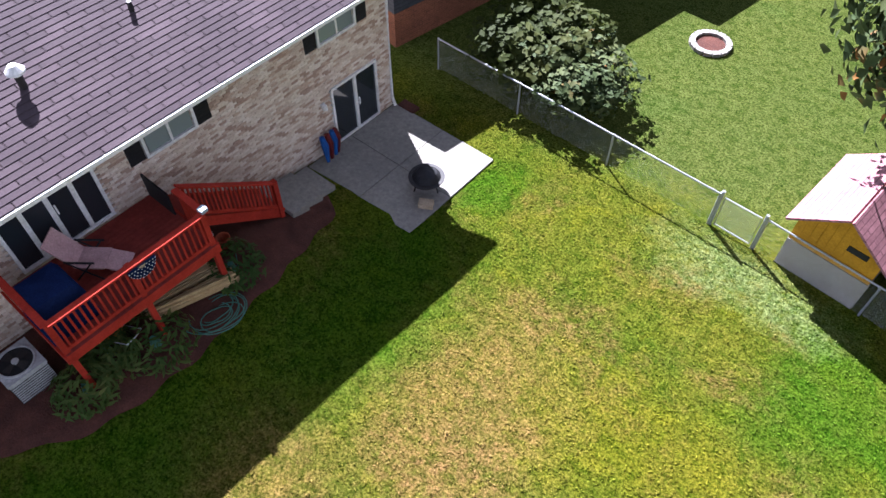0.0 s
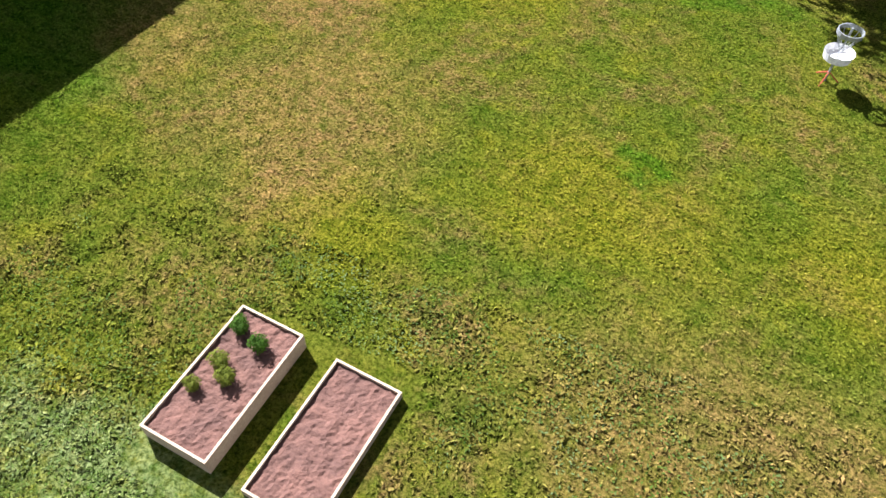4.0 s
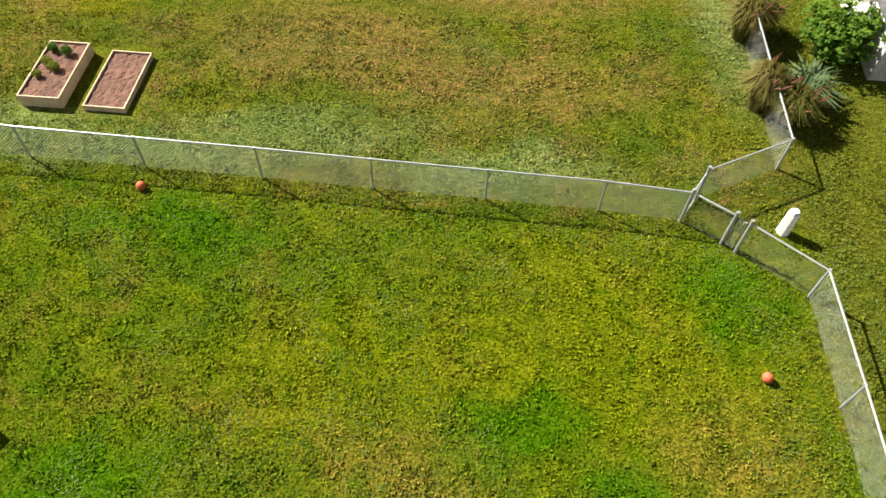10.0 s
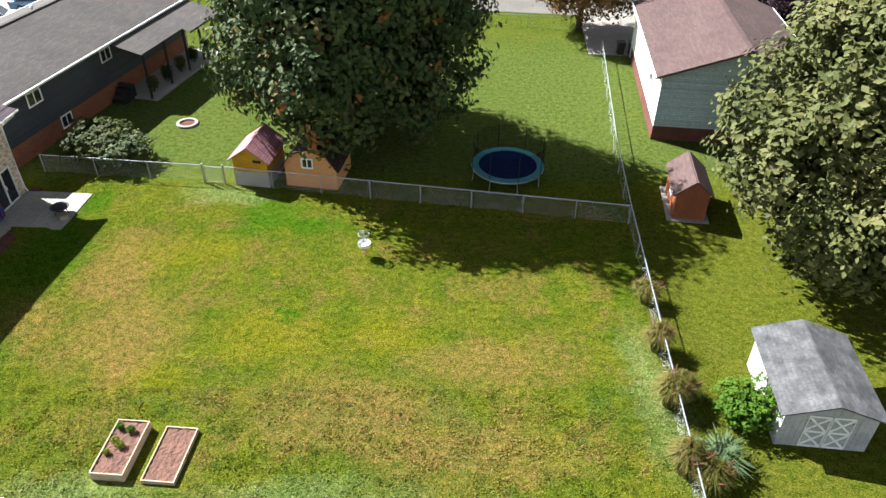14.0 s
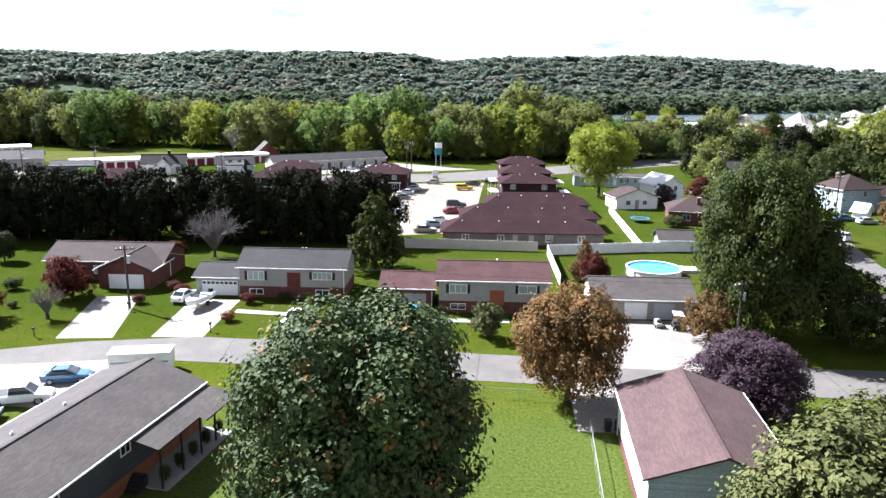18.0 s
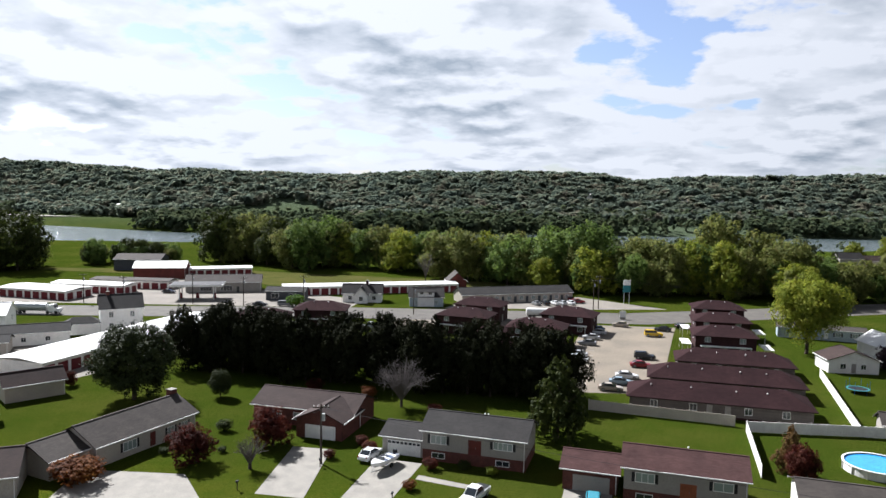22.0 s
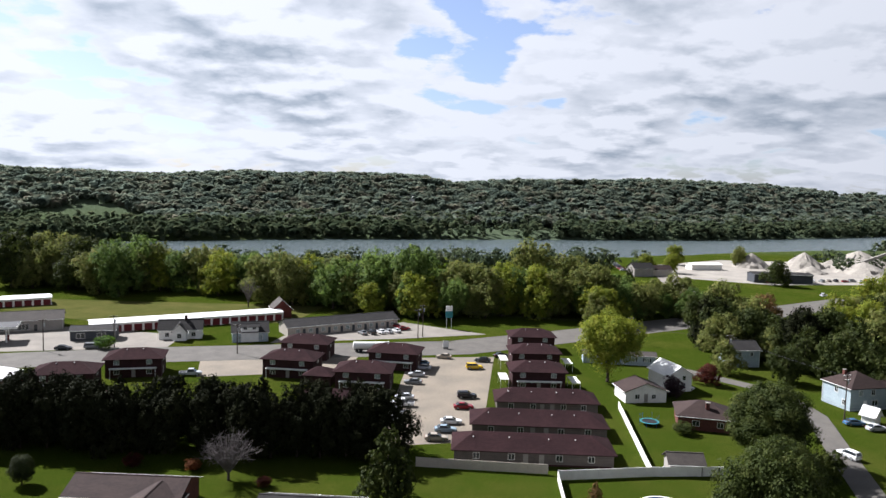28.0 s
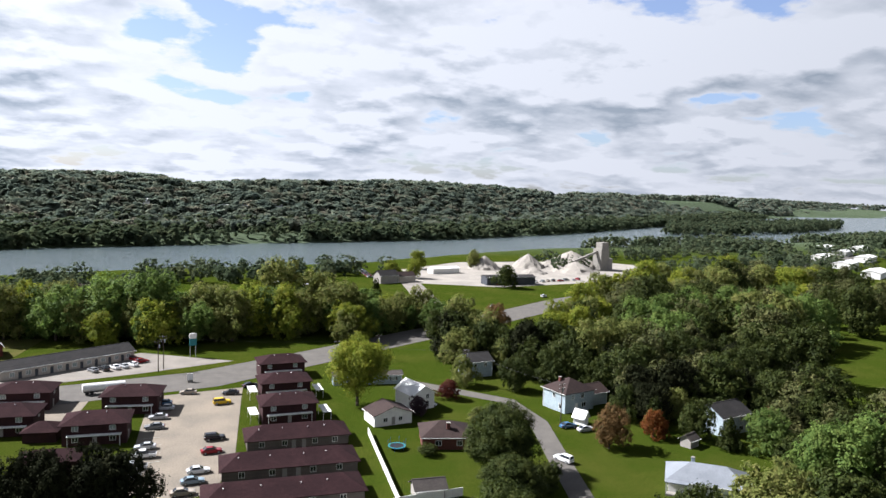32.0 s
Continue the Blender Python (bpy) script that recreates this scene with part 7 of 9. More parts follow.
def railing(a, b, z0, z1, parent, gap=0.125):
    """Balusters between two rails; z0, z1: floor heights at its ends."""
    a, b = Vector((*a, z0)), Vector((*b, z1))
    up = Vector((0, 0, 1))
    part("top_rail", Mesh().beam(a + up * 0.96, b + up * 0.96, 0.15, 0.045), "red_deck", parent)
    part("bottom_rail", Mesh().beam(a + up * 0.10, b + up * 0.10, 0.05, 0.09), "red_deck", parent)
    n = int((b - a).length / gap)
    for k in range(1, n):
        p = a.lerp(b, k / n)
        part("baluster", Mesh().box(p.x - 0.02, p.x + 0.02, p.y - 0.02, p.y + 0.02, p.z + 0.14, p.z + 0.94), "red_deck", parent)


railing((2.33, -11.55), (2.33, -8.05), FL, FL, deck)
railing((0.08, -11.58), (2.3, -11.58), FL, FL, deck)
railing((1.3, -7.98), (2.3, -7.98), FL, FL, deck)
stairs = thing("deck_stairs", HOME, "red-stained wooden stairs from a deck to a concrete landing", "stairs")
steps = 9
for k in range(steps):
    zt = FL - (k + 1) * 0.19
    y0 = -7.92 + k * 0.26
    part("tread", Mesh().box(0.22, 1.26, y0, y0 + 0.29, zt - 0.04, zt), "deck_floor", stairs)
for x in (0.2, 1.24):
    part("stringer", Mesh().beam((x + 0.02, -7.94, FL - 0.18), (x + 0.02, -5.52, FL - 1.92), 0.05, 0.26), "red_deck", stairs)
railing((1.27, -7.9), (1.27, -5.6), FL, FL - 1.72, stairs)
part("newel", Mesh().box(1.2, 1.33, -5.64, -5.52, 0.4, FL - 1.72 + 1.02), "red_deck", stairs)
landing = thing("concrete_steps", HOME, "low concrete steps between a deck stair and a patio", "steps")
for k in range(3):
    part("step", Mesh().box(0.15, 1.5 - 0.1 * k, -5.4 + 0.55 * k, -4.86 + 0.55 * k, -0.1, 0.62 - 0.19 * k), "concrete", landing)
for k in range(2):
    for j in range(2):
        x0, y0 = 0.06 + 1.92 * k, -3.82 + 1.93 * j
        single("patio", Mesh().box(x0, x0 + 1.9, y0, y0 + 1.91, -0.12, 0.045), "concrete", HOME, "grey concrete patio slab beside a brick house", "patio", "patio slabs", "structure")
p = HOME @ Vector((2.3, -7.98, RT + 0.0))
single("solar_cap", Mesh().box(-0.08, 0.08, -0.08, 0.08, 0, 0.09), "siding_blue", pose(p.x, p.y, RT + 0.02), "small blue-grey post cap lamp on a railing", "post cap")

# mulch bed beside the house
m = Mesh()
edge = [(-13.6, 2.2), (-12.5, 2.9), (-11.5, 3.15), (-10, 3.2), (-8.5, 3.1), (-7, 2.85), (-5.6, 2.4), (-4.4, 2.0), (-3.95, 1.3)]
yy = np.linspace(-13.6, -3.95, 40)
cols = 10
P = []
for y in yy:
    w = np.interp(y, [e[0] for e in edge], [e[1] for e in edge]) + 0.06 * math.sin(y * 5)
    rowp = []
    for k in range(cols + 1):
        q = HOME @ Vector((0.02 + (w - 0.02) * k / cols, y, 0))
        rowp.append((q.x, q.y, land(q.x, q.y) + (0.05 + 0.03 * noise.noise((q.x * 3, q.y * 3, 0)) if 0 < k < cols else 0.02)))
    P.append(rowp)
for i in range(len(P) - 1):
    for k in range(cols):
        m.face([P[i][k], P[i][k + 1], P[i + 1][k + 1], P[i + 1][k]])
single("mulch_bed", m, "mulch", Matrix(), "dark brown mulch bed along a brick house", "garden bed", kind="structure", smooth=True)


def blade_plant(name, x, y, n, length, spread_r, mat, label, category, width=0.03, droop=0.5, seed=0, group="", z=None):
    """Arching blades from one crown."""
    gg = np.random.default_rng(seed + 11)
    root = thing(name, pose(x, y, land(x, y) if z is None else z), label, category, group)
    m = Mesh()
    for i in range(n):
        a, t = gg.uniform(0, 6.28), gg.random() ** 0.6
        L = length * gg.uniform(0.7, 1.1)
        d = Vector((math.cos(a), math.sin(a), 0))
        side_ = Vector((-d.y, d.x, 0)) * width * gg.uniform(0.7, 1.3)
        base = d * spread_r * 0.35 * gg.random()
        p0, p1 = base, base + d * spread_r * t * 0.55 + Vector((0, 0, L * (1 - 0.25 * t)))
        p2 = base + d * spread_r * t * (1.1 + droop * 0.3) + Vector((0, 0, L * (1.0 - droop * t)))
        m.face([p0 - side_ * 0.5, p0 + side_ * 0.5, p1 + side_, p1 - side_])
        m.face([p1 - side_, p1 + side_, p2])
    part("foliage", m, mat, root)
    return root


MAT["hosta"] = leaf_material("hosta_leaves", [(0.030, 0.058, 0.014), (0.060, 0.095, 0.022), (0.150, 0.150, 0.045)], light=1.5)
for i, (x, y, s) in enumerate([(-32.4, -8.9, 1.0), (-32.15, -7.35, 1.25), (-32.3, -4.95, 1.1), (-32.7, -8.1, 0.8)]):
    q = np.random.default_rng(70 + i)
    d = q.normal(size=(420, 3))
    d[:, 2] = np.abs(d[:, 2]) * 0.8 + 0.05
    d /= np.linalg.norm(d, axis=1, keepdims=True)
    c = d * np.array([0.62, 0.62, 0.50]) * s * q.uniform(0.55, 1.0, (420, 1)) ** 0.5
    nr = d + q.normal(size=(420, 3)) * 0.35 + np.array([0, 0, 0.3])
    me = leaf_mesh("foliage", c, nr / np.linalg.norm(nr, axis=1, keepdims=True), 0.046, i, 2.2)
    me.materials.append(MAT["hosta"])
    root = (thing("hosta", pose(x, y, land(x, y) + 0.05) @ Matrix.Scale(1.2, 4), "domed clump of green and cream hosta leaves in mulch", "plant", "hostas"))
    part("foliage", me, "hosta", root)
    part("crown", Mesh().tube([(0, 0, -0.05), (0, 0, 0.2)], [0.12, 0.06], 8), "hose", root)
# cooling unit
r = thing("air_conditioner", home_at(1.2, -12.3, None, 0), "grey outdoor air conditioner with a black fan", "air conditioner")
part("cabinet", Mesh().tube([(0, 0, 0), (0, 0, 0.72)], 0.56, 4), "grey_box", r, at=pose(0, 0, 0, 0, 0, 45))
for k in range(9):
    part("louvre", Mesh().box(-0.405, 0.405, -0.405, 0.405, 0.06 + k * 0.07, 0.075 + k * 0.07), "dark_metal", r)
part("lid", Mesh().box(-0.42, 0.42, -0.42, 0.42, 0.72, 0.78), "grey_box", r)
part("fan_ring", Mesh().ring(0, 0, 0.78, 0.34, 0.38, 0.03, 28), "grey_box", r)
part("fan_well", Mesh().disc(0, 0, 0.784, 0.34, 24), "black", r)
hub = part("hub", Mesh().tube([(0, 0, 0.786), (0, 0, 0.83)], 0.075, 12), "grey_box", r)
for k in range(4):
    part("fan_blade", Mesh().face([(0.05, -0.05, 0.8), (0.28, -0.11, 0.79), (0.28, 0.1, 0.82), (0.05, 0.05, 0.82)]), "dark_metal", hub, at=pose(0, 0, 0, 0, 0, 90 * k + 20))
# cane stack under the deck
r = thing("cane_stack", home_at(1.95, -8.95, None, 28), "loose stack of pale bamboo canes under a deck", "cane stack")
g = np.random.default_rng(6)
for k in range(46):
    x, z = g.uniform(-0.5, 0.55), 0.12 + 0.05 * (k // 9) + 0.35 * g.random() * 0.3
    part("cane", Mesh().tube([(x * 0.8 - 0.55, -0.75 + g.uniform(-0.1, 0.1), z + 0.22), (x + 0.55, 0.75 + g.uniform(-0.15, 0.15), z)], 0.033, 6), "bamboo", r)
# hose
r = thing("garden_hose", home_at(2.72, -8.75, None, 0), "pale green garden hose lying in loose loops", "garden hose")
pts = []
for i in range(170):
    a = i * 0.27
    q = 0.40 + 0.14 * math.sin(i * 0.11) + 0.06 * math.sin(i * 0.53)
    pts.append((q * math.cos(a) + 0.10 * math.sin(i * 0.07), q * 1.15 * math.sin(a) + 0.1 * math.cos(i * 0.045), 0.09 + 0.03 * math.sin(i * 0.31)))
part("coil", Mesh().tube(pts, 0.014, 5), "hose", r, smooth=True)
part("tail", Mesh().tube([(-0.4, 0.3, 0.08), (-0.75, 0.75, 0.1), (-0.6, 1.15, 0.1), (-1.0, 1.4, 0.12)], 0.014, 5), "hose", r)
for x, y, mt, lb in ((1.05, -7.6, "white", "white plastic bucket under a deck"), (1.35, -7.35, "orange", "terracotta pot under a deck")):
    r = thing("bucket", home_at(x, y), lb, "bucket", "buckets")
    part("shell", Mesh().tube([(0, 0, 0.05), (0, 0, 0.36)], [0.12, 0.16], 14, False), mt, r)
    part("bottom", Mesh().disc(0, 0, 0.07, 0.12, 14), mt, r)
    part("rim", Mesh().ring(0, 0, 0.345, 0.15, 0.175, 0.03, 16), mt, r)
r = thing("lawn_mower", home_at(1.5, -10.6, None, 15), "yellow push mower with a bent tube handle under a deck", "lawn mower")
part("housing", Mesh().tube([(0, 0, 0.12), (0, 0, 0.3), (0, 0, 0.42)], [0.32, 0.3, 0.2], 12), "yellow", r)
part("engine", Mesh().tube([(0, 0, 0.42), (0, 0, 0.58)], 0.14, 10), "dark_metal", r)
part("handle", Mesh().tube([(0.2, -0.22, 0.25), (0.85, -0.22, 0.55), (0.9, 0, 0.58), (0.85, 0.22, 0.55), (0.2, 0.22, 0.25)], 0.014, 6), "steel", r)
for u in (-0.22, 0.22):
    for w in (-0.3, 0.3):
        part("wheel", Mesh().tube([(u, w - 0.03, 0.1), (u, w + 0.03, 0.1)], 0.1, 12), "tyre", r)
# deck furniture
r = thing("lounge_chair", HOME @ pose(1.05, -10.0, FL, 0, 0, 38), "reclining patio chair with faded pink sling cloth", "chair")
part("seat", Mesh().box(-0.28, 0.32, -0.27, 0.27, 0.36, 0.40), "pink", r)
part("backrest", Mesh().beam((-0.28, 0, 0.38), (-0.72, 0, 1.0), 0.54, 0.04), "pink", r)
part("leg_rest", Mesh().beam((0.32, 0, 0.38), (0.75, 0, 0.26), 0.5, 0.03), "pink", r)
for w in (-0.3, 0.3):
    part("armrest", Mesh().tube([(-0.42, w, 0.58), (0.2, w, 0.6)], 0.025, 6), "black", r)
    part("leg", Mesh().tube([(-0.35, w, 0.0), (0.15, w, 0.6)], 0.018, 6), "black", r)
    part("leg", Mesh().tube([(0.3, w, 0.0), (-0.4, w, 0.58)], 0.018, 6), "black", r)
r = thing("grill_cover", HOME @ pose(1.5, -11.1, FL, 0, 0, 0), "grill under a dark navy cover on a deck", "covered grill")
part("cover", Mesh().tube([(0, 0, 0.0), (0, 0, 0.75), (0, 0, 1.0), (0, 0, 1.06)], [0.75, 0.68, 0.55, 0.1], 4), "navy", r, at=pose(0, 0, 0, 0, 0, 45))
r = thing("dog_gate", HOME @ pose(0.55, -8.06, FL, 0, 0, 0), "low dark gate panel at the head of stairs", "gate")
part("panel", Mesh().box(-0.45, 0.5, -0.02, 0.02, 0.03, 0.7), "black", r)
r = thing("bunting", HOME @ pose(2.42, -9.6, FL + 0.95, 0, 0, 0), "half-round starry bunting hung over a railing", "bunting")
fan = [(0.0, 0.32 * math.cos(t), -0.36 * math.sin(t)) for t in np.linspace(0, math.pi, 15)]
m = Mesh()
for k in range(14):
    b = 0.03 * (k % 2)
    m.face([(0.01, 0, 0), (0.01 + b, *fan[k][1:]), (0.04 - b, *fan[k + 1][1:])])
part("cloth", m, "navy", r)
m = Mesh()
for q, n in ((0.10, 4), (0.17, 7), (0.24, 10), (0.30, 13)):
    for k in range(n):
        a = math.pi * (k + 0.5) / n
        o = (0.05, q * math.cos(a), -1.1 * q * math.sin(a))
        m.face([(o[0], o[1] + 0.014 * math.cos(t), o[2] + 0.014 * math.sin(t)) for t in np.linspace(0, 2 * math.pi, 7)[:-1]])
part("star_print", m, "white", r, "white star print")
m = Mesh()
for k in range(8):
    a, b = math.pi * k / 8, math.pi * (k + 1) / 8
    m.face([(0.052, 0, 0), (0.052, 0.075 * math.cos(a), -0.075 * math.sin(a)), (0.052, 0.075 * math.cos(b), -0.075 * math.sin(b))])
part("centre", m, "timber", r, "plain tan centre")
# patio things
r = thing("fire_bowl", pose(-30.75, 0.62, 0.045), "black round fire bowl with a mesh lid on a patio", "fire pit")
part("bowl", Mesh().tube([(0, 0, 0.18), (0, 0, 0.3), (0, 0, 0.42)], [0.16, 0.36, 0.42], 24), "dark_metal", r)
part("rim", Mesh().ring(0, 0, 0.41, 0.40, 0.50, 0.025, 32), "dark_metal", r)
part("lid", Mesh().tube([(0, 0, 0.44), (0, 0, 0.56), (0, 0, 0.64)], [0.39, 0.28, 0.03], 20), "black", r)
for k in range(3):
    a = k * 2.1
    part("leg", Mesh().tube([(0.3 * math.cos(a), 0.3 * math.sin(a), 0.3), (0.38 * math.cos(a), 0.38 * math.sin(a), 0)], 0.018, 6), "dark_metal", r)
single("paving_block", Mesh().box(-0.2, 0.2, -0.12, 0.12, 0, 0.16), "timber", pose(-30.35, 0.05, 0.045, 0, 0, 25), "pale rose stone block on a patio", "block")
r = thing("folded_chairs", HOME @ pose(0.22, -2.95, 0.045), "blue and red folding camp chairs leaning on brick", "folded chairs")
for k, (mt, y) in enumerate((("blue", -0.18), ("red", 0.0), ("blue", 0.18), ("red", 0.3))):
    part("bundle", Mesh().tube([(0.16 - 0.03 * k, y, 0.04), (0.06, y + 0.05, 0.55), (0.0, y + 0.02, 0.86)], [0.05, 0.11, 0.07], 7), mt, r)
r = thing("drain_block", HOME @ pose(0.45, 0.15, 0.0), "dark splash block below a downpipe", "splash block")
part("tray", Mesh().box(-0.25, 0.35, -0.16, 0.16, 0, 0.09), "mulch", r)

# ---- the yard ----
def raised_bed(cx, cy, rot, h, label, planted):
    r = thing("raised_bed", pose(cx, cy, 0, 0, 0, rot), label, "garden bed", "raised beds")
    for x0, x1, y0, y1 in ((-0.61, 0.61, -1.22, -1.18), (-0.61, 0.61, 1.18, 1.22), (-0.61, -0.57, -1.18, 1.18), (0.57, 0.61, -1.18, 1.18)):
        part("board", Mesh().box(x0, x1, y0, y1, 0, h), "timber", r)
    m = Mesh()
    gx, gy = np.linspace(-0.57, 0.57, 20), np.linspace(-1.18, 1.18, 40)
    Z = [[h - 0.06 + 0.035 * noise.noise((x * 6 + cx, y * 6, 2)) + 0.02 * noise.noise((x * 17, y * 17, cx)) for x in gx] for y in gy]
    for j in range(39):
        for i in range(19):
            m.face([(gx[i], gy[j], Z[j][i]), (gx[i + 1], gy[j], Z[j][i + 1]), (gx[i + 1], gy[j + 1], Z[j + 1][i + 1]), (gx[i], gy[j + 1], Z[j + 1][i])])
    part("soil", m, "soil", r)
    return r


raised_bed(-21.92, -15.2, -4.5, 0.38, "tall timber raised bed with a few vegetable plants", True)
raised_bed(-20.10, -15.36, -5.0, 0.18, "low timber raised bed of bare brown soil", False)
for i, (x, y, leaf, s) in enumerate([(-22.2, -14.35, "green", 0.22), (-21.75, -14.5, "green", 0.25), (-22.15, -15.0, "yellowgreen", 0.25), (-21.9, -15.2, "yellowgreen", 0.24), (-22.3, -15.5, "yellowgreen", 0.2), (-22.3, -14.2, "bright", 0.15)]):
    tree(x, y, s * 1.5, s * 0.7, "bush", "bright" if leaf == "green" else leaf, "small leafy vegetable plant in a raised bed", "vegetable_plant", "vegetable plants", z=0.3, category="plant")
r = thing("disc_basket", pose(-14.0, -3.0, 0, 0, 0, 10), "white disc golf basket with hanging chains on a lawn", "disc basket")
part("pole", Mesh().tube([(0, 0, 0), (0, 0, 1.4)], 0.025, 8), "steel", r)
part("tray", Mesh().tube([(0, 0, 0.62), (0, 0, 0.8)], [0.30, 0.33], 18, False), "white", r)
part("tray_floor", Mesh().disc(0, 0, 0.63, 0.3, 18), "white", r)
part("top_band", Mesh().ring(0, 0, 1.24, 0.26, 0.28, 0.1, 20), "steel", r)
for k in range(10):
    a = k * 0.628
    part("chain", Mesh().tube([(0.26 * math.cos(a), 0.26 * math.sin(a), 1.26), (0.14 * math.cos(a), 0.14 * math.sin(a), 1.0), (0.04 * math.cos(a), 0.04 * math.sin(a), 0.85)], 0.008, 4), "steel", r)
for k in range(3):
    a = k * 2.1
    part("foot", Mesh().tube([(0, 0, 0.25), (0.3 * math.cos(a), 0.3 * math.sin(a), 0.0)], 0.015, 5), "orange", r)


def globe(r0, n=14):
    m = Mesh()
    for i in range(n // 2):
        for k in range(n):
            q = lambda ii, kk: (r0 * math.sin(math.pi * ii / (n // 2)) * math.cos(2 * math.pi * kk / n), r0 * math.sin(math.pi * ii / (n // 2)) * math.sin(2 * math.pi * kk / n), r0 - r0 * math.cos(math.pi * ii / (n // 2)))
            f = [q(i, k), q(i, k + 1), q(i + 1, k + 1), q(i + 1, k)]
            m.face(f[::-1] if i == 0 else f)
    return m


for x, y in ((-18.47, -19.42), (-3.45, -24.75)):
    r = thing("play_ball", pose(x, y, 0.0), "scuffed orange-red rubber play ball on grass", "ball", "play balls")
    part("skin", globe(0.125, 18), "orange", r, smooth=True)
    part("valve", Mesh().tube([(0, -0.118, 0.13), (0, -0.127, 0.13)], 0.012, 8), "black", r)
r = thing("utility_pedestal", pose(-1.92, -20.6, 0, 0, 0, 20), "white plastic utility pedestal on grass", "utility box")
part("case", Mesh().tube([(0, 0, 0), (0, 0, 0.72), (0, 0, 0.8)], [0.17, 0.15, 0.1], 8), "white", r)
part("lid", Mesh().tube([(0, 0, 0.8), (0, 0, 0.86)], [0.14, 0.1], 8), "grey_box", r)
r = thing("metal_bench", pose(-20.75, -26.3, 0, 0, 0, -35), "grey metal table top by the fence line", "metal table")
part("top", Mesh().box(-0.55, 0.45, -0.75, 0.75, 0.42, 0.47), "steel", r)
part("ridge", Mesh().box(-0.08, 0.0, -0.7, 0.7, 0.47, 0.50), "grey_box", r)
for u in (-0.5, 0.4):
    for w in (-0.7, 0.7):
        part("leg", Mesh().box(u - 0.03, u + 0.03, w - 0.03, w + 0.03, 0, 0.42), "steel", r)
# fire ring in the neighbour's lawn
r = thing("stone_fire_ring", pose(-26.98, 11.5, 0), "low ring of pale stones round ashes on a lawn", "fire ring")
for k in range(14):
    a = k * 2 * math.pi / 14
    part("stone", Mesh().box(-0.10, 0.10, -0.13, 0.13, -0.05, 0.12), "concrete", r, at=pose(0.60 * math.cos(a), 0.60 * math.sin(a), 0, 0, 0, math.degrees(a)))
part("ashes", Mesh().disc(0, 0, 0.03, 0.52, 20), "mulch", r)

# sheds
MAT["grey_boards"] = material("weathered_white_boards", (0.397, 0.39, 0.378), (0.294, 0.291, 0.288), 1.5, 14.0, 0.85)
def plank_shed(name, x, y, rot, w, d, h, rise, wall_mat, roof_mat, label, gambrel=False, over=0.25):
    root = thing(name, pose(x, y, 0, 0, 0, rot), label, "shed")
    prof = [(-w / 2, 0), (w / 2, 0), (w / 2, h)] + ([(w * 0.33, h + rise * 0.68), (0, h + rise), (-w * 0.33, h + rise * 0.68)] if gambrel else [(0, h + rise)]) + [(-w / 2, h)]
    part("body", Mesh().prism(prof, 0, d), wall_mat, root)
    n = int(w / 0.2)
    for k in range(n):
        x0 = -w / 2 + w * k / n
        top = h + (rise * (1 - abs((x0 + w / n / 2) / (w / 2))) if not gambrel else rise * 0.55 * min(1, 2.2 * (1 - abs((x0 + w / n / 2) / (w / 2)))))
        part("board", Mesh().box(x0 + 0.006, x0 + w / n - 0.006, -0.022, 0.0, 0.02, top - 0.06), wall_mat, root)
    top = [p for p in prof[2:]]
    rf = Mesh()
    t = 0.07
    for (xa, za), (xb, zb) in zip(top, top[1:]):
        e = Vector((xb - xa, 0, zb - za)).normalized()
        nrm = Vector((-e.z, 0, e.x)) * -1
        nrm = nrm if nrm.z > 0 else -nrm
        a, b = Vector((xa, 0, za)), Vector((xb, 0, zb))
        if (xa, za) == top[0]:
            a -= e * over
        if (xb, zb) == top[-1]:
            b += e * over
        c = [a + nrm * 0.01, b + nrm * 0.01, b + nrm * t, a + nrm * t]
        for y0, y1 in ((-over, d + over),):
            f = [(q.x, y0, q.z) for q in c], [(q.x, y1, q.z) for q in c]
            rf.face(f[0]), rf.face(f[1][::-1])
            for i in range(4):
                rf.face([f[0][(i + 1) % 4], f[0][i], f[1][i], f[1][(i + 1) % 4]])
    part("roof", rf, roof_mat, root)
    return root


s = plank_shed("yellow_shed", -21.0, 3.66, -9.9, 2.05, 2.6, 1.75, 0.75, "yellow_wood", "roof_pink", "mustard wooden shed with a faded red shingle roof")
part("skirt_panel", Mesh().box(-1.03, 1.03, -0.05, -0.024, 0, 0.95), "siding", s, "pale grey sheet panel across the front")
part("skirt_panel", Mesh().box(1.025, 1.05, 0.0, 2.6, 0, 0.95), "siding", s)
part("hatch", Mesh().box(0.2, 0.7, -0.04, -0.023, 1.55, 1.72), "black", s)
s = plank_shed("peach_shed", -17.56, 3.5, -10.0, 3.05, 2.8, 1.45, 1.05, "peach", "roof_brown", "peach-painted gambrel shed with a small dark window", True)
window(s, pose(-0.15, -0.025, 1.35, 0, 0, 180), 0.55, 0.5, False, 2)
s = plank_shed("white_shed", 3.96, -14.9, -6.4, 3.3, 4.2, 1.85, 0.58, "grey_boards", "roof_worn", "weathered white shed with double cross-braced doors")
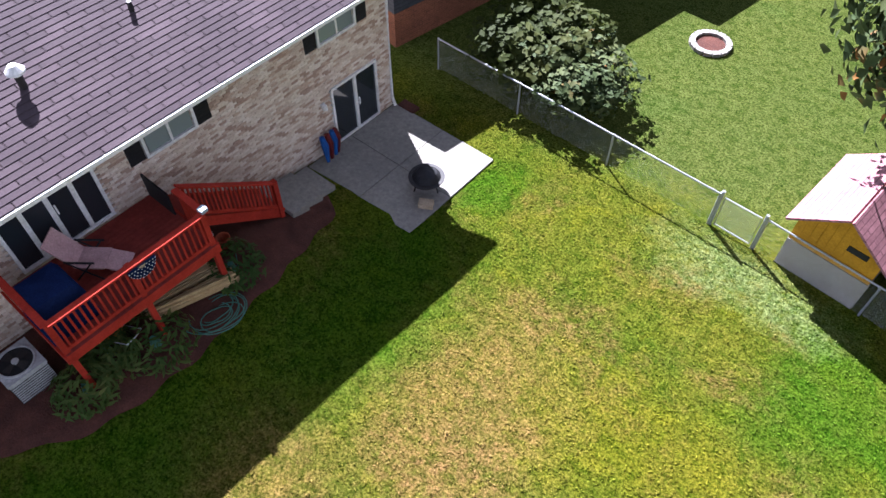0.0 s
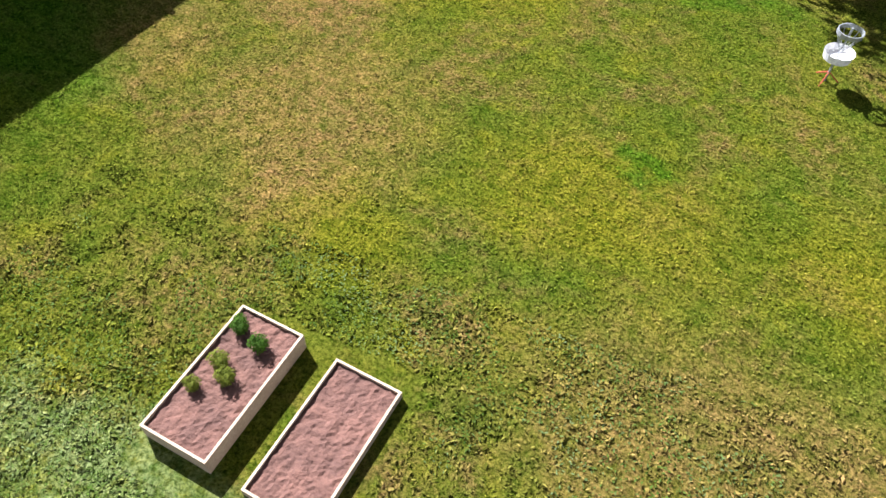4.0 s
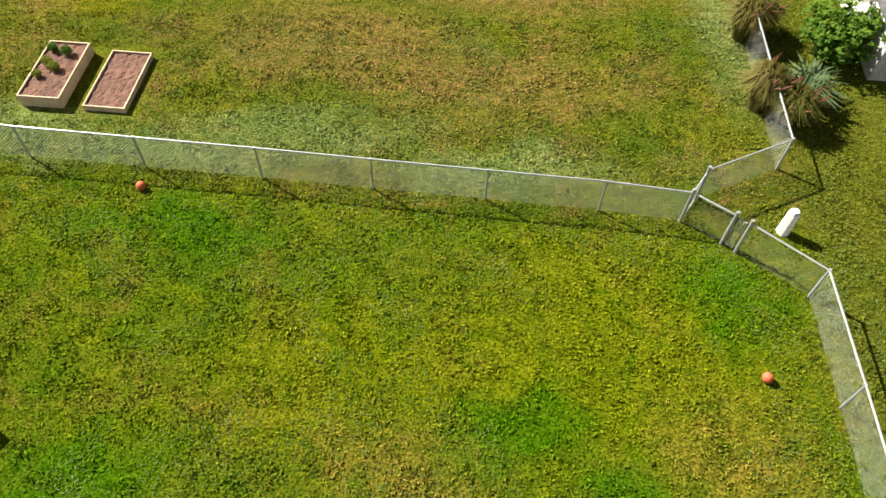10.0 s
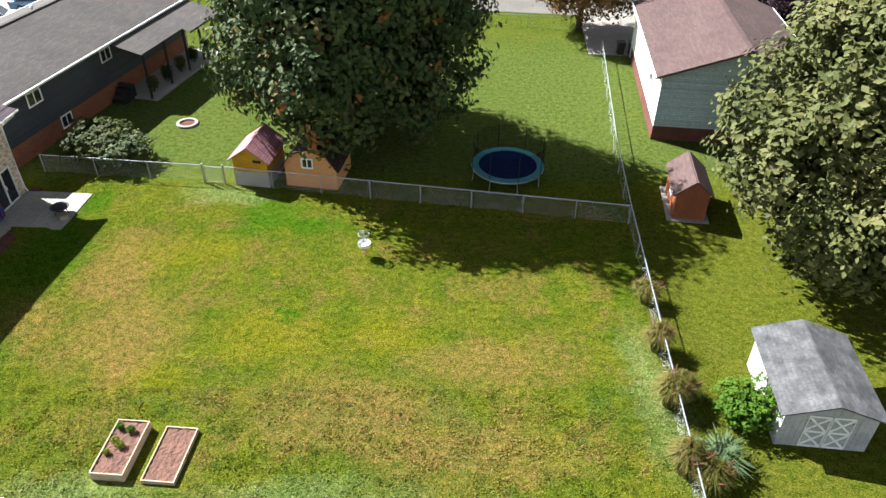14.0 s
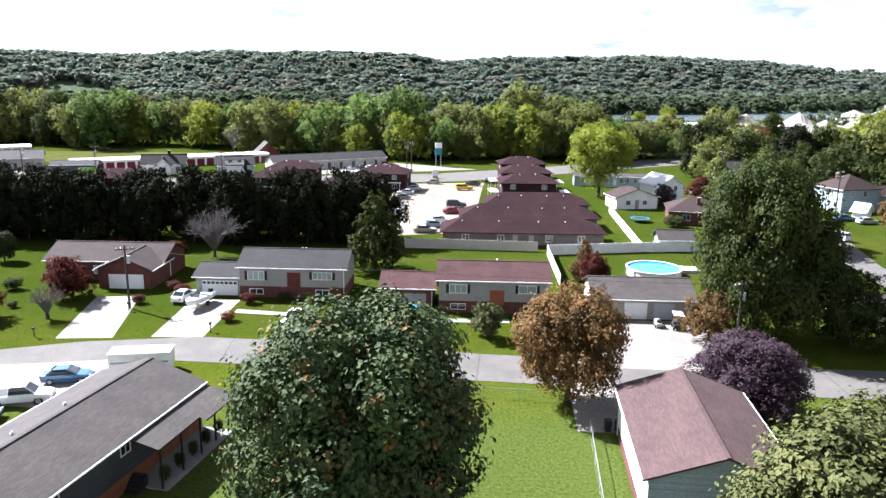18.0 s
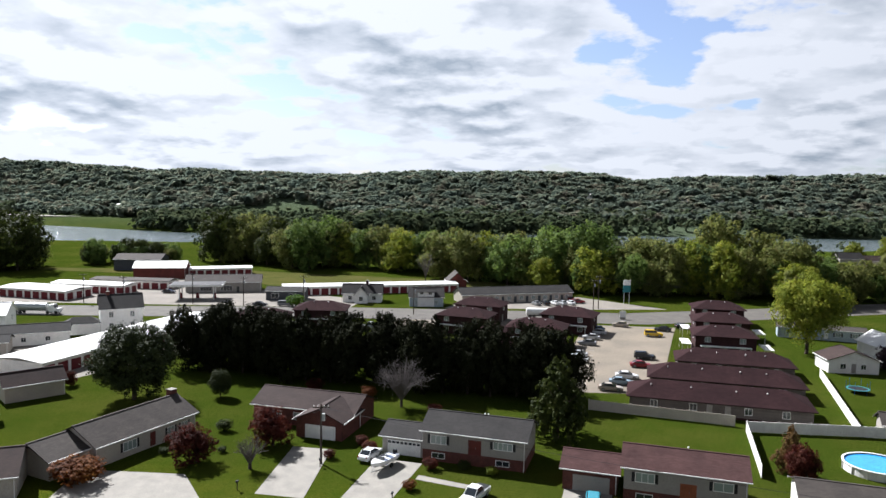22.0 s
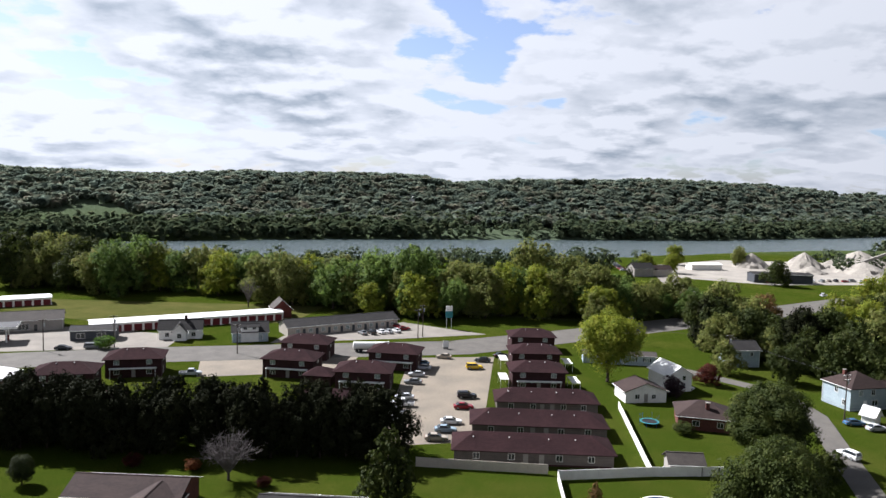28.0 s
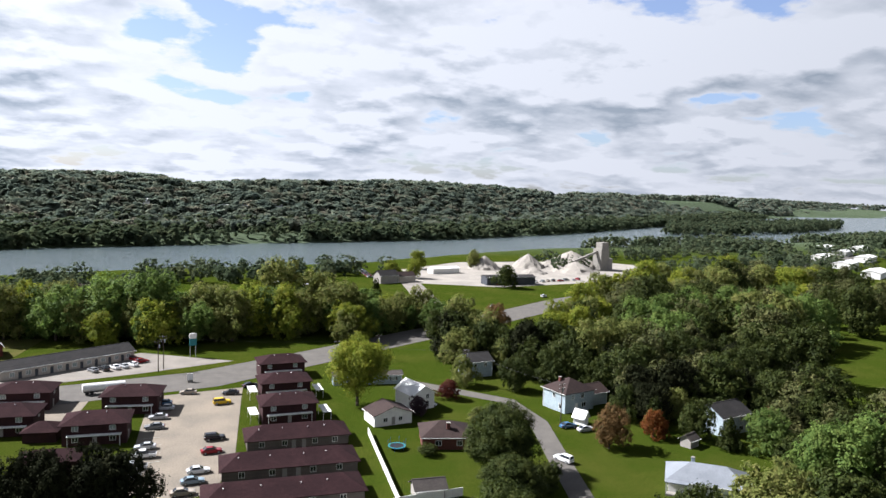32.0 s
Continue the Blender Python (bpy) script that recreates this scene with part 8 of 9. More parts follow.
for sgn in (-1, 1):
    d = part("door", Mesh().box(min(0, sgn * 0.85), max(0, sgn * 0.85), -0.05, -0.024, 0.1, 1.75), "grey_boards", s)
    x0, x1 = sgn * 0.04, sgn * 0.82
    for a, b in (((x0, 0.14), (x1, 0.9)), ((x1, 0.14), (x0, 0.9)), ((x0, 0.95), (x1, 1.7)), ((x1, 0.95), (x0, 1.7)), ((x0, 0.92), (x1, 0.92)), ((x0, 0.13), (x0, 1.72)), ((x1, 0.13), (x1, 1.72)), ((x0, 1.72), (x1, 1.72)), ((x0, 0.13), (x1, 0.13))):
        part("brace", Mesh().beam((a[0], -0.062, a[1]), (b[0], -0.062, b[1]), 0.024, 0.08), "white", d)
    part("hinge", Mesh().box(sgn * 0.8 - 0.08, sgn * 0.8 + 0.08, -0.08, -0.074, 1.5, 1.54), "black", d)
part("roof_patch", Mesh().box(-0.95, -0.3, 0.75, 0.92, 0, 0.02), "white", s, "pale patch on the shingles", at=pose(-0.15, 0.4, 2.34, 0, -19.4, 0))
r = plank_shed("russet_shed", 3.35, 0.42, -8.0, 1.72, 3.0, 1.7, 0.75, "rust_wood", "roof_rose", "small russet shed with a brown roof on a concrete pad")
window(r, pose(-0.87, 1.3, 0.85, 0, 0, 90), 0.5, 0.6, False, 1)
single("shed_pad", Mesh().box(-1.15, 1.1, -0.3, 3.3, 0, 0.06), "concrete", pose(3.35, 0.42, 0, 0, 0, -8), "concrete pad below a small shed", "pad", kind="structure")
# trampoline
r = thing("trampoline", pose(-6.2, 4.9, 0), "round trampoline with a blue mat, teal pad and dark net", "trampoline")
part("mat", Mesh().disc(0, 0, 0.80, 1.72, 40), "navy", r)
part("pad", Mesh().ring(0, 0, 0.80, 1.72, 2.12, 0.06, 44), "teal", r)
part("frame_tube", Mesh().tube([(2.1 * math.cos(t), 2.1 * math.sin(t), 0.76) for t in np.linspace(0, 2 * math.pi, 41)], 0.03, 6), "steel", r)
for k in range(8):
    a = k * math.pi / 4 + 0.2
    part("leg", Mesh().tube([(2.05 * math.cos(a), 2.05 * math.sin(a), 0.76), (2.12 * math.cos(a), 2.12 * math.sin(a), 0.0)], 0.025, 6), "steel", r)
    part("net_pole", Mesh().tube([(2.14 * math.cos(a), 2.14 * math.sin(a), 0.6), (2.14 * math.cos(a), 2.14 * math.sin(a), 2.45)], 0.022, 6), "black", r)


def net_material():
    m = bpy.data.materials.new("dark_net")
    m.use_nodes = True
    N = Nodes(m.node_tree)
    N("ShaderNodeOutputMaterial", {0: N("ShaderNodeMixShader", {0: 0.28, 1: N("ShaderNodeBsdfTransparent").outputs[0], 2: N("ShaderNodeBsdfDiffuse", {0: (0.01, 0.01, 0.012, 1)}).outputs[0]}).outputs[0]})
    return m


MAT["net"] = net_material()
m = Mesh()
for k in range(32):
    a, b = 2 * math.pi * k / 32, 2 * math.pi * (k + 1) / 32
    m.face([(2.1 * math.cos(a), 2.1 * math.sin(a), 0.86), (2.1 * math.cos(b), 2.1 * math.sin(b), 0.86), (2.1 * math.cos(b), 2.1 * math.sin(b), 2.4), (2.1 * math.cos(a), 2.1 * math.sin(a), 2.4)])
part("net", m, "net", r)
for i, (x, y, hh) in enumerate([(-0.62, -6.5, 0.95), (-0.9, -9.75, 1.15), (-1.15, -12.85, 1.2), (-1.45, -16.0, 1.25), (-0.6, -12.4, 1.0), (-0.75, -16.6, 1.0)]):
    r = blade_plant("ornamental_grass", x, y, 760, hh * 1.25, 0.68, "straw", "tall fountain grass with reddish plumes by a fence", "grass clump", 0.014, 0.4, i, "ornamental grasses")
    gg = np.random.default_rng(200 + i)
    for k in range(22):
        a, t = gg.uniform(0, 6.28), gg.random() ** 0.5 * 0.6
        d = Vector((math.cos(a) * t, math.sin(a) * t, 0))
        top = d * 1.25 + Vector((0.12, 0, hh * gg.uniform(1.0, 1.3)))
        part("plume", Mesh().tube([d * 0.8 + Vector((0, 0, hh * 0.7)), d + Vector((0.03, 0, hh * 0.95)), top], [0.008, 0.04, 0.008], 4), "plume", r)
blade_plant("yucca", -0.1, -15.7, 170, 1.0, 1.0, "yucca", "spiky grey-green yucca beside a fence", "plant", 0.035, 0.35, 20)
for k, (x, y) in enumerate(((4.6, 24.6), (5.5, 24.5))):
    r = thing("wheelie_bin", pose(x, y, 0.03), "dark plastic wheeled bin beside a house", "bin", "wheeled bins")
    part("body", Mesh().tube([(0, 0, 0.05), (0, 0, 1.0)], [0.34, 0.42], 4), "black", r, at=pose(0, 0, 0, 0, 0, 45))
    part("lid", Mesh().box(-0.32, 0.32, -0.34, 0.34, 1.0, 1.07), "black", r)
    for w in (-0.24, 0.24):
        part("wheel", Mesh().tube([(w - 0.03, 0.3, 0.1), (w + 0.03, 0.3, 0.1)], 0.1, 10), "tyre", r)

# ---- vehicles ----
PAINT = {"white": (0.74, 0.74, 0.73), "silver": (0.42, 0.43, 0.44), "grey": (0.20, 0.205, 0.21), "black": (0.016, 0.016, 0.018), "red": (0.22, 0.012, 0.018), "blue": (0.05, 0.12, 0.22), "teal": (0.03, 0.20, 0.26), "yellow": (0.62, 0.40, 0.012), "pale_blue": (0.22, 0.29, 0.34), "tan": (0.36, 0.31, 0.25)}
for key, c in PAINT.items():
    MAT["car_" + key] = material("car_paint_" + key, c, tuple(v * 0.93 for v in c), 0.6, 40.0, 0.22, bump=0.0, spec=0.6)
MAT["lamp_red"] = material("red_lens", (0.224, 0.0064, 0.0064), None, 3.0, 20.0, 0.25, bump=0.0)
MAT["lamp_clear"] = glass_material("clear_lens", (0.352, 0.358, 0.358), 0.1)


def loft(sections, n_cap=True):
    """A body through cross sections (x, half width, z low, z high, top half width)."""
    m = Mesh()
    rings = []
    for x, w, z0, z1, tw in sections:
        zm = z0 + (z1 - z0) * 0.55
        rings.append([(x, -w * 0.92, z0), (x, -w, zm), (x, -tw, z1 - 0.04), (x, -tw * 0.85, z1), (x, tw * 0.85, z1), (x, tw, z1 - 0.04), (x, w, zm), (x, w * 0.92, z0)])
    for a, b in zip(rings, rings[1:]):
        for i in range(8):
            j = (i + 1) % 8
            m.face([a[j], a[i], b[i], b[j]])
    m.face(rings[0]), m.face(rings[-1][::-1])
    return m


SHAPES = {
    "saloon": dict(L=4.7, body=[(-2.35, 0.72, 0.35, 0.80, 0.66), (-2.2, 0.86, 0.28, 0.95, 0.80), (-1.3, 0.90, 0.22, 1.0, 0.84), (0.8, 0.90, 0.22, 0.96, 0.84), (1.9, 0.88, 0.25, 0.84, 0.78), (2.3, 0.74, 0.32, 0.68, 0.64)],
                   cabin=[(-1.75, 0.74, 0.95, 0.98, 0.66), (-1.15, 0.76, 0.95, 1.42, 0.60), (0.15, 0.76, 0.94, 1.45, 0.60), (1.05, 0.76, 0.92, 0.96, 0.68)], roof=(-1.1, 0.1, 0.58, 1.43, 1.47), wheels=(-1.4, 1.42, 0.32)),
    "suv": dict(L=4.8, body=[(-2.4, 0.80, 0.40, 1.05, 0.76), (-2.25, 0.92, 0.32, 1.12, 0.86), (0.9, 0.93, 0.28, 1.10, 0.86), (2.0, 0.92, 0.30, 1.02, 0.82), (2.38, 0.80, 0.38, 0.85, 0.70)],
                cabin=[(-2.3, 0.80, 1.08, 1.12, 0.76), (-2.1, 0.80, 1.08, 1.72, 0.68), (0.25, 0.80, 1.06, 1.74, 0.68), (1.05, 0.80, 1.04, 1.10, 0.74)], roof=(-2.05, 0.2, 0.66, 1.72, 1.77), wheels=(-1.45, 1.45, 0.36)),
    "pickup": dict(L=5.6, body=[(-2.8, 0.86, 0.45, 1.05, 0.84), (-2.7, 0.95, 0.38, 1.08, 0.92), (-0.6, 0.95, 0.36, 1.10, 0.92), (1.3, 0.95, 0.36, 1.12, 0.90), (2.4, 0.94, 0.38, 1.05, 0.86), (2.8, 0.84, 0.45, 0.9, 0.76)],
                   cabin=[(-0.75, 0.84, 1.06, 1.1, 0.8), (-0.6, 0.84, 1.06, 1.78, 0.70), (0.7, 0.84, 1.06, 1.80, 0.70), (1.45, 0.84, 1.06, 1.12, 0.78)], roof=(-0.58, 0.65, 0.68, 1.78, 1.83), wheels=(-1.75, 1.75, 0.40)),
}
BUILT = {}


def car(x, y, rot, shape, paint, label, z=0.05):
    if (shape, paint) in BUILT:
        return tagged(copy_thing(BUILT[shape, paint], pose(x, y, z, 0, 0, rot)), label)
    s = SHAPES[shape]
    root = thing("car" if shape != "pickup" else "pickup_truck", pose(x, y, z, 0, 0, rot), label, "car" if shape != "pickup" else "truck", "parked vehicles")
    body = part("body", loft(s["body"]), "car_" + paint, root)
    part("cabin_glass", loft(s["cabin"]), "glass", root)
    x0, x1, w, z0, z1 = s["roof"]
    part("roof", loft([(x0, w, z0 - 0.02, z1 - 0.01, w), (x0 + 0.1, w + 0.02, z0 - 0.02, z1, w), (x1, w + 0.02, z0 - 0.02, z1, w), (x1 + 0.1, w, z0 - 0.02, z1 - 0.01, w)]), "car_" + paint, root)
    for sg in (-1, 1):
        part("pillar", Mesh().beam((s["cabin"][1][0], sg * 0.69, z0), (s["cabin"][0][0], sg * 0.76, s["cabin"][0][3]), 0.05, 0.12), "car_" + paint, root)
        part("pillar", Mesh().beam((s["cabin"][2][0], sg * 0.69, z0), (s["cabin"][3][0], sg * 0.76, s["cabin"][3][3]), 0.05, 0.08), "car_" + paint, root)
        part("headlight", Mesh().box(s["L"] / 2 - 0.2, s["L"] / 2 - 0.04, sg * 0.58 - 0.14, sg * 0.58 + 0.14, 0.62, 0.76), "lamp_clear", root)
        part("tail_light", Mesh().box(-s["L"] / 2 - 0.01, -s["L"] / 2 + 0.12, sg * 0.66 - 0.1, sg * 0.66 + 0.1, 0.72, 0.9), "lamp_red", root)
        for wx in s["wheels"][:2]:
            r = s["wheels"][2]
            wh = part("wheel", Mesh().tube([(wx, sg * 0.72, r), (wx, sg * 0.93, r)], r, 16), "tyre", root)
            part("rim", Mesh().tube([(wx, sg * 0.92, r), (wx, sg * 0.945, r)], r * 0.62, 12), "steel", wh)
    part("bumper", Mesh().box(s["L"] / 2 - 0.12, s["L"] / 2 + 0.03, -0.7, 0.7, 0.34, 0.5), "black", root)
    if shape == "pickup":
        part("load_bed", Mesh().box(-2.66, -0.72, -0.78, 0.78, 1.06, 1.13), "black", root)
    BUILT[shape, paint] = root
    return root


LOT = [(-17.2, 168.5, 176, "saloon", "blue"), (-16.6, 164.0, 172, "saloon", "silver"), (-18.1, 156.6, 176, "saloon", "silver"), (-18.7, 149.2, 176, "saloon", "grey"), (-20.2, 135.6, 178, "saloon", "silver"), (-20.4, 130.2, 176, "pickup", "white"), (-22.0, 123.6, 176, "pickup", "silver"), (-22.4, 118.4, 176, "saloon", "silver"),
       (-5.2, 137.8, 4, "suv", "black"), (-6.2, 129.4, 6, "saloon", "red"), (-9.2, 118.6, 4, "saloon", "white"), (-10.4, 113.4, 4, "saloon", "pale_blue"), (-12.3, 108.2, 2, "saloon", "tan"),
       (-10.8, 177.5, 170, "saloon", "tan"), (0.6, 174.4, 175, "saloon", "black"), (-2.2, 165.8, 6, "suv", "yellow"), (6.5, 181.0, 20, "saloon", "black")]
for x, y, rot, shape, paint in LOT:
    car(x, y, rot, shape, paint, "parked %s %s in a concrete parking lot" % (paint.replace("_", " "), {"saloon": "saloon car", "suv": "estate car", "pickup": "pickup truck"}[shape]), 0.06)
for x, y, rot, shape, paint in [(-28.2, 222.5, 120, "saloon", "red"), (-25.0, 217.6, 25, "saloon", "red"), (-27.4, 213.6, 122, "saloon", "white"), (-30.0, 212.0, 122, "saloon", "silver"), (-32.5, 211.0, 122, "saloon", "white"), (-35.6, 209.8, 122, "suv", "black"), (-38.5, 208.6, 122, "saloon", "grey")]:
    car(x, y, rot, shape, paint, "%s car parked before a long motel" % paint, 0.07)
for x, y, rot, shape, paint, where in [(-77.0, 151.5, 10, "pickup", "silver", "on a drive by the highway"), (-123.0, 175.5, 15, "saloon", "black", "before a low shop"), (-115.5, 178, 15, "suv", "grey", "before a low shop"), (-166, 189.5, 10, "saloon", "black", "at a filling station"), (139, 303.0, 34, "saloon", "white", "on the highway"), (183, 331, 35, "suv", "white", "near the gravel works"),
                                       (81.6, 125.0, 5, "saloon", "blue", "beside a lane"), (84.6, 121.5, 8, "saloon", "silver", "beside a lane"), (68.8, 104.6, 112, "suv", "white", "on a narrow lane"), (-157, 97.5, 20, "saloon", "silver", "beside a white house"), (-13.4, 54.8, 92, "suv", "teal", "on a brick garage drive"), (-27.6, 52.4, -105, "pickup", "white", "on a lawn by the street"),
                                       (-48.8, 29.6, 12, "pickup", "white", "on a concrete drive"), (-46.9, 34.6, 10, "saloon", "blue", "on a concrete drive"), (-51.0, 26.0, 12, "saloon", "pale_blue", "on a concrete drive"), (-44.6, 62.0, 80, "saloon", "white", "beside a garage"), (52.0, 150.0, 20, "saloon", "white", "by a white house")]:
    car(x, y, rot, shape, paint, "%s %s %s" % (paint.replace("_", " "), {"saloon": "saloon car", "suv": "tall estate car", "pickup": "pickup truck"}[shape], where))
g = np.random.default_rng(8)
for k in range(16):
    t = k / 15
    car(104 + 4 * t, 425 + 3.0 * k, 20 + g.uniform(-6, 6), "saloon", ["white", "silver", "grey", "black", "blue", "red"][int(g.integers(6))], "car parked in a row by the gravel track")
for k in range(14):
    car(178 + 5.2 * k + g.uniform(-1, 1), 384 + 1.2 * k + g.uniform(-3, 3), g.uniform(0, 180), ["saloon", "suv"][k % 2], ["white", "silver", "grey", "black", "tan", "red"][int(g.integers(6))], "vehicle parked in a stone yard")

# boat on a trailer
r = thing("boat_trailer", pose(-41.6, 59.0, 0.05, 0, 0, -105), "galvanised boat trailer on a drive", "trailer")
part("frame", Mesh().tube([(-2.4, -0.6, 0.45), (1.6, -0.6, 0.45), (3.1, 0, 0.42), (1.6, 0.6, 0.45), (-2.4, 0.6, 0.45)], 0.05, 6), "steel", r)
for w in (-0.85, 0.85):
    wh = part("wheel", Mesh().tube([(-0.6, w - 0.1, 0.33), (-0.6, w + 0.1, 0.33)], 0.33, 14), "tyre", r)
r = thing("motor_boat", pose(-41.6, 59.0, 0.5, 0, 0, -105), "white and blue open motor boat on a trailer", "boat")
hull = Mesh()
secs = [(-2.6, 0.95, 0.0, 0.85), (-1.0, 1.05, 0.0, 0.9), (0.8, 1.0, 0.05, 0.98), (1.9, 0.72, 0.2, 1.05), (2.7, 0.25, 0.55, 1.1), (2.95, 0.02, 0.9, 1.12)]
rings = [[(x, -w, z1), (x, -w * 0.85, (z0 + z1) / 2 - 0.1), (x, 0, z0), (x, w * 0.85, (z0 + z1) / 2 - 0.1), (x, w, z1)] for x, w, z0, z1 in secs]
for a, b in zip(rings, rings[1:]):
    for i in range(4):
        hull.face([a[i], a[i + 1], b[i + 1], b[i]])
hull.face(rings[0])
part("hull", hull, "car_white", r)
dk = Mesh()
for a, b in zip(rings[2:], rings[3:]):
    dk.face([a[0], a[4], b[4], b[0]])
part("foredeck", dk, "car_white", r)
part("cockpit_floor", Mesh().box(-2.5, 0.8, -0.85, 0.85, 0.35, 0.4), "blue", r)
part("windscreen", Mesh().beam((0.9, -0.7, 1.25), (0.9, 0.7, 1.25), 0.04, 0.45), "glass", r)
for x in (-1.8, -0.4):
    part("seat", Mesh().box(x - 0.25, x + 0.25, -0.7, 0.7, 0.4, 0.85), "car_white", r)
part("engine", Mesh().box(-3.0, -2.6, -0.25, 0.25, 0.1, 1.25), "black", r)
part("stripe", Mesh().beam((-2.55, -1.0, 0.72), (1.7, -0.86, 0.86), 0.02, 0.12), "navy", r)
# white box trailer behind the neighbour's roof
r = thing("camper_trailer", pose(-40.6, 37.4, 0.04, 0, 0, 8), "long white box trailer parked by the street", "trailer")
part("box", Mesh().box(-3.0, 3.0, -1.1, 1.1, 0.5, 2.2), "white", r)
part("top", Mesh().box(-3.05, 3.05, -1.15, 1.15, 2.2, 2.28), "white", r)
part("stripe", Mesh().box(-2.8, 2.8, -1.12, -1.103, 1.2, 1.4), "pale_glass", r)
for u in (-0.5, 0.5):
    for w in (-1.1, 1.1):
        part("wheel", Mesh().tube([(u, w - 0.1, 0.36), (u, w + 0.1, 0.36)], 0.36, 14), "tyre", r)
r = thing("golf_cart", pose(19.6, 51.6, 0.05, 0, 0, 80), "small utility cart with a flat white roof", "cart")
part("chassis", loft([(-1.1, 0.55, 0.3, 0.75, 0.5), (0.4, 0.58, 0.25, 0.6, 0.5), (1.1, 0.5, 0.3, 0.85, 0.42)]), "black", r)
part("roof", Mesh().box(-0.95, 0.95, -0.62, 0.62, 1.85, 1.92), "white", r)
for u in (-0.85, 0.8):
    for w in (-0.55, 0.55):
        part("post", Mesh().tube([(u, w, 0.7), (u, w, 1.86)], 0.025, 5), "black", r)
        part("wheel", Mesh().tube([(u, w - 0.08, 0.24), (u, w + 0.08, 0.24)], 0.24, 12), "tyre", r)
part("seat", Mesh().box(-0.6, -0.05, -0.5, 0.5, 0.7, 0.95), "black", r)
r = thing("utility_cart", pose(17.4, 52.2, 0.05, 0, 0, 85), "small black ride-on mower before a garage", "ride-on mower")
part("body", loft([(-0.8, 0.4, 0.25, 0.6, 0.35), (0.2, 0.45, 0.25, 0.65, 0.38), (0.85, 0.35, 0.3, 0.8, 0.3)]), "grey_box", r)
part("seat", Mesh().box(-0.5, -0.05, -0.22, 0.22, 0.62, 0.95), "black", r)
for u in (-0.5, 0.6):
    for w in (-0.4, 0.4):
        part("wheel", Mesh().tube([(u, w - 0.07, 0.24), (u, w + 0.07, 0.24)], 0.24, 12), "tyre", r)
# round pool
r = thing("round_pool", pose(24.3, 77.4, 0), "round above-ground pool with a pale rim and blue water", "pool")
part("wall", Mesh().tube([(0, 0, 0), (0, 0, 1.15)], 4.2, 48, False), "vinyl", r)
part("rim", Mesh().ring(0, 0, 1.13, 4.05, 4.35, 0.08, 48), "vinyl", r)
part("water", Mesh().disc(0, 0, 1.0, 4.1, 48), "pool", r)
for k in range(12):
    a = k * math.pi / 6
    part("upright", Mesh().box(-0.07, 0.07, -0.05, 0.05, 0, 1.15), "vinyl", r, at=pose(4.28 * math.cos(a), 4.28 * math.sin(a), 0, 0, 0, math.degrees(a)))
part("ladder", Mesh().tube([(4.9, -0.3, 0), (4.3, -0.3, 1.5), (4.3, 0.3, 1.5), (4.9, 0.3, 0)], 0.03, 6), "vinyl", r)
single("pool_deck", Mesh().box(-1.6, 1.6, -1.4, 1.4, 0, 0.5), "grey_box", pose(30.5, 79.5, 0), "low grey deck beside a round pool", "deck")
r = thing("trampoline_small", pose(34.5, 121.6, 0), "round trampoline with blue legs and net on a lawn", "trampoline")
part("mat", Mesh().disc(0, 0, 0.8, 1.7, 30), "black", r)
part("pad", Mesh().ring(0, 0, 0.8, 1.7, 2.1, 0.05, 32), "teal", r)
for k in range(6):
    a = k * math.pi / 3
    part("net_pole", Mesh().tube([(2.1 * math.cos(a), 2.1 * math.sin(a), 0), (2.1 * math.cos(a), 2.1 * math.sin(a), 2.4)], 0.03, 6), "blue", r)
# tanker by the brick apartments
r = thing("tank_trailer", pose(-33.0, 183.6, 0.08, 0, 0, 8), "long white tank trailer on the highway's edge", "tank trailer")
part("tank", Mesh().tube([(-5.6, 0, 1.9), (-5.4, 0, 1.9), (5.4, 0, 1.9), (5.6, 0, 1.9)], [0.7, 1.15, 1.15, 0.7], 20), "white", r, smooth=False)
part("frame", Mesh().box(-5.2, 5.2, -0.5, 0.5, 0.6, 0.85), "black", r)
for u in (-4.4, -3.2, 4.0):
    for w in (-1.0, 1.0):
        part("wheel", Mesh().tube([(u, w - 0.15, 0.5), (u, w + 0.15, 0.5)], 0.5, 14), "tyre", r)
r = thing("tank_truck", pose(-176, 141.0, 0.08, 0, 0, 14), "white and steel tank truck on the highway", "truck")
part("tank", Mesh().tube([(-6.5, 0, 2.0), (-6.3, 0, 2.0), (3.0, 0, 2.0), (3.2, 0, 2.0)], [0.8, 1.2, 1.2, 0.8], 20), "steel", r)
part("cab", loft([(3.8, 1.1, 0.6, 2.8, 1.0), (5.4, 1.15, 0.6, 2.9, 1.0), (5.6, 1.1, 0.6, 1.8, 1.0), (6.9, 1.0, 0.6, 1.7, 0.9)]), "car_white", r)
part("windscreen", Mesh().box(5.35, 5.62, -0.95, 0.95, 1.85, 2.6), "glass", r)
for u in (-5.6, -4.4, 3.6, 6.0):
    for w in (-1.0, 1.0):
        part("wheel", Mesh().tube([(u, w - 0.15, 0.5), (u, w + 0.15, 0.5)], 0.5, 14), "tyre", r)
for x, y in ((-50.1, 57.0), (-37.2, 49.2), (-56.9, 47.0)):
    r = thing("mailbox", pose(x, y, 0), "small dark mailbox on a wooden post", "mailbox", "mailboxes")
    part("post", Mesh().box(-0.05, 0.05, -0.05, 0.05, 0, 1.0), "bark", r)
    part("box", Mesh().box(-0.1, 0.1, -0.24, 0.24, 1.0, 1.22), "black", r)
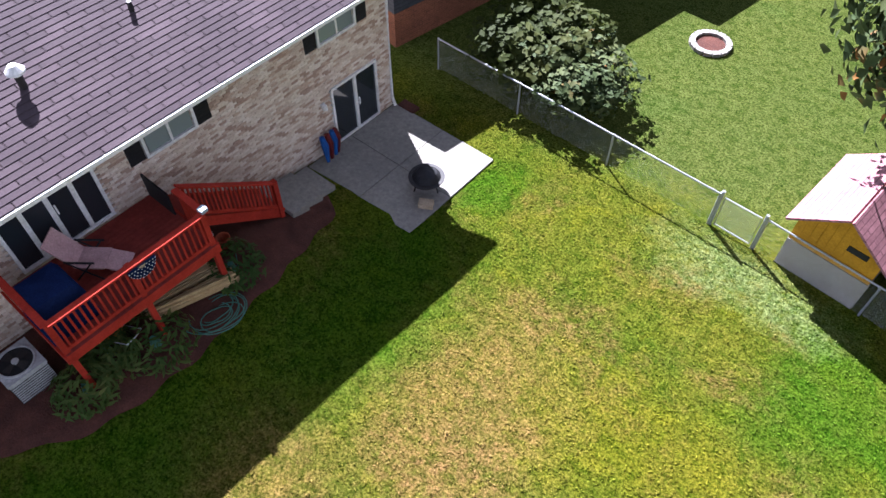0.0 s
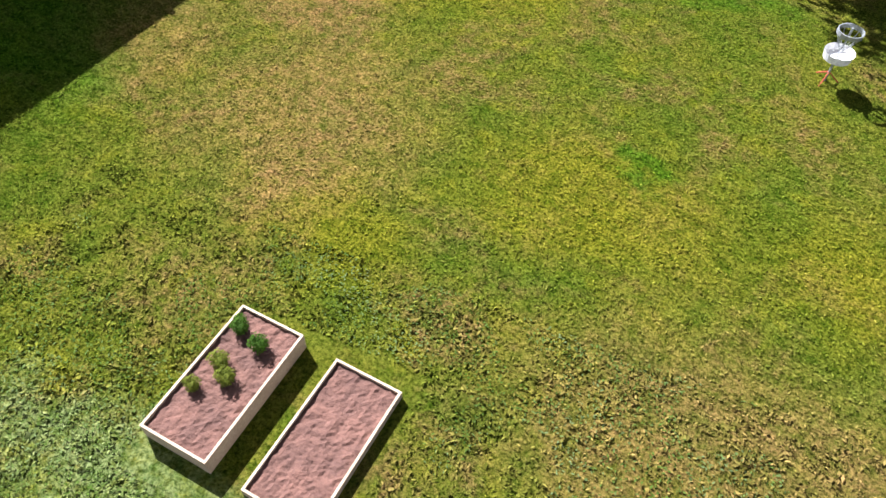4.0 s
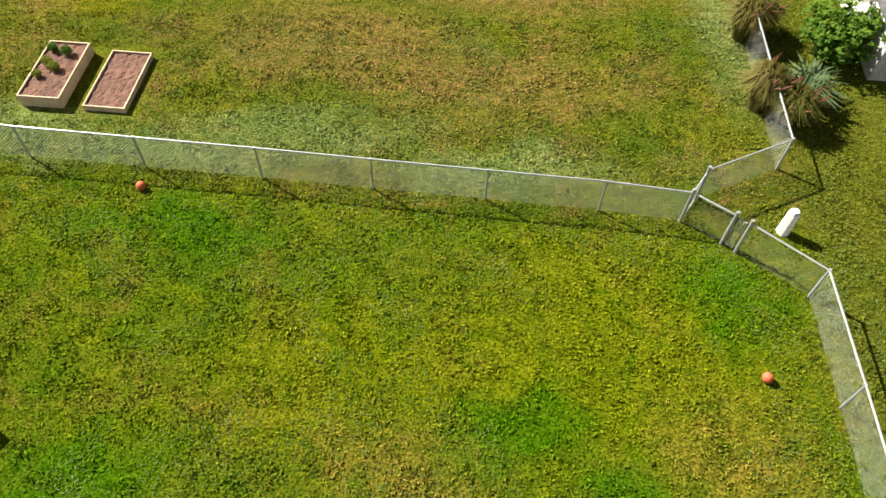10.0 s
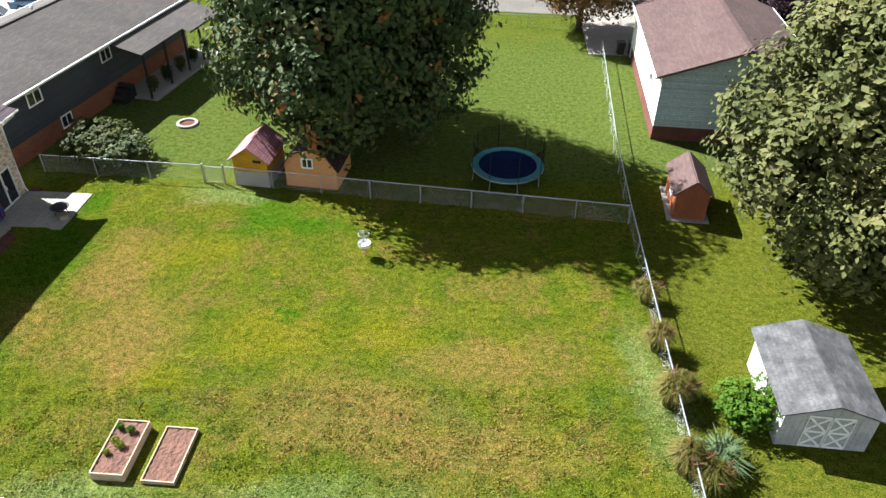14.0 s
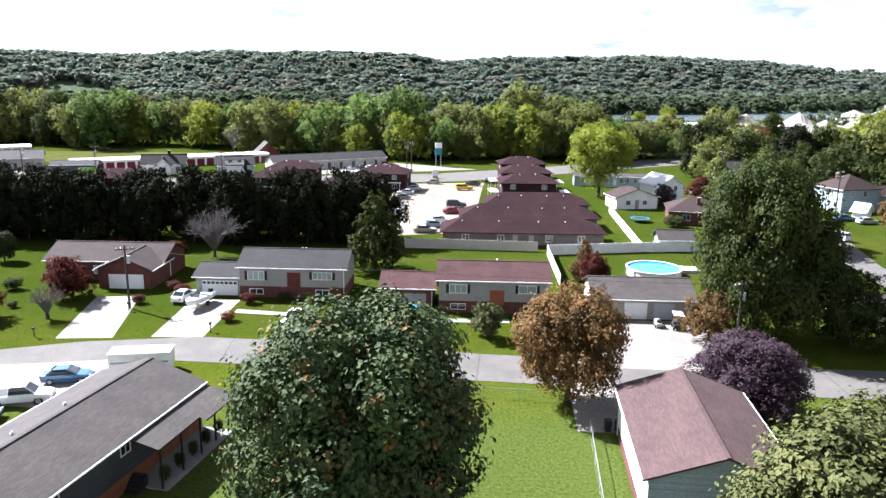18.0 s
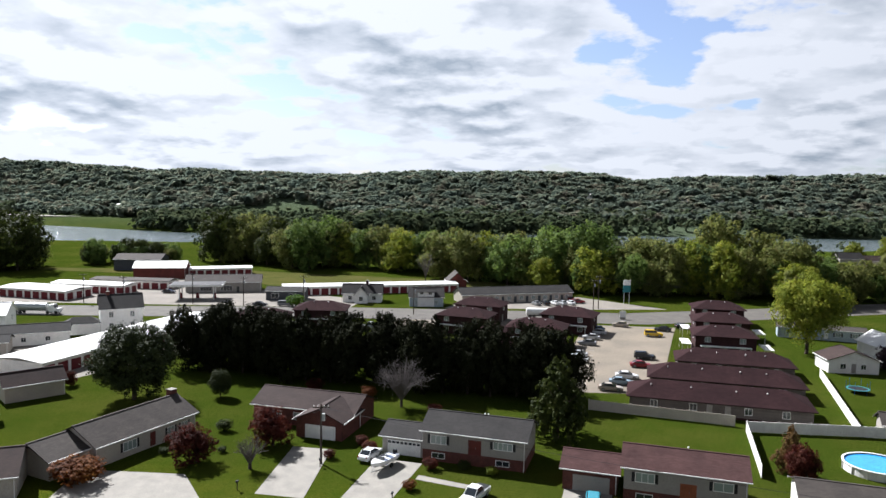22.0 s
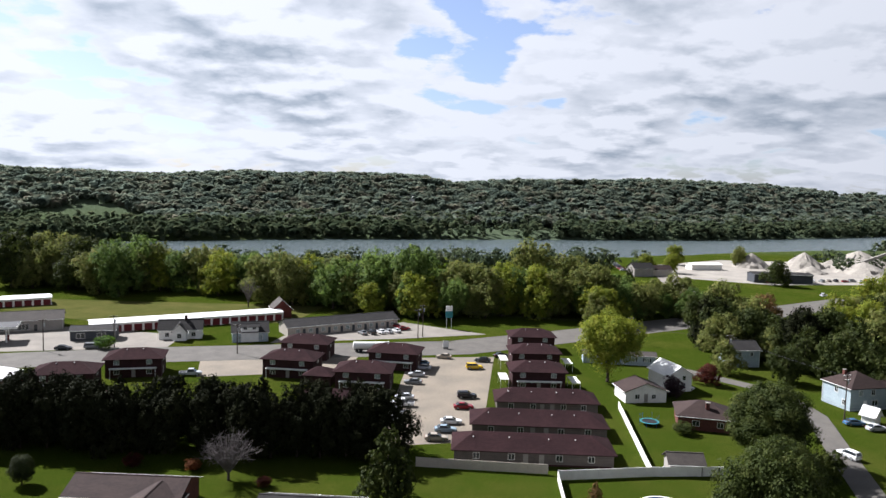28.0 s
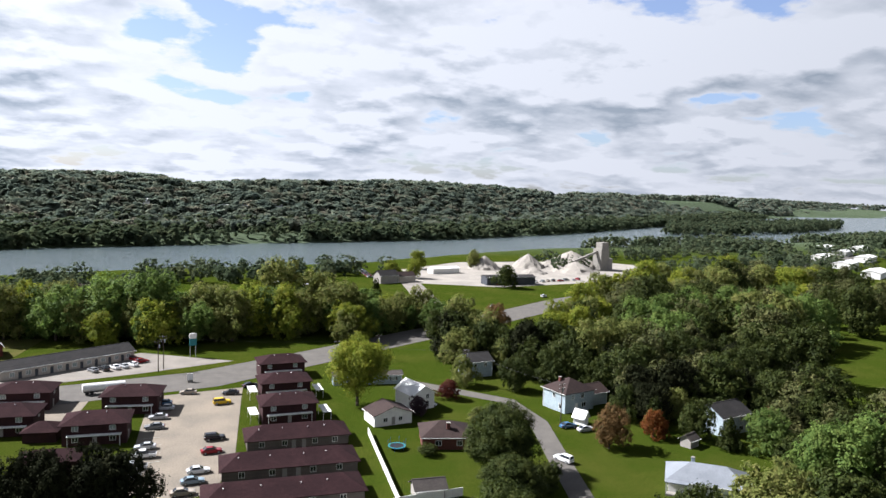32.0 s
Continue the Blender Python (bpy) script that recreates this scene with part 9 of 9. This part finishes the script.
# the neighbour's porch
PORCH = pose(-30.9, 19.9, 0, 0, 0, -13.5)
r = thing("back_porch", PORCH, "low grey-roofed back porch on posts with steps and pots", "porch")
part("slab", Mesh().box(-1.2, 2.0, -4.6, 5.0, -0.1, 0.12), "concrete", r)
part("roof", Mesh().face([(-1.8, -4.8, 4.25), (1.7, -4.8, 3.42), (1.7, 0.6, 3.42), (-1.8, 0.6, 4.25)]).face([(-1.8, 0.6, 4.25), (2.3, 0.6, 3.25), (2.3, 5.4, 3.25), (-1.8, 5.4, 4.25)]).face([(1.7, -4.8, 3.3), (1.7, 0.6, 3.3), (1.7, 0.6, 3.42), (1.7, -4.8, 3.42)]).face([(2.3, 0.6, 3.1), (2.3, 5.4, 3.1), (2.3, 5.4, 3.25), (2.3, 0.6, 3.25)]), "roof_grey", r)
for y in (-4.5, -1.8, 0.8, 3.0, 5.1):
    part("post", Mesh().box(1.5, 1.62, y - 0.06, y + 0.06, 0.1, 3.32), "black", r)
for k in range(5):
    part("step", Mesh().box(-1.0, 0.2, -5.6 + 0.26 * k, -5.3 + 0.26 * k, 0, 0.2 + 0.2 * k), "dark_metal", r)
for k in range(5):
    p = PORCH @ Vector((1.2, -3.6 + 1.9 * k, 0))
    tree(p.x, p.y, 1.5, 0.45, "bush", "green" if k % 2 else "olive", "leafy potted plant on a porch", "potted_plant", "porch plants", z=0.25, category="plant")

# ---- lawn: blades and clover ----
g = np.random.default_rng(17)


def turf(name, count, x0, x1, y0, y1, size, leaf, label, keep, seed, lean=0.6):
    gg = np.random.default_rng(seed)
    x, y = gg.uniform(x0, x1, count), gg.uniform(y0, y1, count)
    ok = np.array([keep(a, b) for a, b in zip(x, y)])
    x, y = x[ok], y[ok]
    z = np.array([land(a, b) for a, b in zip(x, y)]) + gg.uniform(0.01, 0.045, len(x))
    nrm = gg.normal(size=(len(x), 3)) * lean + np.array([0, 0, 1.0])
    nrm /= np.linalg.norm(nrm, axis=1, keepdims=True)
    me = leaf_mesh(name, np.stack([x, y, z], 1), nrm, size, seed, 1.5)
    me.materials.append(MAT[leaf])
    tagged(new(name, me), label, "grass", kind="stuff")


def lawn_spot(x, y):
    p = (x + 33.72) * 0.9969 - (y - 2.9) * 0.0785, (x + 33.72) * 0.0785 + (y - 2.9) * 0.9969
    if p[0] < 0.2 or (p[0] < 3.95 and -3.95 < p[1] < 0.1) or (p[0] < 3.3 and -13.6 < p[1] < -3.9):
        return False
    if -22.75 < x < -19.2 and -16.9 < y < -13.7:
        return False
    return True


turf("lawn_grass", 230000, -34, 1.5, -31, 4, 0.022, "blades", "short uneven lawn grass with dry straw blades", lawn_spot, 41, 0.5)
turf("grass_tufts", 120000, -27, 1.5, -33, -12, 0.034, "blades", "coarser tufts standing in a lawn", lambda x, y: lawn_spot(x, y) and noise.noise((x * 1.3, y * 1.3, 2.0)) + 0.6 * noise.noise((x * 4.0, y * 4.0, 6.0)) > 0.05, 43, 0.8)
turf("clover", 80000, -27, 0, -31, -12, 0.020, "clover", "pale green clover spread through a lawn", lambda x, y: lawn_spot(x, y) and noise.noise((x * 0.22, y * 0.22, 4.0)) + 0.5 * noise.noise((x * 0.9, y * 0.9, 7.0)) > 0.02 - 0.25 * smooth_step((-15.5 - y) / 2) * smooth_step((y + 21) / 2), 42, 0.25)
